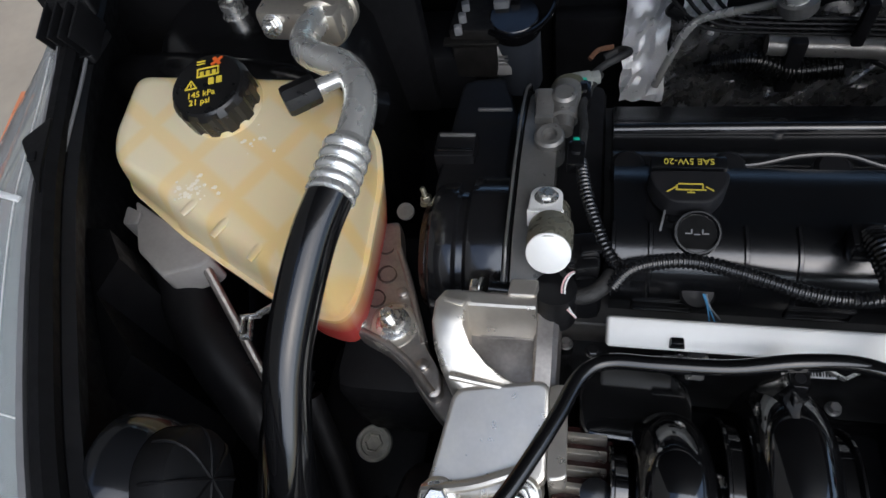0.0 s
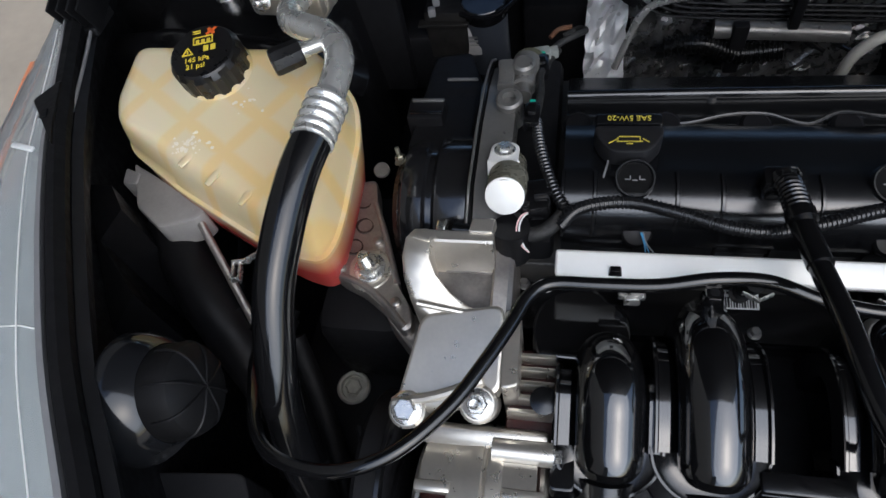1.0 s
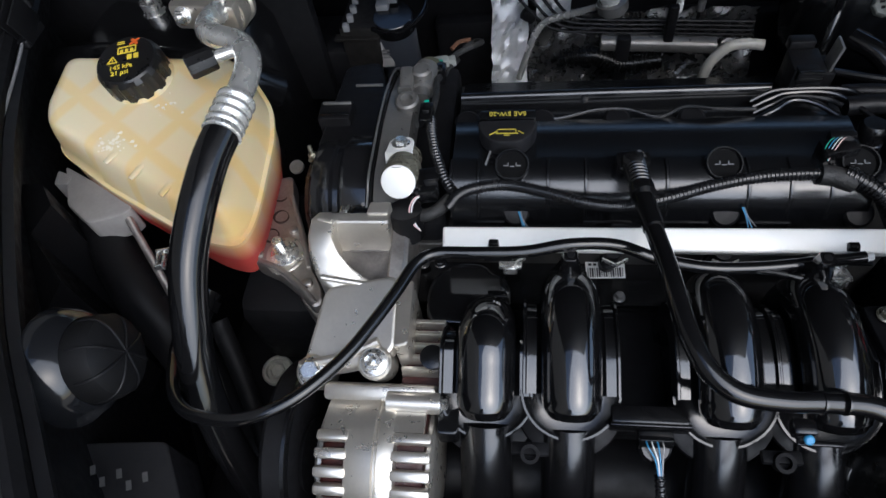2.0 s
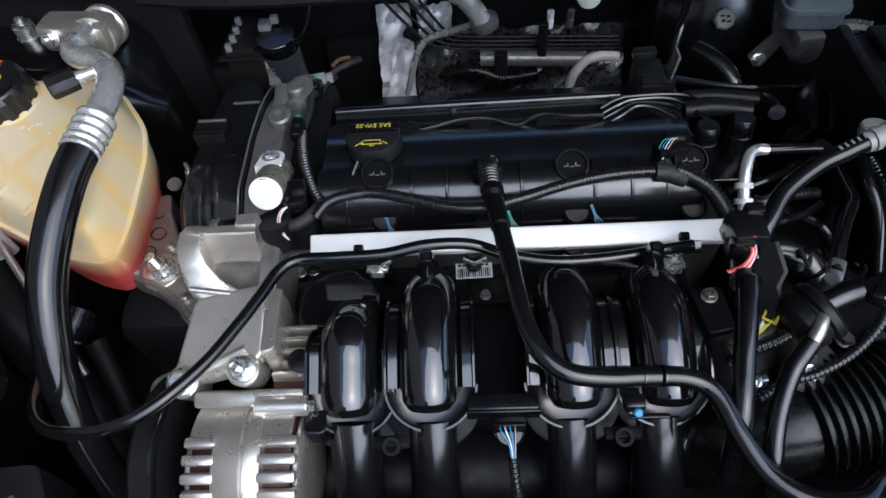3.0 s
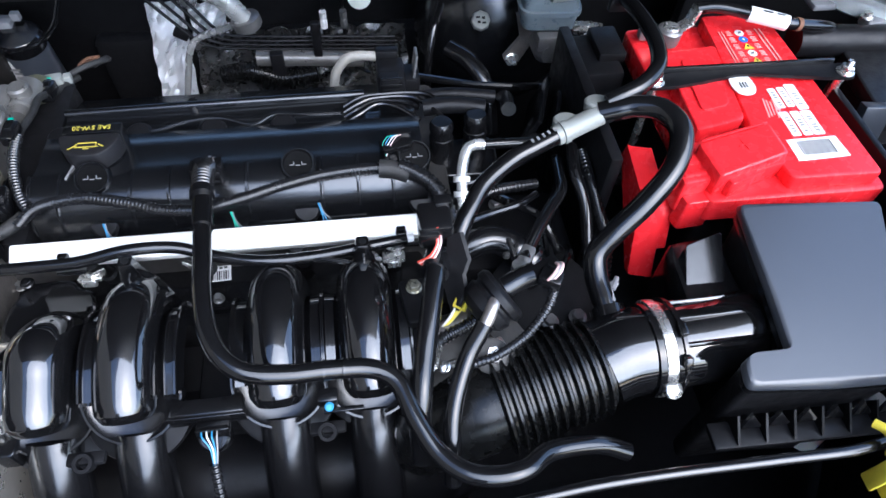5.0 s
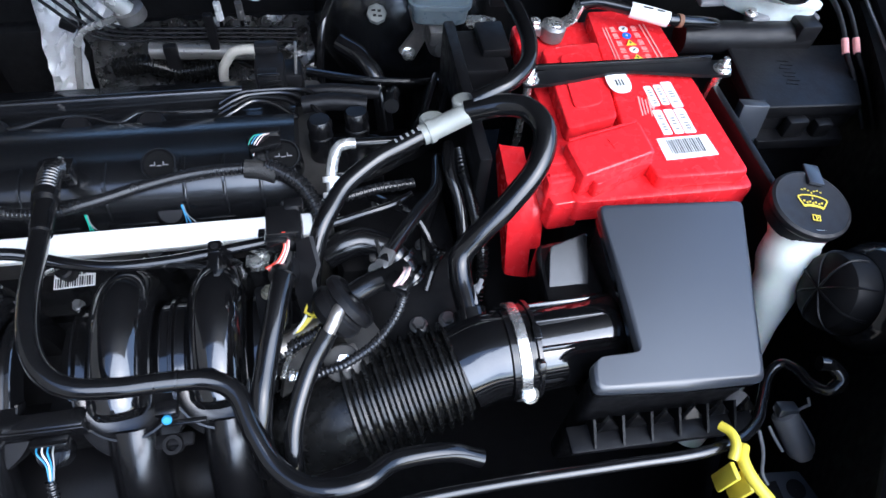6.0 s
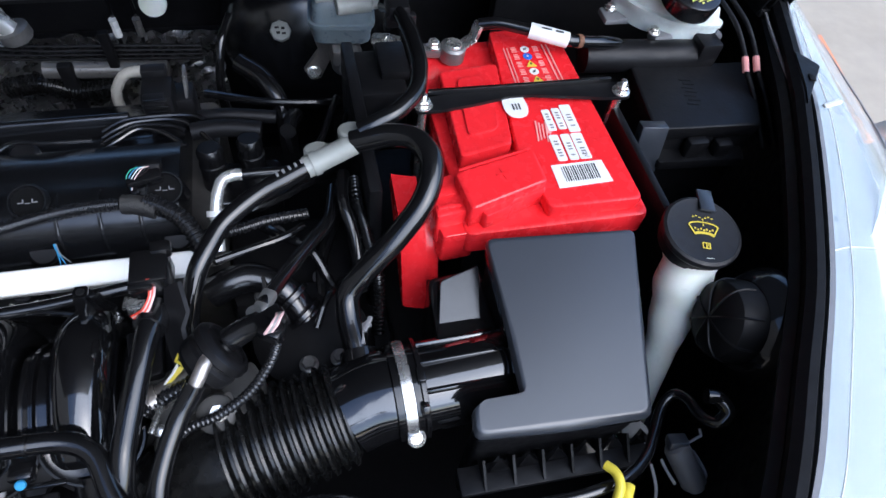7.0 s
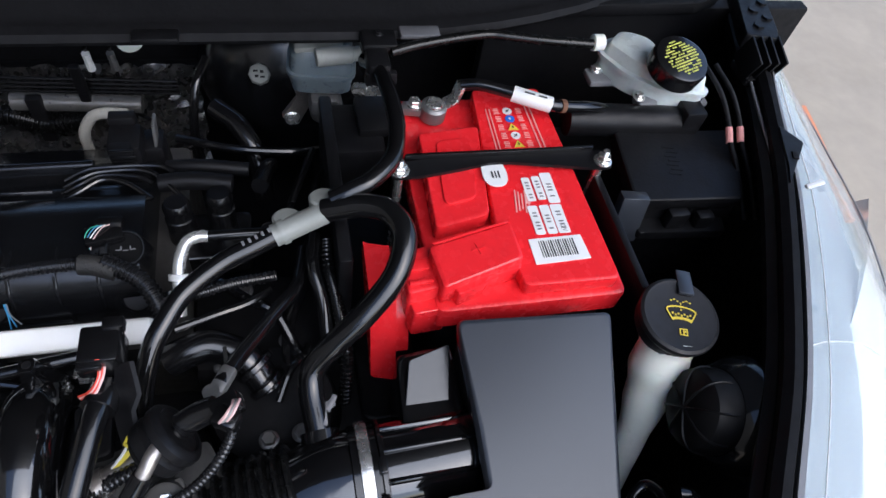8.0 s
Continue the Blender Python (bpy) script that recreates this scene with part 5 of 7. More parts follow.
for a in (60, 95, 125):
    part("rib", box((0.305, -0.131 - 0.0365 * math.cos(radians(a)), 0.780 + 0.0365 * math.sin(radians(a))), (0.075, 0.0035, 0.004), 0.001, (a - 90, 0, 1)), GLOSS, duct)
part("lug", joined(box((0.2665, -0.139, 0.817), (0.006, 0.012, 0.008), 0.001), box((0.2665, -0.160, 0.806), (0.006, 0.012, 0.010), 0.001, (-35, 0, 0)), lathe([(0.0375, 0), (0.040, 0.001), (0.040, 0.004), (0.0375, 0.005)], (0.266, -0.1325, 0.778), (1, 0.03, 0.04), 36)), SATIN, duct)
hl = part("breather_arm", tube([(0.098, -0.062, 0.785), (0.103, -0.046, 0.806), (0.111, -0.028, 0.822), (0.120, -0.014, 0.830), (0.135, 0.006, 0.838), (0.163, 0.025, 0.846), (0.186, 0.034, 0.851), (0.208, 0.042, 0.856)], 0.0078, 16), RUBBER, duct)
part("breather_loop", tube([(0.243, 0.053, 0.866), (0.258, 0.051, 0.871), (0.275, 0.048, 0.876), (0.293, 0.037, 0.879), (0.3015, 0.014, 0.876), (0.291, -0.012, 0.862), (0.266, -0.032, 0.843), (0.241, -0.045, 0.824), (0.2245, -0.055, 0.808), (0.2220, -0.071, 0.797), (0.2245, -0.094, 0.789), (0.2260, -0.115, 0.782)], 0.0100, 20), RUBBER, duct, "thick black breather loop")
tcn = part("quick_connector", joined(tube([(0.203, 0.0405, 0.8545), (0.226, 0.0475, 0.860), (0.250, 0.053, 0.868)], 0.0092, 18), tube([(0.208, 0.042, 0.856), (0.213, 0.0435, 0.857)], 0.0105, 18)), PALEPLASTIC, duct, "grey plastic quick connector")
for p in ((0.214, 0.052, 0.860), (0.2435, 0.063, 0.869)):
    part("button", lathe([(0.0115, -0.006), (0.0115, 0.002), (0.010, 0.0035), (0.0005, 0.0042)], p, (-0.05, 0.25, 1), 24), PALEPLASTIC, tcn)
part("lettering_mark", joined(*[box((0.180 + 0.005 * k, 0.0325 + 0.0018 * k, 0.8585 + 0.0012 * k), (0.002, 0.004, 0.0006), 0.0, (0, -12, 20)) for k in range(5)]), GREYPLASTIC, hl)

sv = thing("servo_hose", "black brake servo hose curving beside the battery", "hose", (0.3, 0.1, 0.85))
part("hose", tube([(0.250, 0.0575, 0.874), (0.265, 0.060, 0.880), (0.283, 0.0665, 0.885), (0.302, 0.086, 0.888), (0.311, 0.118, 0.888), (0.3125, 0.155, 0.886), (0.310, 0.190, 0.883), (0.306, 0.215, 0.878), (0.300, 0.240, 0.865)], 0.0075, 16), RUBBER, sv)

# ---- battery ----
bat = thing("battery", "red car battery with white labels and a red terminal cover", "battery", (0.405, 0.09, 0.66))
part("case", plate([(0.330, -0.024), (0.482, -0.024), (0.482, 0.208), (0.330, 0.208)], 0.66, 0.812, 0.006, 0.003), MATTE, bat, "black plastic lower case")
part("lid", plate([(0.324, -0.033), (0.490, -0.033), (0.486, 0.214), (0.324, 0.214)], 0.808, 0.836, 0.008, 0.004), RED, bat)
part("lid_top", plate([(0.397, -0.025), (0.481, -0.026), (0.476, 0.211), (0.404, 0.211), (0.400, 0.160), (0.386, 0.040), (0.392, 0.010)], 0.834, 0.8500, 0.006, 0.003), RED, bat)
part("vent_block", plate([(0.334, 0.037), (0.384, 0.048), (0.398, 0.157), (0.338, 0.150)], 0.834, 0.8530, 0.006, 0.003), RED, bat)
part("vent_pad", plate([(0.346, 0.060), (0.376, 0.066), (0.386, 0.140), (0.352, 0.136)], 0.852, 0.8550, 0.008, 0.0012), RED, bat)
for k in range(9):
    part("grip", box((0.375 + 0.011 * k, -0.0345, 0.806), (0.007, 0.003, 0.008), 0.0008), MATTE, bat)
tcv = part("terminal_cover", joined(plate([(0.327, -0.026), (0.399, -0.004), (0.397, 0.033), (0.322, 0.014)], 0.834, 0.8610, 0.004, 0.0035), plate([(0.340, -0.0285), (0.362, -0.0215), (0.366, -0.0165), (0.398, -0.0075), (0.399, 0.002), (0.336, -0.017)], 0.832, 0.8530, 0.003, 0.0025)), RED, bat, "red plastic positive terminal cover")
part("hinge", box((0.360, 0.0245, 0.8610), (0.070, 0.0022, 0.002), 0.0006, (0, 0, 14)), RED, tcv)
part("plus", bars(face_pose((0.362, 0.008, 0.8611), (0.97, 0.24, 0.0), (0, 0, 1)), [(0, 0, 0.012, 0.0012), (0, 0, 0.0012, 0.012)], 0.0007), RED, tcv)
fh = part("fuse_holder", joined(plate([(0.301, -0.022), (0.328, -0.018), (0.325, 0.024), (0.301, 0.018)], 0.812, 0.850, 0.004, 0.003), plate([(0.306, -0.031), (0.334, -0.029), (0.334, -0.016), (0.303, -0.018)], 0.798, 0.834, 0.003, 0.002)), RED, bat, "red fuse holder block")
part("catch", joined(box((0.313, 0.004, 0.8505), (0.016, 0.010, 0.003), 0.001, (0, 0, 4)), box((0.313, -0.012, 0.8505), (0.020, 0.004, 0.003), 0.001, (0, 0, 4))), RED, fh)
part("side_shield", joined(loft([[(x, y + k, z) for y, z in ((-0.045, 0.746), (-0.024, 0.800), (-0.010, 0.826), (0.036, 0.836), (0.040, 0.820), (0.020, 0.800), (-0.037, 0.744))] for x, k in ((0.274, 0.006), (0.277, 0.004), (0.292, 0.0), (0.295, 0.0))]), loft([[(x, y, z) for y, z in ((-0.030, 0.770), (-0.016, 0.806), (0.010, 0.824), (0.020, 0.815), (-0.022, 0.764))] for x in (0.295, 0.3065)])), RED, bat, "red plastic side shield")
# labels
LZ = 0.8502
part("barcode_label", sheet([(0.411, -0.006), (0.461, -0.004), (0.459, 0.021), (0.411, 0.020)], LZ), PRINTWHITE, bat, "white bar code label")
part("barcode", bars(pose(0.4355, 0.008, LZ + 0.0006, 0, 0, 1), [(-0.016 + 0.0022 * k, 0.001, 0.0006 + 0.0007 * ((k * 7) % 3) / 2, 0.017) for k in range(15)], 0.0003), PRINTBLACK, bat)
for x0, y0, w, h in ((0.4245, 0.040, 0.009, 0.032), (0.4355, 0.040, 0.009, 0.032), (0.4465, 0.040, 0.011, 0.032), (0.4270, 0.075, 0.008, 0.028), (0.4370, 0.076, 0.008, 0.028), (0.4475, 0.0755, 0.011, 0.036)):
    fld = part("data_label", plate([(x0 - w / 2, y0 - h / 2), (x0 + w / 2, y0 - h / 2), (x0 + w / 2, y0 + h / 2), (x0 - w / 2, y0 + h / 2)], LZ, LZ + 0.0006, 0.002, 0.0002), PRINTWHITE, bat)
    part("text_bars", bars(pose(x0, y0, LZ + 0.0006), [(0, -0.010 + 0.0035 * k, w * 0.40, 0.0014) for k in range(6) if (k + int(x0 * 1e4)) % 4], 0.0003), GREYMETAL, fld)
letters("12V", 0.0065, face_pose((0.4465, 0.0305, LZ + 0.0008), (0.1, -1, 0), (0, 0, 1)), FOOTWHITE, bat, thick=0.0001)
part("print_lines", bars(pose(0.4165, 0.062, LZ, 0, 0, 80), [(0, 0.005 - 0.003 * k, 0.026 - 0.004 * (k % 3), 0.0012) for k in range(5)], 0.0004), PRINTPINK, bat)
part("print_block", bars(pose(0.4225, 0.060, LZ, 0, 0, 84), [(0.004, 0, 0.010, 0.0045)], 0.0005), PRINTPINK, bat)
for k, (m, y) in enumerate(((PRINTWHITE, 0.177), (PRINTBLUE, 0.166), (PRINTYELLOW, 0.1545), (PRINTWHITE, 0.143), (PRINTYELLOW, 0.1315), (PRINTBLUE, 0.120))):
    c = (0.4335, y, LZ)
    if m is PRINTYELLOW:
        bmi = sheet([(c[0] - 0.0055, c[1] - 0.004), (c[0] + 0.0055, c[1] - 0.004), (c[0], c[1] + 0.0050)], LZ, 0.0006)
    else:
        bmi = lathe([(0.0048, 0), (0.0048, 0.0006)], c, (0, 0, 1), 20)
    ic = part("safety_symbol", bmi, m, bat)
    part("pictogram", bars(pose(c[0], c[1], LZ + 0.0006, 0, 0, 45 if k in (0, 3) else 0), [(0, 0, 0.0052 if k in (0, 3) else 0.0022, 0.0010), (0, 0.0, 0.001, 0.003)], 0.0003), PRINTBLACK if m is not PRINTBLUE else PRINTWHITE, ic)
    part("small_print", bars(pose(c[0], y, LZ), [(sx, -0.003 + 0.0022 * q, 0.006 - 0.001 * (q % 2), 0.0009) for q in range(4) for sx in (-0.0115, 0.0115)], 0.0004), PRINTPINK, bat)
part("side_print", bars(pose(0.4130, 0.150, LZ, 0, 0, 88), [(0, 0.002 - 0.0035 * q, 0.062, 0.0010) for q in range(2)], 0.0004), PRINTPINK, bat)
part("side_print", bars(pose(0.4560, 0.148, LZ, 0, 0, 91), [(0, 0.002 - 0.0045 * q, 0.070, 0.0014) for q in range(2)], 0.0004), PRINTPINK, bat)
lg = part("badge", loft([[(0.398 + 0.0115 * math.cos(a) , 0.094 + 0.021 * math.sin(a) - 0.003 * math.cos(2 * a), z) for a in np.linspace(0, 2 * math.pi, 28, endpoint=False)] for z in (0.8552, 0.8560)]), PRINTWHITE, bat, "white oval badge")
part("badge_bars", bars(pose(0.3985, 0.090, 0.8561), [(-0.003, 0, 0.0014, 0.008), (0.0, 0, 0.0012, 0.008), (0.003, 0, 0.0014, 0.008)], 0.0003), PRINTBLACK, lg)

btry = thing("battery_tray", "black plastic battery tray and side wall", "tray", (0.40, 0.09, 0.6))
part("tray", plate([(0.270, -0.05), (0.510, -0.05), (0.515, 0.235), (0.262, 0.235)], 0.62, 0.665, 0.01, 0.004), MATTE, btry)
part("side_wall", joined(box((0.258, 0.12, 0.74), (0.012, 0.20, 0.20), 0.003), box((0.285, 0.19, 0.80), (0.055, 0.07, 0.05), 0.006), box((0.302, 0.200, 0.828), (0.03, 0.05, 0.012), 0.003)), MATTE, btry)
part("right_wall", box((0.506, 0.02, 0.76), (0.008, 0.17, 0.16), 0.002), MATTE, btry)
part("grey_tab", box((0.5365, 0.064, 0.8130), (0.027, 0.014, 0.052), 0.0015, (-14, 0, -8)), GREYBOX, btry, "grey grained flap")

hd = thing("battery_clamp", "black steel battery hold-down bar with a nut at each end", "clamp", (0.41, 0.098, 0.85))
part("bar", plate([(0.304, 0.090), (0.326, 0.090), (0.360, 0.095), (0.395, 0.102), (0.415, 0.102), (0.450, 0.096), (0.486, 0.090), (0.512, 0.088), (0.514, 0.110), (0.480, 0.112), (0.330, 0.110), (0.304, 0.106)], 0.8555, 0.8590, 0.004, 0.001), MATTE, hd)
part("flange", box((0.409, 0.1115, 0.8605), (0.180, 0.003, 0.008), 0.001), SATIN, hd)
bolt(hd, (0.312, 0.098, 0.859), 0.0065, 0.006, stud=0.007)
bolt(hd, (0.505, 0.097, 0.859), 0.0065, 0.006, stud=0.007)
for x in (0.312, 0.505):
    part("post", lathe([(0.004, 0), (0.004, 0.14)], (x, 0.0975, 0.72), (0, 0, 1), 10), STEEL, hd)

tm = thing("battery_cable", "battery terminal clamp with a black cable and a white tag", "cable", (0.36, 0.19, 0.83))
part("clamp", joined(lathe([(0.0095, 0), (0.0130, 0.001), (0.0130, 0.015), (0.0105, 0.017), (0.0098, 0.017)], (0.360, 0.186, 0.838), (0.05, -0.05, 1), 28), box((0.342, 0.190, 0.845), (0.024, 0.012, 0.010), 0.002, (0, 0, -8))), GREYMETAL, tm)
part("terminal_post", lathe([(0.0092, 0), (0.0085, 0.018), (0.0075, 0.0195)], (0.360, 0.186, 0.838), (0.05, -0.05, 1), 24), STEEL, tm)
bolt(tm, (0.342, 0.191, 0.850), 0.0058, 0.005)
part("lug", joined(box((0.376, 0.189, 0.8545), (0.016, 0.014, 0.003), 0.001, (0, -25, 10)), box((0.384, 0.192, 0.864), (0.004, 0.014, 0.018), 0.001, (0, 15, 10))), STEEL, tm)
part("cable", tube([(0.386, 0.193, 0.871), (0.404, 0.189, 0.8745), (0.425, 0.181, 0.874), (0.444, 0.172, 0.873), (0.465, 0.163, 0.871), (0.489, 0.164, 0.866), (0.530, 0.172, 0.855), (0.56, 0.19, 0.83)], 0.0062, 14), RUBBER, tm)
tg = part("tag", tube([(0.434, 0.1765, 0.8735), (0.452, 0.1685, 0.8725), (0.470, 0.1625, 0.870)], 0.0078, 14), PRINTWHITE, tm, "white paper tag")
part("tag_bars", bars(face_pose((0.453, 0.1655, 0.8806), (0.93, -0.37, -0.06), (0, -0.15, 1)), [(-0.006, 0.0, 0.010, 0.0018), (0.007, 0.0, 0.008, 0.0018)], 0.0003), PRINTBLACK, tg)
part("rust_band", tube([(0.480, 0.1625, 0.8685), (0.485, 0.163, 0.8675)], 0.0068, 12), RUST, tm)

# ---- air filter box ----
af = thing("air_filter_box", "grained grey-black air filter box with a notched lid", "air filter box", (0.38, -0.13, 0.66))
atilt = lambda x, y: 0.225 * (y + 0.06) - 0.05 * (x - 0.335)
AO = [(0.332, -0.050), (0.462, -0.054), (0.446, -0.125), (0.429, -0.199), (0.362, -0.1985), (0.293, -0.194), (0.295, -0.173), (0.333, -0.174), (0.333, -0.120)]
ro = rounded(AO, 0.007, 4)
part("lid", loft([[(x, y, z + atilt(x, y)) for x, y in inset(ro, d)] for z, d in ((0.8475, 0.0010), (0.8480, 0.0), (0.8495, 0.0), (0.8515, 0.0010), (0.8540, 0.0025), (0.8550, 0.0050), (0.8550, 0.0065))]), GREYBOX, af)
part("seam_lip", loft([[(x, y, z + atilt(x, y)) for x, y in inset(ro, d)] for z, d in ((0.8380, 0.0040), (0.8390, 0.0020), (0.8460, 0.0020), (0.8475, 0.0040))]), SATIN, af)
part("base", loft([[(x, y, z + k * atilt(x, y)) for x, y in inset(ro, d)] for z, d, k in ((0.66, 0.010, 0.3), (0.72, 0.008, 0.6), (0.80, 0.008, 1.0), (0.840, 0.005, 1.0))]), MATTE, af)
for k in range(6):
    x = 0.306 + 0.0235 * k
    part("gusset", loft([[(x + w, -0.197, 0.776), (x + w, -0.215, 0.760), (x + w, -0.190, 0.756)] for w in (-0.0010, 0.0010)]), MATTE, af)
    part("recess", loft([[(x + 0.003, y, 0.766), (x + 0.021, y, 0.766), (x + 0.012, y + 0.006, 0.776)] for y in (-0.201, -0.204)]), GLOSS, af)
part("ledge", box((0.365, -0.206, 0.756), (0.156, 0.022, 0.006), 0.002, (0, 0, -1)), MATTE, af)
part("inlet", plate([(0.290, -0.050), (0.336, -0.046), (0.336, -0.118), (0.286, -0.118)], 0.72, 0.806, 0.006, 0.004), SATIN, af)
part("inlet_face", plate([(0.297, -0.062), (0.331, -0.054), (0.325, -0.098), (0.289, -0.102)], 0.800, 0.8125, 0.003, 0.001, lambda x, y: 0.42 * (y + 0.078)), SATIN, af, "shiny sloped inlet face")
part("sticker", sheet([(0.437, -0.050), (0.463, -0.047), (0.466, -0.040), (0.442, -0.041)], 0.802), GREYPLASTIC, af, "small scuffed sticker")

# ---- washer filler ----
ws_ = thing("washer_filler", "white washer bottle neck with a black flip cap", "washer bottle", (0.50, -0.13, 0.60))
WA = Vector((0.516, -0.067, 0.846))
part("neck", rings(smooth_path([(0.5148, -0.0705, 0.8380), (0.512, -0.080, 0.820), (0.504, -0.098, 0.790), (0.497, -0.117, 0.760), (0.487, -0.138, 0.715), (0.480, -0.153, 0.66), (0.478, -0.16, 0.58)], 6), list(np.interp(np.linspace(0, 6, 37), [0, 0.5, 1, 1.6, 2, 2.5, 3.2, 4, 6], [0.0270, 0.0255, 0.0222, 0.0248, 0.0198, 0.0192, 0.0140, 0.0140, 0.020])), circle(28)), MILKY, ws_)
cax = Vector((0.02, -0.10, 1)).normalized()
wc = part("cap", lathe([(0.030, -0.014), (0.0315, -0.010), (0.0315, -0.002), (0.0335, 0.0), (0.0342, 0.003), (0.0335, 0.006), (0.031, 0.0075), (0.029, 0.0070), (0.0005, 0.0078)], WA, cax, 44), CAPGREY, ws_, "black flip cap with a yellow windscreen symbol")
part("thumb_tab", box((0.5305, -0.040, 0.8555), (0.013, 0.026, 0.003), 0.001, (-8, 0, -20)), GREYBOX, wc)
wm = face_pose(WA + cax * 0.0080, (0.955, -0.29, 0), cax)
arc = [(-0.0125 * math.cos(a) * 1.0, 0.003 + 0.004 * math.sin(a)) for a in np.linspace(0, math.pi, 9)]
sy = [bars(wm @ pose((a[0] + b[0]) / 2, (a[1] + b[1]) / 2, 0, 0, 0, math.degrees(math.atan2(b[1] - a[1], b[0] - a[0]))), [(0, 0, math.dist(a, b) + 0.0005, 0.0011)]) for a, b in zip(arc, arc[1:])]
low = [(-0.008 * math.cos(a), -0.0055 + 0.002 * math.sin(a)) for a in np.linspace(0, math.pi, 7)]
sy += [bars(wm @ pose((a[0] + b[0]) / 2, (a[1] + b[1]) / 2, 0, 0, 0, math.degrees(math.atan2(b[1] - a[1], b[0] - a[0]))), [(0, 0, math.dist(a, b) + 0.0005, 0.0022)]) for a, b in zip(low, low[1:])]
sy += [bars(wm @ pose(s * 0.0103, -0.0012, 0, 0, 0, s * 62), [(0, 0, 0.0098, 0.0011)]) for s in (-1, 1)]
sy += [bars(wm, [(0.0025 * k, -0.001 + 0.0012 * (k % 2), 0.0014, 0.0016) for k in range(-3, 4)] + [(0, 0.004 + 0.0028 * k, 0.0010, 0.0016) for k in range(3)] + [(s * (0.0025 + 0.0028 * k), 0.0115 + 0.0012 * (1 - (k - 1) ** 2), 0.0016, 0.0009) for k in range(3) for s in (-1, 1)])]
sy += [bars(wm, [(-0.0025, -0.0155, 0.0008, 0.005), (0.0035, -0.0155, 0.0008, 0.005), (0.0005, -0.0130, 0.0065, 0.0008), (0.0005, -0.0180, 0.0065, 0.0008), (0.0005, -0.0155, 0.0008, 0.004), (0.002, -0.0150, 0.0010, 0.0018)])]
part("symbol", joined(*sy), PRINTYELLOW, wc)

# ---- lamp bulb covers ----
for s in (-1, 1):
    bc = thing("bulb_cover", "round black bulb cover on the back of the headlamp", "cover", (s * 0.575, -0.11, 0.75), "bulb covers")
    c = Vector((0.536, -0.139, 0.818)) if s > 0 else Vector((-0.527, -0.134, 0.818))
    ax = Vector((-s * 0.90, 0.16, 0.20)).normalized()
    part("rim", lathe([(0.0330, 0.006), (0.0345, 0.0070), (0.0380, 0.0040), (0.0425, -0.003), (0.0465, -0.011), (0.0475, -0.017), (0.0455, -0.020), (0.0330, -0.012)], c, ax, 48, closed=False), SHINYGREY, bc, "shiny black flared rim")
    part("cup", lathe([(0.0338, -0.012), (0.0338, 0.010), (0.0330, 0.021), (0.0308, 0.0275), (0.0260, 0.0310), (0.0135, 0.0345), (0.0005, 0.0355)], c, ax, 40), SEAL, bc)
    u = Vector((0, 1, 0)).cross(ax).normalized()
    for k in range(4):
        a = radians(15 + 45 * k)
        d = u * math.cos(a) + ax.cross(u) * math.sin(a)
        part("rib", tube([tuple(c + d * (r * w) + ax * (h + 0.0003)) for r, h, w in ((0.0338, 0.012, -1), (0.0326, 0.0225, -1), (0.0260, 0.0310, -1), (0.0135, 0.0345, -1), (0.0135, 0.0345, 1), (0.0260, 0.0310, 1), (0.0326, 0.0225, 1), (0.0338, 0.012, 1))], 0.0012, 6, 3), MATTE, bc)

# ---- left corner below the tank ----
rod_l = single("brake_pipe", tube([(-0.604, 0.058, 0.767), (-0.574, 0.018, 0.736), (-0.546, -0.020, 0.706), (-0.515, -0.060, 0.675)], 0.0040, 10), DULLCAST, "thin dull metal pipe below the coolant tank", "pipe")
dct = thing("side_duct", "black moulded duct on the inner wing below the tank", "duct", (-0.60, -0.01, 0.62))
part("shell", tube([(-0.655, 0.070, 0.735), (-0.622, 0.028, 0.718), (-0.588, -0.010, 0.700), (-0.550, -0.048, 0.672), (-0.515, -0.085, 0.63), (-0.49, -0.11, 0.57)], 0.026, 24, 6, radii=[0.020, 0.026, 0.028, 0.026, 0.024, 0.022]), MATTE, dct)
for k in range(4):
    part("slot", box((-0.592 + 0.010 * k, 0.012 - 0.010 * k, 0.7285 - 0.0055 * k), (0.014, 0.0032, 0.004), 0.001, (0, 8, 42)), DEEP, dct)
lc = thing("wing_cable", "thin black corrugated cable down the inner wing", "cable", (-0.62, 0.0, 0.66))
part("cable", corrugated([(-0.660, 0.055, 0.735), (-0.650, 0.030, 0.715), (-0.632, 0.005, 0.700), (-0.600, -0.012, 0.685), (-0.565, -0.032, 0.665), (-0.535, -0.060, 0.645)], 0.0055, 0.004), LOOM, lc)
lp = thing("wing_liner", "black folded plastic liner with a creased edge", "liner", (-0.63, -0.03, 0.6))
part("panel", loft([[(-0.672, 0.060, z1), (-0.645, 0.030, z1 + 0.005), (-0.655, 0.000, z1), (-0.618, -0.040, z1 - 0.02), (-0.628, -0.075, z1 - 0.03), (-0.66, -0.075, z1 - 0.03), (-0.70, 0.06, z1)] for z1 in (0.60, 0.795, 0.800)]), MATTE, lp, smooth=0.3)
part("front_panel", plate([(-0.640, -0.155), (-0.590, -0.175), (-0.560, -0.168), (-0.505, -0.160), (-0.470, -0.225), (-0.530, -0.270), (-0.600, -0.260)], 0.66, 0.722, 0.006, 0.002, lambda x, y: -0.25 * (x + 0.55)), CAPGREY, lp)
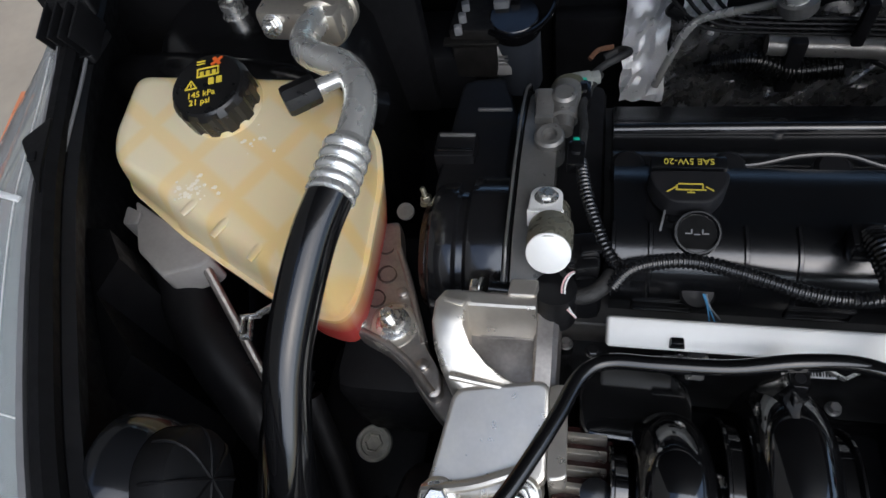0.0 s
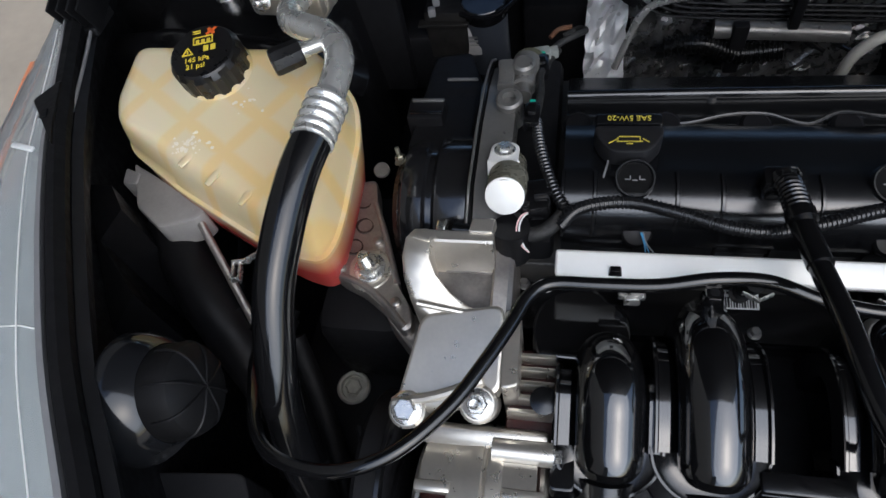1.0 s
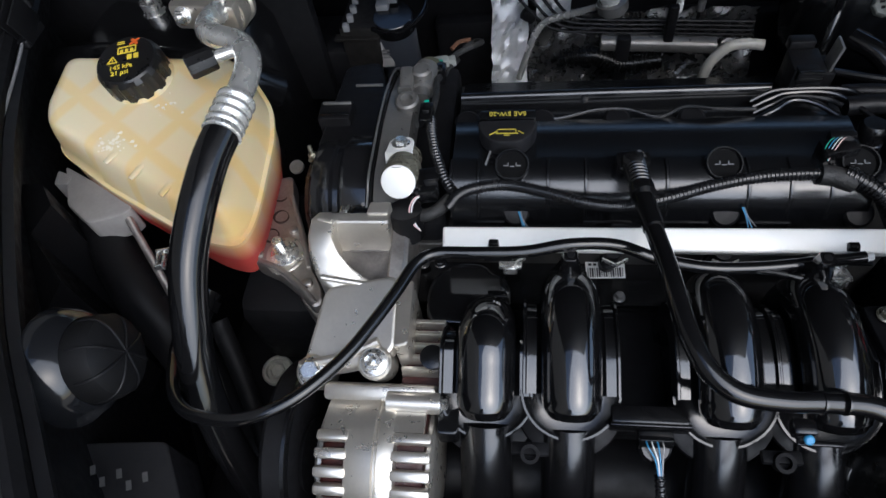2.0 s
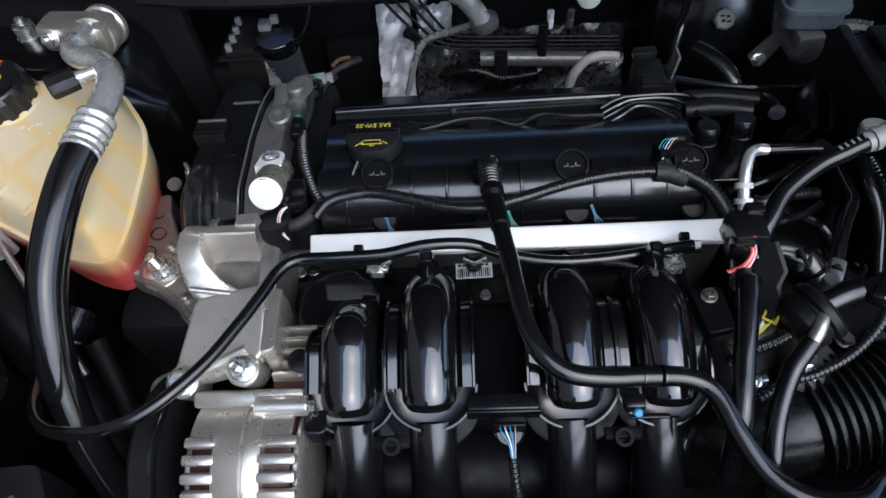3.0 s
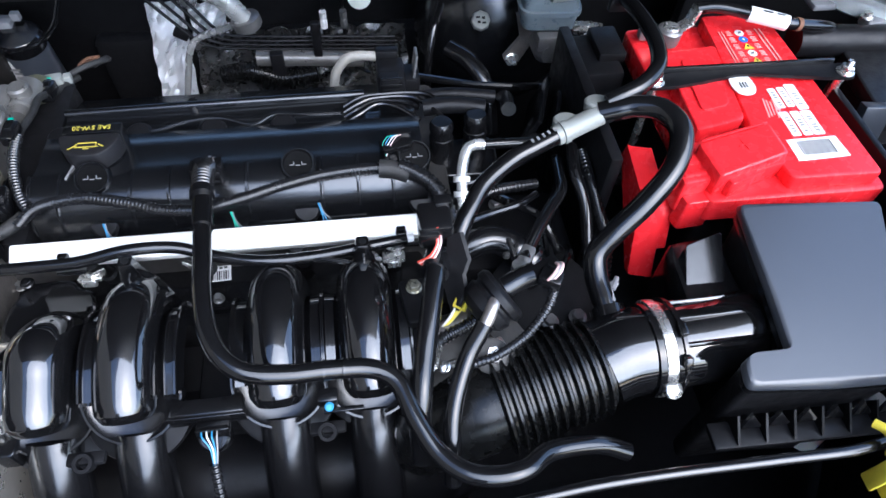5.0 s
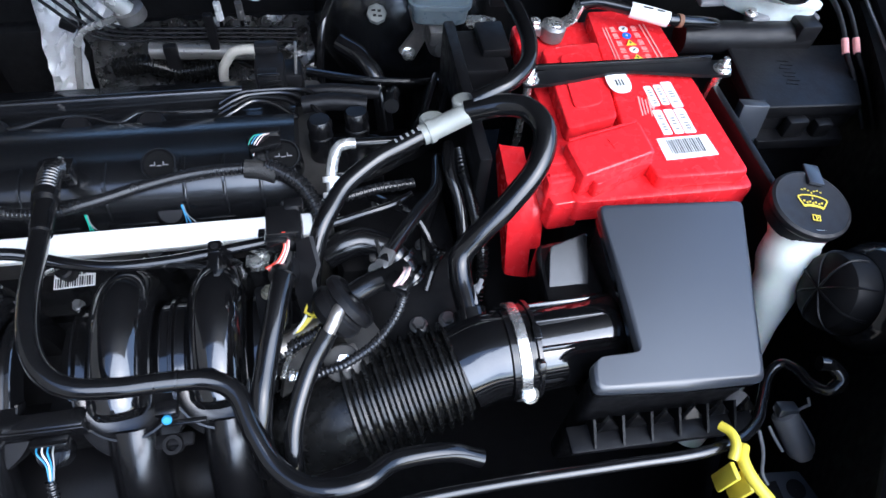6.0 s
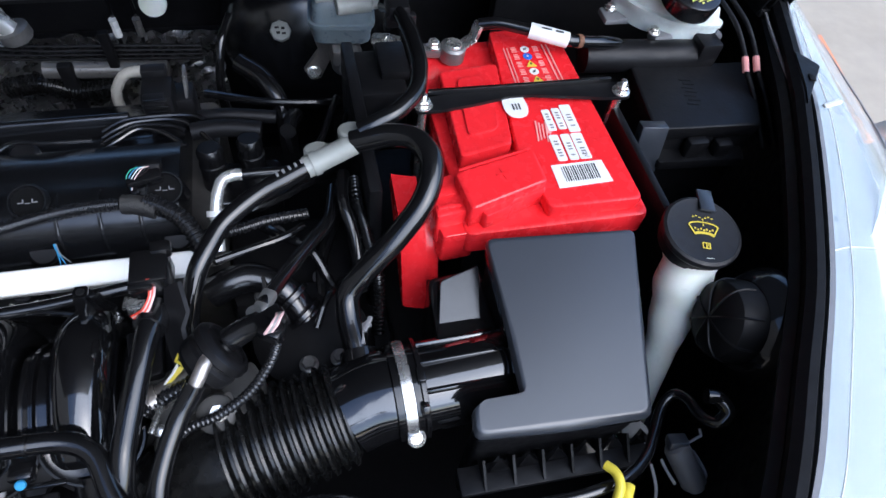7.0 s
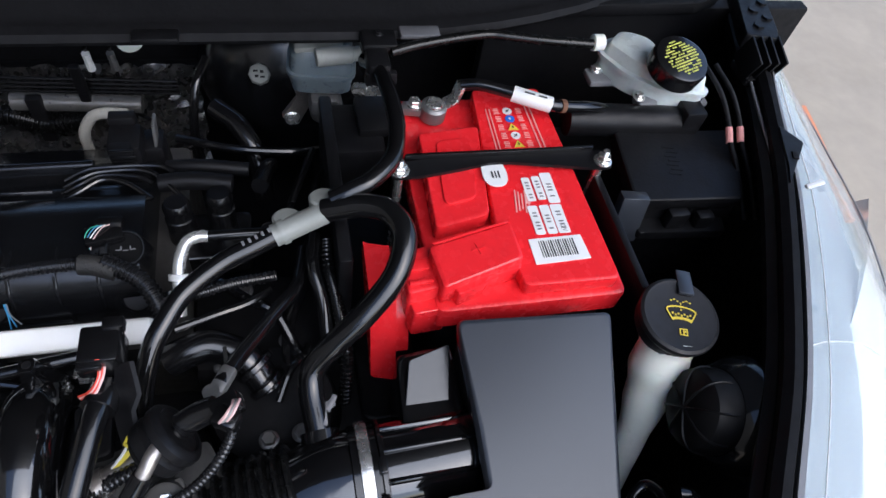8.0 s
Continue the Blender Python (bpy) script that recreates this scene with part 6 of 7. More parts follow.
part("moulded_mark", joined(*[box((-0.545 + 0.010 * k, -0.195 - 0.008 * (k % 2), 0.7385 - 0.003 * k), (0.004, 0.008, 0.001), 0.0, (0, 16, 25)) for k in range(5)]), GREYMETAL, lp)
sd = thing("subframe", "black pressed steel frame rail with a deep socket bolt", "frame", (-0.46, -0.05, 0.50))
part("rail", box((-0.475, -0.04, 0.560), (0.12, 0.20, 0.07), 0.015), MATTE, sd)
part("front_member", box((-0.46, -0.16, 0.54), (0.14, 0.10, 0.06), 0.015), MATTE, sd)
part("mount_block", box((-0.44, 0.02, 0.64), (0.10, 0.06, 0.09), 0.015), MATTE, sd)
sb = part("socket", lathe([(0.0175, 0), (0.0175, 0.006), (0.0155, 0.008), (0.0125, 0.008), (0.012, 0.003), (0.0005, 0.003)], (-0.469, -0.042, 0.594), (0, -0.1, 1), 28), SOCKET, sd, "worn grey socket ring")
part("hexagon", lathe([(0.0090, 0.003), (0.0090, 0.0075), (0.0085, 0.0080), (0.0070, 0.0050), (0.0005, 0.0045)], (-0.469, -0.042, 0.594), (0, -0.1, 1), 6), SOCKET, sb)
lh = thing("lower_hose", "black coolant hose behind the thick hose", "hose", (-0.43, -0.1, 0.65))
part("hose", tube([(-0.500, -0.035, 0.700), (-0.478, -0.075, 0.665), (-0.462, -0.110, 0.635), (-0.450, -0.140, 0.61), (-0.440, -0.170, 0.58), (-0.43, -0.20, 0.54)], 0.010, 16), SEAL, lh)
part("thin_hose", tube([(-0.432, -0.100, 0.665), (-0.420, -0.128, 0.66), (-0.408, -0.155, 0.65), (-0.402, -0.185, 0.63)], 0.004, 10), MATTE, lh)
pbelt = thing("drive_belt_guard", "black belt guard beside the alternator", "guard", (-0.39, -0.12, 0.62))
part("guard", lathe([(0.070, 0), (0.074, 0.004), (0.074, 0.020), (0.066, 0.024)], (-0.400, -0.150, 0.690), (1, 0, 0), 40), DEEP, pbelt)
part("rim", lathe([(0.0735, 0.0), (0.0755, 0.001), (0.0755, 0.004), (0.0735, 0.005)], (-0.382, -0.150, 0.690), (1, 0, 0), 40), SATIN, pbelt)

# ---- strut tower and brake unit on the left ----
st = thing("strut_tower", "black painted strut tower behind the coolant tank", "strut tower", (-0.60, 0.27, 0.6))
part("tower", joined(lathe([(0.125, 0), (0.110, 0.20), (0.098, 0.222), (0.088, 0.226), (0.060, 0.220), (0.030, 0.222)], (-0.600, 0.290, 0.600), (0, 0, 1), 44), tube([(-0.74, 0.250, 0.790), (-0.66, 0.222, 0.815), (-0.59, 0.212, 0.815), (-0.53, 0.222, 0.795), (-0.49, 0.245, 0.75)], 0.024, 20)), SATIN, st)
bolt(st, (-0.629, 0.305, 0.822), 0.010, 0.010, stud=0.014, mat=STEEL)
part("sleeve", lathe([(0.012, 0), (0.012, 0.022), (0.009, 0.024)], (-0.629, 0.305, 0.815), (0, 0, 1), 20), STEEL, st)
ab = thing("abs_unit", "black brake control unit with a grey label and steel pipe unions", "brake unit", (-0.42, 0.38, 0.65))
part("body", box((-0.455, 0.380, 0.690), (0.10, 0.08, 0.08), 0.006), MATTE, ab)
part("valve_block", joined(plate([(-0.428, 0.340), (-0.379, 0.337), (-0.385, 0.404), (-0.423, 0.413)], 0.70, 0.765, 0.004, 0.003), box((-0.405, 0.338, 0.752), (0.058, 0.012, 0.004), 0.001)), GRIMECAST, ab)
part("motor", joined(lathe([(0.0255, 0), (0.0255, 0.075), (0.0235, 0.080)], (-0.361, 0.368, 0.672), (0, -0.1, 1), 32), box((-0.372, 0.348, 0.722), (0.026, 0.012, 0.050), 0.004)), GREYBOX, ab, "grey motor housing")
part("motor_cap", lathe([(0.0265, 0), (0.0275, 0.002), (0.0275, 0.014), (0.0240, 0.018), (0.0005, 0.019)], (-0.361, 0.360, 0.750), (0, -0.1, 1), 32), SATIN, ab)
part("label", box((-0.3735, 0.3405, 0.7250), (0.016, 0.0015, 0.038), 0.0004, (-8, 0, 0)), FOOTWHITE, ab, "pale grey label")
part("label_bars", joined(*[box((-0.3735, 0.3392 - 0.0008 * k, 0.7140 + 0.006 * k), (0.010, 0.0012, 0.0020), 0.0, (-8, 0, 0)) for k in range(4)]), GREYMETAL, ab)
for x, y in ((-0.414, 0.391), (-0.413, 0.372), (-0.414, 0.354), (-0.416, 0.336)):
    part("union", box((x, y, 0.769), (0.008, 0.008, 0.010), 0.0015, (0, 0, 10)), GREYPLASTIC, ab)
part("connector", joined(box((-0.375, 0.375, 0.770), (0.016, 0.018, 0.014), 0.002), box((-0.362, 0.378, 0.778), (0.010, 0.008, 0.010), 0.001)), GREYPLASTIC, ab)
part("cable", tube([(-0.385, 0.340, 0.762), (-0.362, 0.329, 0.764), (-0.338, 0.340, 0.764), (-0.322, 0.366, 0.768), (-0.318, 0.400, 0.780)], 0.0032, 10), RUBBER, ab)

# ---- bulkhead: heat shield, pipes and lines ----
hs = thing("heat_shield", "crumpled silver heat shield foil on the bulkhead", "heat shield", (-0.15, 0.44, 0.6))


def crumpled(x0, x1, z0, z1, y, nx, nz, amp, seed, lean=0.35):
    random.seed(seed)
    bm = bmesh.new()
    g = [[bm.verts.new((x0 + (x1 - x0) * (i + random.uniform(-0.3, 0.3)) / nx, y + lean * (z1 - z0) * (j / nz - 0.5) + amp * random.uniform(-0.5, 0.5), z0 + (z1 - z0) * (j + random.uniform(-0.3, 0.3)) / nz)) for j in range(nz + 1)] for i in range(nx + 1)]
    for i in range(nx):
        for j in range(nz):
            bm.faces.new((g[i][j], g[i + 1][j], g[i + 1][j + 1]))
            bm.faces.new((g[i][j], g[i + 1][j + 1], g[i][j + 1]))
    bmesh.ops.solidify(bm, geom=bm.faces[:], thickness=0.0015)
    return bm


part("foil", crumpled(-0.246, -0.196, 0.60, 0.726, 0.440, 8, 15, 0.0065, 3.0, 0.6), FOIL, hs, smooth=0.5)
part("upper_foil", crumpled(-0.186, -0.138, 0.694, 0.732, 0.452, 8, 6, 0.0085, 8.0, 0.6), FOIL, hs, smooth=0.5)
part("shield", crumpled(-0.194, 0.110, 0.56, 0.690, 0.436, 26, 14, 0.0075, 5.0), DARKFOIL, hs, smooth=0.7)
part("bar", tube([(-0.10, 0.400, 0.685), (-0.03, 0.398, 0.682), (0.045, 0.396, 0.678)], 0.011, 16), CAMCAST, hs)
part("sleeve", corrugated([(-0.150, 0.400, 0.660), (-0.11, 0.395, 0.668), (-0.07, 0.392, 0.655), (-0.02, 0.392, 0.66)], 0.013, 0.005), BELLOWS, hs)
part("strap", box((-0.072, 0.390, 0.665), (0.018, 0.012, 0.07), 0.003), MATTE, hs)
part("stay", box((-0.016, 0.395, 0.71), (0.012, 0.010, 0.06), 0.002), MATTE, hs)
pp = thing("bulkhead_pipe", "bent aluminium pipe along the bulkhead", "pipe", (-0.17, 0.40, 0.65))
part("pipe", tube([(-0.208, 0.400, 0.628), (-0.196, 0.402, 0.668), (-0.184, 0.404, 0.702), (-0.168, 0.406, 0.718), (-0.135, 0.395, 0.735), (-0.105, 0.380, 0.755)], 0.0046, 14), PIPEMETAL, pp)
part("fat_pipe", tube([(-0.098, 0.362, 0.772), (-0.120, 0.358, 0.805), (-0.150, 0.352, 0.825), (-0.19, 0.345, 0.835)], 0.012, 16), PIPEMETAL, pp)
part("collar", lathe([(0.016, 0), (0.018, 0.003), (0.018, 0.014), (0.014, 0.016)], (-0.094, 0.364, 0.758), (-0.2, 0, 1), 20), GREYMETAL, pp)
bl = thing("brake_lines", "four thin black brake lines with white and grey unions", "brake lines", (-0.05, 0.41, 0.68))
for k in range(4):
    part("line", tube([(-0.235 + 0.016 * k, 0.428, 0.775), (-0.205 + 0.012 * k, 0.425, 0.735 + 0.004 * k), (-0.165 + 0.008 * k, 0.418, 0.697 + 0.006 * k), (-0.10, 0.414, 0.690 + 0.0065 * k), (0.0, 0.412, 0.686 + 0.0065 * k), (0.09, 0.410, 0.682 + 0.0065 * k)], 0.0022, 8), MATTE, bl)
for x, m in ((-0.005, PRINTWHITE), (0.022, GREYMETAL)):
    part("drop", tube([(x, 0.420, 0.80), (x, 0.420, 0.735), (x, 0.415, 0.69), (x + 0.008, 0.400, 0.668), (x + 0.03, 0.385, 0.662)], 0.0024, 8), SATIN, bl)
    part("union", lathe([(0.005, 0), (0.005, 0.012), (0.0038, 0.014), (0.0048, 0.016), (0.0048, 0.026)], (x, 0.418, 0.716), (0, -0.1, 1), 8), m, bl)
bolt(bl, (-0.185, 0.463, 0.739), 0.010, 0.005, (0, -1, 0.3), mat=STEEL)
part("saddle", box((-0.195, 0.425, 0.712), (0.02, 0.012, 0.014), 0.003, (0, 35, 0)), MATTE, bl)
gl = single("sight_glass", lathe([(0.014, 0), (0.016, 0.002), (0.016, 0.010), (0.012, 0.013), (0.0005, 0.014)], (0.045, 0.430, 0.752), (0, -0.8, 0.5), 24), MILKY, "milky green plastic sight glass on the bulkhead", "sight glass")
wh = thing("heater_hose", "white plastic pipe elbow behind the engine", "pipe", (0.03, 0.28, 0.73))
part("pipe", tube([(0.058, 0.282, 0.766), (0.040, 0.284, 0.767), (0.024, 0.285, 0.763), (0.013, 0.285, 0.750), (0.007, 0.285, 0.735), (0.004, 0.286, 0.70)], 0.0058, 14), BEIGE, wh)
bh = thing("rear_hoses", "black rubber hoses and struts behind the engine", "hose", (0.15, 0.30, 0.7))
part("hose", tube([(0.140, 0.330, 0.80), (0.128, 0.300, 0.785), (0.120, 0.280, 0.74), (0.122, 0.27, 0.69)], 0.005, 12), RUBBER, bh)
part("thick_hose", tube([(0.145, 0.285, 0.770), (0.168, 0.262, 0.765), (0.185, 0.235, 0.745), (0.190, 0.21, 0.70)], 0.011, 14), RUBBER, bh)
part("long_hose", tube([(0.105, 0.255, 0.755), (0.17, 0.232, 0.757), (0.23, 0.230, 0.752), (0.262, 0.24, 0.745)], 0.0045, 10), RUBBER, bh)
part("strut", tube([(0.190, 0.150, 0.790), (0.196, 0.185, 0.775), (0.200, 0.215, 0.75)], 0.008, 12), SATIN, bh)
part("bracket", joined(box((0.225, 0.165, 0.770), (0.006, 0.075, 0.045), 0.002, (0, 20, -20)), box((0.242, 0.150, 0.785), (0.006, 0.050, 0.016), 0.002, (0, 20, -20))), SATIN, bh)

# ---- brake servo and master cylinder ----
bs = thing("brake_servo", "black domed brake servo on the bulkhead", "brake servo", (0.23, 0.40, 0.70))
part("dome", lathe([(0.115, 0), (0.118, 0.02), (0.105, 0.055), (0.070, 0.085), (0.035, 0.095), (0.0005, 0.097)], (0.235, 0.430, 0.715), (0, -1, 0.12), 44), COVER, bs)
plg = part("plug", lathe([(0.0125, -0.006), (0.0125, 0.0), (0.0110, 0.0020), (0.0005, 0.0024)], (0.194, 0.3395, 0.769), (0, -0.64, 0.77), 8), PALEPLASTIC, bs, "small pale plug")
part("plug_marks", bars(face_pose((0.194, 0.3378, 0.7711), (1, 0, 0), (0, -0.64, 0.77)), [(-0.004, 0.003, 0.005, 0.0022), (0.003, 0.002, 0.004, 0.0030), (-0.003, -0.003, 0.004, 0.0030), (0.0035, -0.004, 0.005, 0.0022)], 0.0008), MATTE, plg)
mc = thing("master_cylinder", "brake master cylinder under a clouded grey reservoir", "brake cylinder", (0.27, 0.29, 0.72))
part("reservoir", loft([[(x, y, z) for x, y in inset(rounded([(0.226, 0.270), (0.292, 0.264), (0.298, 0.318), (0.231, 0.324)], 0.014), d)] for z, d in ((0.795, 0.008), (0.800, 0.002), (0.818, 0.0), (0.819, -0.003), (0.824, -0.003), (0.825, 0.0), (0.842, 0.002), (0.848, 0.008))]), LIQUIDGREY, mc)
part("outlet", joined(lathe([(0.0085, 0), (0.0095, 0.002), (0.0095, 0.036), (0.0075, 0.038), (0.0075, 0.046)], (0.254, 0.266, 0.848), (0.98, 0.14, 0.0), 20), box((0.258, 0.290, 0.849), (0.05, 0.03, 0.008), 0.003)), PALEPLASTIC, mc, "pale hose outlet")
part("body", joined(lathe([(0.017, 0), (0.019, 0.01), (0.019, 0.06), (0.012, 0.07)], (0.262, 0.330, 0.772), (0.05, -1, 0), 24), box((0.262, 0.285, 0.785), (0.03, 0.05, 0.02), 0.004)), GREYMETAL, mc)
part("bracket", loft([[(x, y, z) for x, z in ((0.216, 0.747), (0.222, 0.737), (0.234, 0.734), (0.254, 0.776), (0.257, 0.805), (0.226, 0.806), (0.234, 0.774))] for y in (0.292, 0.298)]), DULLCAST, mc)
bolt(mc, (0.2270, 0.291, 0.745), 0.0065, 0.005, (0, -1, 0.4))
part("port", joined(lathe([(0.008, 0), (0.008, 0.02), (0.005, 0.022)], (0.298, 0.285, 0.790), (0.6, -0.5, 0.3), 8), box((0.305, 0.275, 0.772), (0.008, 0.012, 0.03), 0.002, (15, 10, 0)), lathe([(0.007, 0), (0.007, 0.012)], (0.312, 0.272, 0.798), (0.7, -0.6, 0.2), 8)), STEEL, mc)

# ---- clutch and brake fluid reservoir on the right ----
rs = thing("fluid_reservoir", "white fluid reservoir with a black cap and faded yellow print", "reservoir", (0.59, 0.21, 0.82))
rsp = rounded([(0.548, 0.240), (0.572, 0.262), (0.598, 0.252), (0.615, 0.222), (0.648, 0.178), (0.640, 0.168), (0.596, 0.178), (0.566, 0.205)], 0.010)
part("body", loft([[(x, y, z) for x, y in inset(rsp, d)] for z, d in ((0.845, 0.008), (0.850, 0.0), (0.868, 0.0), (0.869, -0.003), (0.873, -0.003), (0.874, 0.002), (0.886, 0.006), (0.890, 0.014))]), CLOUDED, rs)
for p, q in (((0.645, 0.186, 0.850), (0.03, 0.02, 0.008)), ((0.556, 0.225, 0.850), (0.04, 0.024, 0.008)), ((0.588, 0.184, 0.851), (0.022, 0.018, 0.012))):
    part("foot", box(p, q, 0.003), GREYPLASTIC, rs)
for p in ((0.647, 0.184, 0.854), (0.547, 0.231, 0.855), (0.578, 0.184, 0.857)):
    bolt(rs, p, 0.0052, 0.004)
rc = part("cap", lathe([(0.0275, 0), (0.0290, 0.002), (0.0290, 0.016), (0.0275, 0.0195), (0.0255, 0.0202), (0.0005, 0.0205)], (0.604, 0.188, 0.888), (0.05, -0.25, 1), 36), SATIN, rs, "black screw cap with faded yellow print")
rcm = face_pose(Vector((0.604, 0.188, 0.888)) + Vector((0.05, -0.25, 1)).normalized() * 0.0206, (0.9, 0.35, 0), (0.05, -0.25, 1))
random.seed(4)
part("print", bars(rcm, [(-0.018 + 0.003 * i + 0.001 * (j % 2), -0.018 + 0.0031 * j, 0.0018 + 0.0011 * random.random(), 0.0016) for i in range(13) for j in range(13) if math.hypot(-0.018 + 0.003 * i, -0.018 + 0.0031 * j) < 0.0195 and random.random() < 0.86], 0.0003), PRINTLIME, rc)
part("feed_hose", tube([(0.322, 0.226, 0.885), (0.350, 0.235, 0.886), (0.395, 0.245, 0.887), (0.426, 0.2495, 0.887), (0.445, 0.2465, 0.887), (0.485, 0.239, 0.887), (0.534, 0.234, 0.886)], 0.0048, 14), BELLOWS, rs)
part("spout", lathe([(0.0068, 0), (0.0085, 0.001), (0.0085, 0.012), (0.0068, 0.013)], (0.534, 0.2365, 0.886), (1, 0.0, 0.0), 18), MILKY, rs)
cy = thing("vapour_canister", "black canister lying behind the battery", "canister", (0.56, 0.16, 0.83))
part("canister", tube([(0.500, 0.176, 0.838), (0.54, 0.173, 0.838), (0.60, 0.168, 0.838), (0.640, 0.165, 0.838)], 0.017, 22), MATTE, cy)
part("collar", box((0.632, 0.165, 0.842), (0.024, 0.030, 0.040), 0.003), MATTE, cy)
part("lower_bracket", box((0.640, 0.150, 0.826), (0.012, 0.014, 0.018), 0.002), GREYMETAL, cy)
fl2 = thing("wing_lines", "two black lines with pale sleeves along the inner wing", "cable", (0.66, 0.12, 0.84))
for k in range(2):
    x = 0.660 + 0.013 * k
    part("line", tube([(x - 0.010, 0.200, 0.885), (x, 0.170, 0.874), (x + 0.004, 0.145, 0.860), (x + 0.002, 0.122, 0.848), (x + 0.004, 0.095, 0.835), (x + 0.003, 0.05, 0.81)], 0.0026, 10), MATTE, fl2)
    part("sleeve", tube([(x + 0.003, 0.136, 0.856), (x + 0.001, 0.122, 0.848)], 0.0036, 10), PRINTPINK, fl2, "pale pink sleeve")

fb = thing("fuse_box", "black fuse box with a ribbed lid beside the battery", "fuse box", (0.60, 0.11, 0.72))
part("box", plate([(0.538, 0.066), (0.652, 0.060), (0.690, 0.150), (0.552, 0.156)], 0.70, 0.822, 0.006, 0.003), MATTE, fb)
part("lid", plate([(0.536, 0.064), (0.652, 0.058), (0.690, 0.152), (0.548, 0.158)], 0.820, 0.8365, 0.006, 0.003), MATTE, fb)
part("front_lip", plate([(0.546, 0.048), (0.640, 0.042), (0.645, 0.060), (0.546, 0.066)], 0.795, 0.806, 0.004, 0.002), MATTE, fb)
part("latch", joined(box((0.585, 0.056, 0.815), (0.022, 0.012, 0.022), 0.003), box((0.615, 0.054, 0.812), (0.018, 0.012, 0.02), 0.003)), MATTE, fb)
part("embossed_mark", bars(pose(0.598, 0.112, 0.8366, 0, 0, 80), [(0.006 * k, 0.003 * (k % 2), 0.002, 0.012) for k in range(-3, 4)], 0.0006), MATTE, fb)

# ---- bonnet stay ----
stay = thing("bonnet_stay", "black steel bonnet stay resting in a yellow clip", "bonnet stay", (0.30, -0.24, 0.78))
part("rod", tube([(-0.05, -0.270, 0.790), (0.06, -0.252, 0.797), (0.15, -0.242, 0.800), (0.22, -0.239, 0.800), (0.31, -0.239, 0.800), (0.365, -0.239, 0.800), (0.400, -0.233, 0.798), (0.424, -0.220, 0.791), (0.443, -0.200, 0.783), (0.457, -0.183, 0.780), (0.469, -0.176, 0.785), (0.475, -0.184, 0.792), (0.474, -0.200, 0.800), (0.478, -0.210, 0.808), (0.486, -0.209, 0.815), (0.484, -0.198, 0.820), (0.475, -0.193, 0.821)], 0.0042, 12), SATIN, stay)
part("end_sleeve", tube([(0.481, -0.211, 0.811), (0.487, -0.206, 0.817), (0.482, -0.1965, 0.8205), (0.473, -0.193, 0.821)], 0.0056, 12), RUBBER, stay)
ycl = thing("stay_clip", "bright yellow plastic clip holding the bonnet stay", "clip", (0.39, -0.24, 0.77))
part("clip", joined(tube([(0.384, -0.224, 0.808), (0.388, -0.231, 0.811), (0.388, -0.240, 0.811), (0.384, -0.248, 0.806)], 0.0036, 12), tube([(0.397, -0.240, 0.804), (0.392, -0.248, 0.805), (0.394, -0.262, 0.803), (0.404, -0.280, 0.798)], 0.0044, 12), box((0.3845, -0.255, 0.786), (0.004, 0.013, 0.034), 0.0015), box((0.3935, -0.262, 0.784), (0.006, 0.016, 0.034), 0.002)), YELLOW, ycl)
lt = thing("front_latch", "grey-black latch cylinder with a square cap above a pierced bracket", "latch", (0.46, -0.24, 0.72))
lax = Vector((0.36, -0.76, -0.55)).normalized()
part("cylinder", lathe([(0.0075, 0.0), (0.0098, 0.002), (0.0102, 0.004), (0.0104, 0.034), (0.0096, 0.0365), (0.0070, 0.0375), (0.0065, 0.0410), (0.0040, 0.0425), (0.0005, 0.0428)], (0.456, -0.213, 0.779), lax, 26), FOOTGREY, lt, "satin grey-black cylinder")
part("cap", box((0.4565, -0.2125, 0.783), (0.0155, 0.0105, 0.009), 0.0015, (-20, 0, -8)), GREYBOX, lt)
part("hook", joined(tube([(0.466, -0.214, 0.780), (0.474, -0.212, 0.781), (0.4785, -0.211, 0.781)], 0.0012, 8), tube([(0.4785, -0.2115, 0.781), (0.4785, -0.206, 0.784)], 0.0012, 8)), GREYPLASTIC, lt)
part("left_arm", tube([(0.444, -0.220, 0.772), (0.446, -0.227, 0.769), (0.452, -0.238, 0.762)], 0.0013, 8), GREYPLASTIC, lt)
part("right_arm", tube([(0.471, -0.219, 0.774), (0.474, -0.226, 0.771), (0.479, -0.236, 0.764), (0.476, -0.240, 0.760)], 0.0013, 8), GREYPLASTIC, lt)
part("bracket", plate([(0.438, -0.246), (0.474, -0.249), (0.486, -0.292), (0.440, -0.292)], 0.732, 0.738, 0.003, 0.001), GREYBOX, lt, "pressed dark bracket plate")
part("eyelet", lathe([(0.0078, 0.0), (0.0078, 0.0012), (0.0060, 0.0014), (0.0005, 0.0008)], (0.4645, -0.2625, 0.7372), (0, 0, 1), 22), DEEP, lt)
part("slot", box((0.4455, -0.262, 0.738), (0.011, 0.016, 0.0012), 0.0004), DEEP, lt)
part("stay_wire", tube([(0.4345, -0.222, 0.772), (0.4365, -0.236, 0.762), (0.437, -0.248, 0.748), (0.442, -0.256, 0.740)], 0.0014, 8), GREYPLASTIC, lt)
gr = thing("inner_wing_grommet", "pale round grommet at the foot of the washer neck", "grommet", (0.45, -0.19, 0.74))
part("ring", lathe([(0.007, 0), (0.012, 0), (0.012, 0.004), (0.007, 0.004)], (0.444, -0.190, 0.742), (0, -0.3, 1), 18), GREYMETAL, gr)

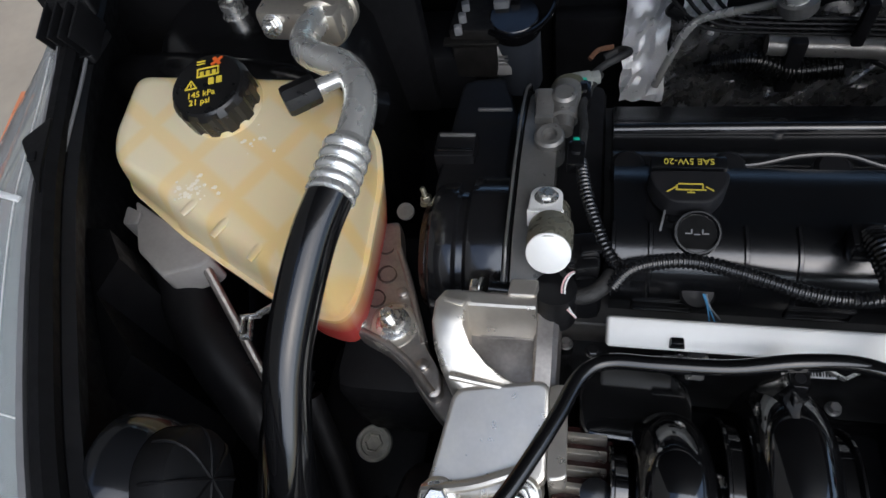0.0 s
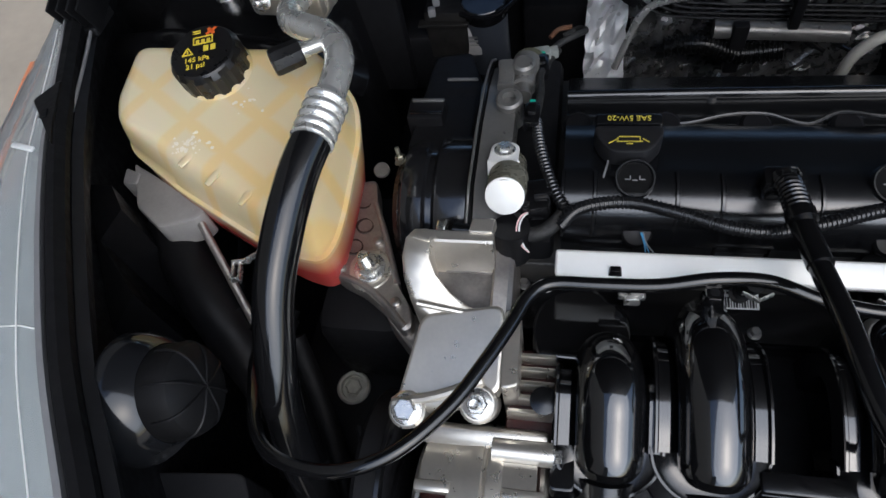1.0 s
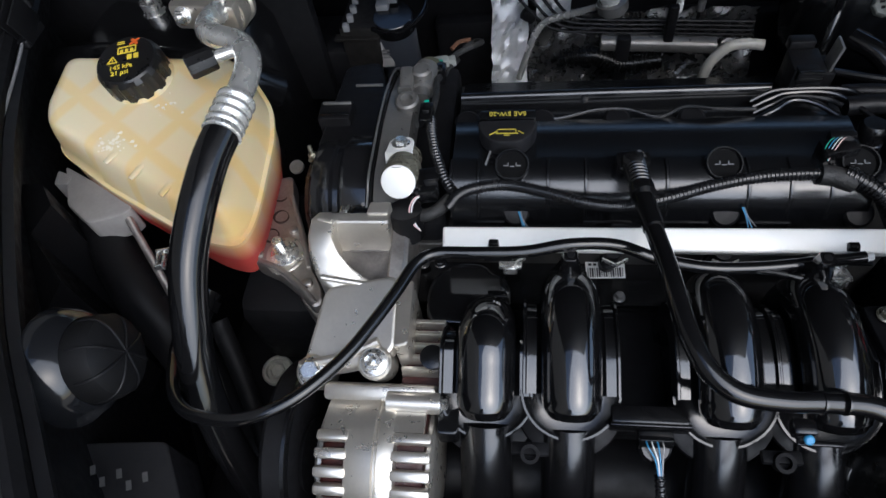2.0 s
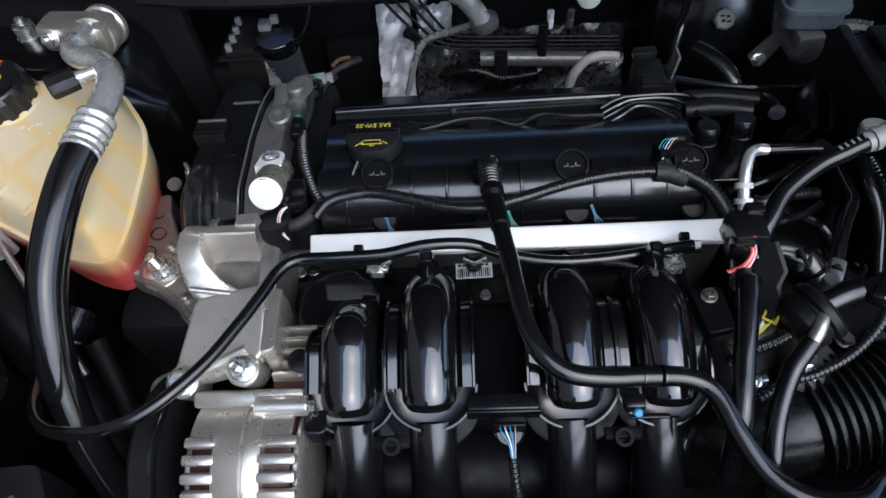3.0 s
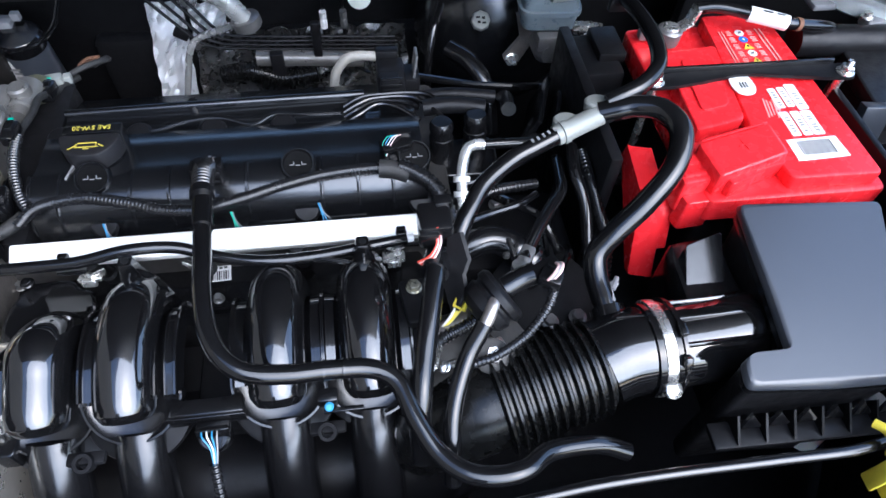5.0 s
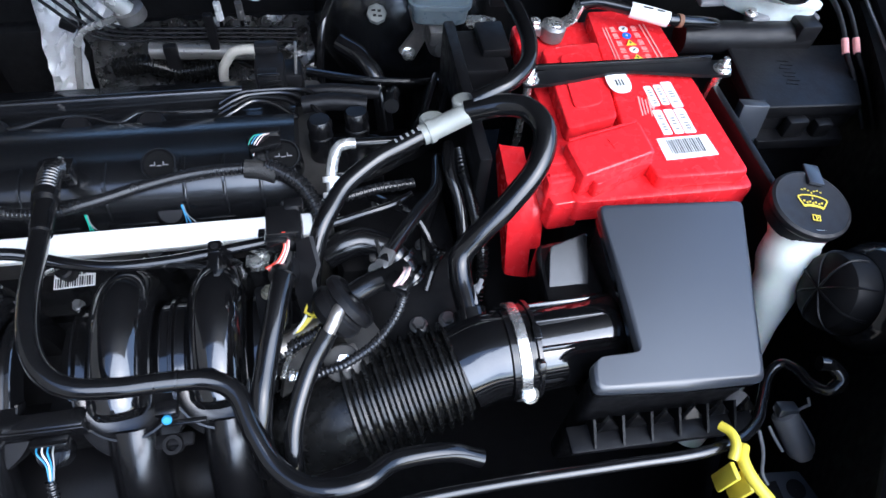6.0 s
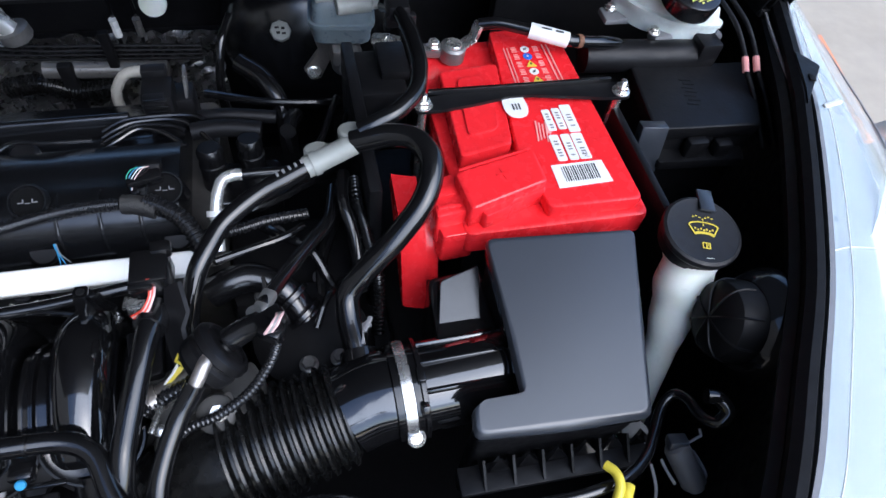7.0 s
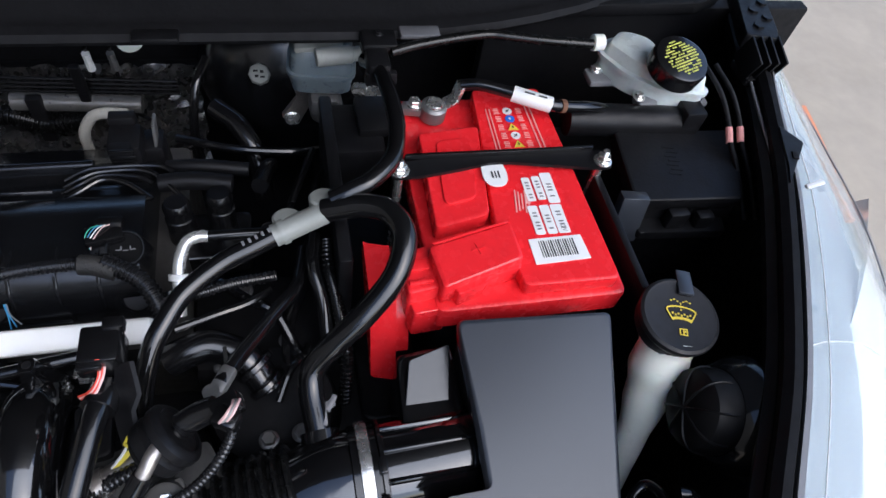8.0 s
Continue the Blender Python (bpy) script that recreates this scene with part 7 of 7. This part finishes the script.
# ---- throttle side: plugs, purge valve, vacuum pipes ----
cb = thing("sensor_plug", "black plug block with red and pink wires by the rail", "plug", (0.087, -0.045, 0.83))
part("block", joined(box((0.086, -0.042, 0.848), (0.026, 0.028, 0.026), 0.003), box((0.094, -0.028, 0.858), (0.014, 0.010, 0.010), 0.002), box((0.080, -0.054, 0.850), (0.016, 0.010, 0.014), 0.002)), SATIN, cb)
part("lamp_dot", box((0.0865, -0.053, 0.8595), (0.0035, 0.0035, 0.002), 0.0005), REDWIRE, cb)
for k, m in enumerate((REDWIRE, PINKWIRE, REDWIRE, PINKWIRE)):
    part("wire", tube([(0.0855 + 0.0012 * k, -0.056, 0.852), (0.085 + 0.001 * k, -0.063, 0.850), (0.079 + 0.001 * k, -0.068 - 0.001 * k, 0.843), (0.070 + 0.001 * k, -0.068 - 0.001 * k, 0.836)], 0.0009, 6), m, cb)
vh = thing("vacuum_hose", "stout black vacuum hose beside the last runner", "hose", (0.07, -0.12, 0.80))
part("hose", tube([(0.086, -0.064, 0.832), (0.082, -0.080, 0.836), (0.076, -0.106, 0.831), (0.068, -0.138, 0.821), (0.063, -0.162, 0.812), (0.060, -0.180, 0.795), (0.060, -0.195, 0.76)], 0.0082, 16), RUBBER, vh)
part("cuff", tube([(0.087, -0.060, 0.830), (0.082, -0.078, 0.834)], 0.0115, 16), SATIN, vh)
bd = thing("metal_bracket", "thin black steel bracket blade beside the plug", "bracket", (0.098, -0.07, 0.80))
part("blade", loft([[(x + dx, y, z) for x, y, z in ((0.0945, -0.055, 0.850), (0.104, -0.054, 0.852), (0.108, -0.074, 0.842), (0.103, -0.082, 0.834), (0.104, -0.092, 0.828), (0.094, -0.103, 0.806), (0.089, -0.080, 0.820))] for dx in (0.0, 0.003)]), MATTE, bd)
pv = thing("purge_valve", "black purge valve canister with vacuum pipes and a plug", "valve", (0.13, -0.1, 0.80))
pax = Vector((0.78, 0.36, 0.42)).normalized()
part("canister", lathe([(0.008, -0.018), (0.016, -0.016), (0.0215, -0.010), (0.0225, -0.002), (0.0205, 0.000), (0.0205, 0.002), (0.0235, 0.004), (0.0235, 0.009), (0.0205, 0.012), (0.018, 0.0125), (0.017, 0.0105), (0.006, 0.0105), (0.005, 0.014), (0.001, 0.0145)], (0.124, -0.103, 0.826), pax, 32), MATTE, pv)
part("solenoid", joined(tube([(0.134, -0.096, 0.832), (0.148, -0.092, 0.838), (0.158, -0.091, 0.842)], 0.009, 14), box((0.166, -0.093, 0.846), (0.022, 0.016, 0.014), 0.003, (0, -15, 20))), SATIN, pv)
pg = part("plug", joined(box((0.166, -0.102, 0.848), (0.018, 0.014, 0.013), 0.003, (0, 0, -30)), box((0.170, -0.093, 0.852), (0.010, 0.007, 0.006), 0.001, (0, 0, -30))), SATIN, pv)
for k, m in enumerate((PINKWIRE, FOOTWHITE, PINKWIRE)):
    part("wire", tube([(0.162 + 0.002 * k, -0.106, 0.853), (0.167 + 0.002 * k, -0.104, 0.860), (0.171 + 0.0015 * k, -0.098, 0.860), (0.171 + 0.002 * k, -0.092, 0.854)], 0.0012, 6), m, pg)
part("pipe", tube([(0.1135, -0.127, 0.836), (0.108, -0.133, 0.830), (0.099, -0.144, 0.821), (0.0885, -0.165, 0.810), (0.0825, -0.184, 0.800), (0.081, -0.202, 0.785), (0.081, -0.215, 0.76)], 0.0068, 14), RUBBER, pv)
part("cuff", tube([(0.124, -0.110, 0.841), (0.120, -0.117, 0.842), (0.116, -0.124, 0.839), (0.111, -0.130, 0.834)], 0.0050, 12), DULLCAST, pv, "bare metal pipe end")
part("wire_conduit", corrugated([(0.171, -0.104, 0.845), (0.162, -0.118, 0.832), (0.145, -0.131, 0.817), (0.122, -0.140, 0.807), (0.102, -0.143, 0.801), (0.085, -0.150, 0.790)], 0.0039, 0.0034), LOOM, pv)
part("side_conduit", corrugated([(0.114, -0.108, 0.812), (0.102, -0.112, 0.806), (0.086, -0.116, 0.800), (0.07, -0.122, 0.79)], 0.0055, 0.004), LOOM, pv)
for k in range(3):
    part("wire", tube([(0.110 - 0.003 * k, -0.090 + 0.001 * k, 0.806), (0.104 - 0.003 * k, -0.096, 0.812), (0.096 - 0.002 * k, -0.103, 0.808), (0.086 - 0.001 * k, -0.109, 0.801)], 0.0012, 6), YELLOW if k < 2 else PRINTWHITE, pv)
frm = face_pose((0.102, -0.096, 0.816), (0.75, -0.60, 0.1), (-0.52, -0.34, 0.78))
part("lock_frame", bars(frm, [(0, 0.0045, 0.011, 0.0018), (0, -0.0045, 0.011, 0.0018), (0.0045, 0, 0.0018, 0.011), (-0.0045, 0, 0.0018, 0.011)], 0.003), YELLOW, pv, "yellow locking frame")
tb = thing("throttle_body", "grey cast throttle body under the vacuum pipes", "throttle body", (0.09, -0.12, 0.72))
part("casting", joined(lathe([(0.040, 0), (0.044, 0.004), (0.044, 0.030), (0.038, 0.034)], (0.080, -0.130, 0.730), (0.9, -0.2, 0.2), 36), box((0.090, -0.105, 0.770), (0.05, 0.04, 0.03), 0.006, (10, 10, 20))), DARKCAST, tb)
part("bolt_plate", plate([(0.054, -0.058), (0.080, -0.056), (0.082, -0.096), (0.060, -0.100)], 0.786, 0.797, 0.004, 0.002), MATTE, tb)
part("motor", joined(box((0.135, -0.118, 0.775), (0.035, 0.045, 0.035), 0.006, (0, 20, 25)), lathe([(0.014, 0), (0.014, 0.012), (0.011, 0.014)], (0.120, -0.130, 0.79), (0, -0.5, 0.8), 20)), DARKCAST, tb)
part("spindle_housing", joined(tube([(0.072, -0.116, 0.792), (0.094, -0.106, 0.796), (0.114, -0.097, 0.798)], 0.0085, 18), tube([(0.074, -0.115, 0.7925), (0.080, -0.1125, 0.7935)], 0.0105, 18)), DULLCAST, tb, "grey cast spindle housing")
part("linkage", joined(box((0.079, -0.130, 0.797), (0.004, 0.024, 0.004), 0.001, (0, 0, -18)), box((0.086, -0.139, 0.796), (0.014, 0.005, 0.004), 0.001, (0, 0, 14)), lathe([(0.0045, 0), (0.0045, 0.006), (0.003, 0.007)], (0.0825, -0.1395, 0.795), (0, -0.3, 1), 14)), STEEL, tb, "small steel linkage")
part("flange_bracket", plate([(0.112, -0.128), (0.130, -0.120), (0.134, -0.134), (0.122, -0.144)], 0.796, 0.802, 0.003, 0.001), DULLCAST, tb)
bolt(tb, (0.121, -0.133, 0.800), 0.0055, 0.004, (0, -0.5, 0.8))
for p in ((0.081, -0.150, 0.694), (0.050, -0.160, 0.730)):
    part("nut", lathe([(0.010, 0), (0.010, 0.005), (0.0065, 0.006), (0.0065, 0.009), (0.0005, 0.009)], p, (0.2, -0.8, 0.6), 22), GREYMETAL, tb)
sp = thing("elbow_fitting", "silver quick-fit elbow on a thin black fuel pipe", "pipe fitting", (0.13, 0.06, 0.79))
part("elbow", tube([(0.122, 0.018, 0.784), (0.1225, 0.034, 0.798), (0.1245, 0.051, 0.811), (0.130, 0.066, 0.818), (0.138, 0.0725, 0.8185), (0.148, 0.073, 0.818)], 0.0052, 16), PIPEMETAL, sp)
for p in ((0.1222, 0.030, 0.7945), (0.123, 0.041, 0.803)):
    part("ring", lathe([(0.0078, 0), (0.0078, 0.005)], p, (0.05, 0.75, 0.62), 18), RAILMETAL, sp)
part("pipe", tube([(0.146, 0.073, 0.818), (0.160, 0.0735, 0.8175), (0.180, 0.0745, 0.816), (0.196, 0.075, 0.8145)], 0.0048, 12), RUBBER, sp)
part("eye", lathe([(0.005, 0), (0.010, 0), (0.010, 0.006), (0.005, 0.006)], (0.198, 0.075, 0.810), (0.3, -0.2, 1), 18), SATIN, sp)
cbl = thing("gear_cable", "black gear cable with a ball joint end", "cable", (0.19, 0.0, 0.78))
part("cable", tube([(0.226, 0.075, 0.785), (0.222, 0.050, 0.790), (0.216, 0.028, 0.795), (0.197, 0.001, 0.801), (0.175, -0.033, 0.810), (0.158, -0.063, 0.819)], 0.0060, 14), RUBBER, cbl)
part("joint", joined(box((0.160, -0.060, 0.818), (0.012, 0.022, 0.010), 0.003, (0, 0, -30)), lathe([(0.006, 0), (0.006, 0.008)], (0.152, -0.070, 0.815), (0, 0, 1), 14)), GREYMETAL, cbl)
part("thin_pipe", tube([(0.195, 0.034, 0.786), (0.176, 0.021, 0.789), (0.150, 0.011, 0.792), (0.120, -0.003, 0.799)], 0.0036, 10), RUBBER, cbl)
part("second_conduit", corrugated([(0.108, 0.036, 0.785), (0.135, 0.038, 0.785), (0.165, 0.045, 0.785), (0.20, 0.052, 0.78)], 0.0056, 0.004), LOOM, cbl)
wc2 = thing("battery_loom", "black corrugated loom between the engine and the battery", "wiring", (0.26, 0.03, 0.75))
part("conduit", corrugated([(0.246, 0.070, 0.800), (0.245, 0.045, 0.800), (0.250, 0.015, 0.785), (0.255, -0.02, 0.76), (0.25, -0.05, 0.72)], 0.0062, 0.0042), RUBBER, wc2)
part("cover", tube([(0.236, 0.075, 0.805), (0.232, 0.045, 0.803), (0.238, 0.015, 0.785), (0.24, -0.02, 0.75)], 0.006, 12), RUBBER, wc2)
part("clip", joined(box((0.232, -0.082, 0.796), (0.014, 0.006, 0.004), 0.001, (0, 0, 30)), box((0.230, -0.088, 0.796), (0.004, 0.018, 0.004), 0.001), box((0.236, -0.080, 0.797), (0.004, 0.014, 0.004), 0.001, (0, 0, -30))), GREYPLASTIC, wc2, "pale plastic tie")
gbx = thing("gearbox_top", "black gearbox housing with hose clips and bolts", "gearbox", (0.19, -0.02, 0.66))
part("housing", joined(lathe([(0.055, 0), (0.058, 0.01), (0.050, 0.05), (0.03, 0.06)], (0.19, -0.045, 0.69), (0, -0.1, 1), 32), box((0.18, 0.04, 0.70), (0.12, 0.10, 0.06), 0.015)), DEEP, gbx)
part("hose", tube([(0.112, -0.016, 0.772), (0.129, -0.012, 0.778), (0.148, -0.010, 0.778), (0.171, -0.020, 0.770), (0.188, -0.040, 0.750)], 0.0135, 18), SATIN, gbx)
for pts, r in ((((0.150, 0.060, 0.765), (0.175, 0.035, 0.772), (0.198, 0.020, 0.768), (0.214, -0.010, 0.748)), 0.0045), (((0.232, 0.095, 0.770), (0.226, 0.060, 0.762), (0.208, 0.020, 0.752), (0.204, -0.030, 0.745)), 0.0055), (((0.130, 0.075, 0.760), (0.160, 0.080, 0.764), (0.200, 0.100, 0.764), (0.230, 0.125, 0.752)), 0.0042), (((0.196, -0.060, 0.765), (0.206, -0.040, 0.774), (0.216, -0.025, 0.770), (0.222, -0.005, 0.750)), 0.0032)):
    part("line", tube(list(pts), r, 10), RUBBER, gbx)
for k in range(2):
    part("band", lathe([(0.0165, 0), (0.0175, 0.001), (0.0175, 0.005), (0.0165, 0.006)], (0.176 + 0.009 * k, -0.024 - 0.012 * k, 0.766 - 0.010 * k), (0.62, -0.60, -0.5), 24), SATIN, gbx)
part("lever", joined(box((0.158, -0.028, 0.790), (0.003, 0.020, 0.004), 0.001, (0, 0, 5)), box((0.162, -0.030, 0.790), (0.003, 0.009, 0.004), 0.001, (0, 0, -20)), box((0.152, -0.036, 0.789), (0.006, 0.006, 0.006), 0.002)), DARKCAST, gbx)
for p in ((0.186, -0.086, 0.752), (0.212, -0.084, 0.752), (0.205, 0.012, 0.732), (0.168, 0.070, 0.731)):
    bolt(gbx, p, 0.006, 0.005, mat=GREYMETAL)

# ---- ignition coil and leads ----
ig = thing("ignition_coil", "black ignition coil pack with stout leads", "ignition coil", (0.13, 0.15, 0.76))
part("base", plate([(0.075, 0.100), (0.178, 0.100), (0.178, 0.155), (0.075, 0.155)], 0.715, 0.748, 0.006, 0.003), SATIN, ig)
for x, y in ((0.116, 0.126), (0.153, 0.134)):
    part("tower", lathe([(0.013, -0.018), (0.013, 0), (0.012, 0.016), (0.0128, 0.017), (0.0128, 0.021), (0.0115, 0.022), (0.0115, 0.030), (0.0125, 0.031), (0.0125, 0.036), (0.010, 0.040)], (x, y, 0.757), (0, 0.12, 1), 24), SATIN, ig)
for k in range(4):
    part("lead", tube([(0.095 + 0.026 * (k // 2), 0.140 + 0.016 * (k % 2), 0.792 + 0.003 * (k % 2)), (0.072 + 0.01 * k, 0.158 + 0.006 * k, 0.796), (0.052, 0.163 + 0.005 * k, 0.796), (0.034, 0.152 + 0.008 * k, 0.794), (0.018, 0.147 + 0.008 * k, 0.788)], 0.0026, 10), SATIN, ig)
part("boot", joined(tube([(0.100, 0.160, 0.790), (0.130, 0.160, 0.792), (0.165, 0.155, 0.790)], 0.009, 14), tube([(0.105, 0.185, 0.785), (0.135, 0.182, 0.788), (0.180, 0.178, 0.784)], 0.007, 14)), MATTE, ig)
part("plug_body", joined(box((0.070, 0.205, 0.785), (0.030, 0.035, 0.05), 0.004), box((0.068, 0.190, 0.805), (0.020, 0.012, 0.012), 0.002), box((0.068, 0.225, 0.812), (0.024, 0.012, 0.012), 0.002), box((0.082, 0.215, 0.770), (0.04, 0.03, 0.05), 0.004)), MATTE, ig)
for z in (0.797, 0.804, 0.811):
    part("glint_rib", box((0.070, 0.1835, z), (0.022, 0.003, 0.0022), 0.0006), SATIN, ig)
part("fin", box((0.0955, 0.212, 0.795), (0.003, 0.018, 0.055), 0.001, (0, 6, 0)), GREYMETAL, ig)
part("loom_plug", joined(box((0.066, 0.084, 0.812), (0.030, 0.018, 0.016), 0.003, (0, 0, 12)), box((0.070, 0.094, 0.818), (0.022, 0.008, 0.010), 0.002)), SATIN, ig)
for k, m in enumerate((GREENWIRE, BLUEWIRE, PRINTWHITE, PINKWIRE)):
    part("wire", tube([(0.062 + 0.003 * k, 0.090, 0.821), (0.057 + 0.003 * k, 0.085, 0.823), (0.053 + 0.002 * k, 0.079 - 0.001 * k, 0.819), (0.056, 0.072, 0.812)], 0.00045, 6), m, ig)
hp = thing("rear_loom", "black cable loop with a rusty clip behind the head", "wiring", (-0.24, 0.26, 0.76))
part("loop", tube([(-0.284, 0.256, 0.776), (-0.272, 0.272, 0.776), (-0.258, 0.284, 0.775), (-0.248, 0.300, 0.768), (-0.256, 0.312, 0.760), (-0.270, 0.306, 0.756)], 0.0034, 10), TAPE, hp)
part("rust_clip", tube([(-0.284, 0.302, 0.758), (-0.276, 0.312, 0.760), (-0.262, 0.316, 0.760)], 0.0026, 8), RUST, hp)
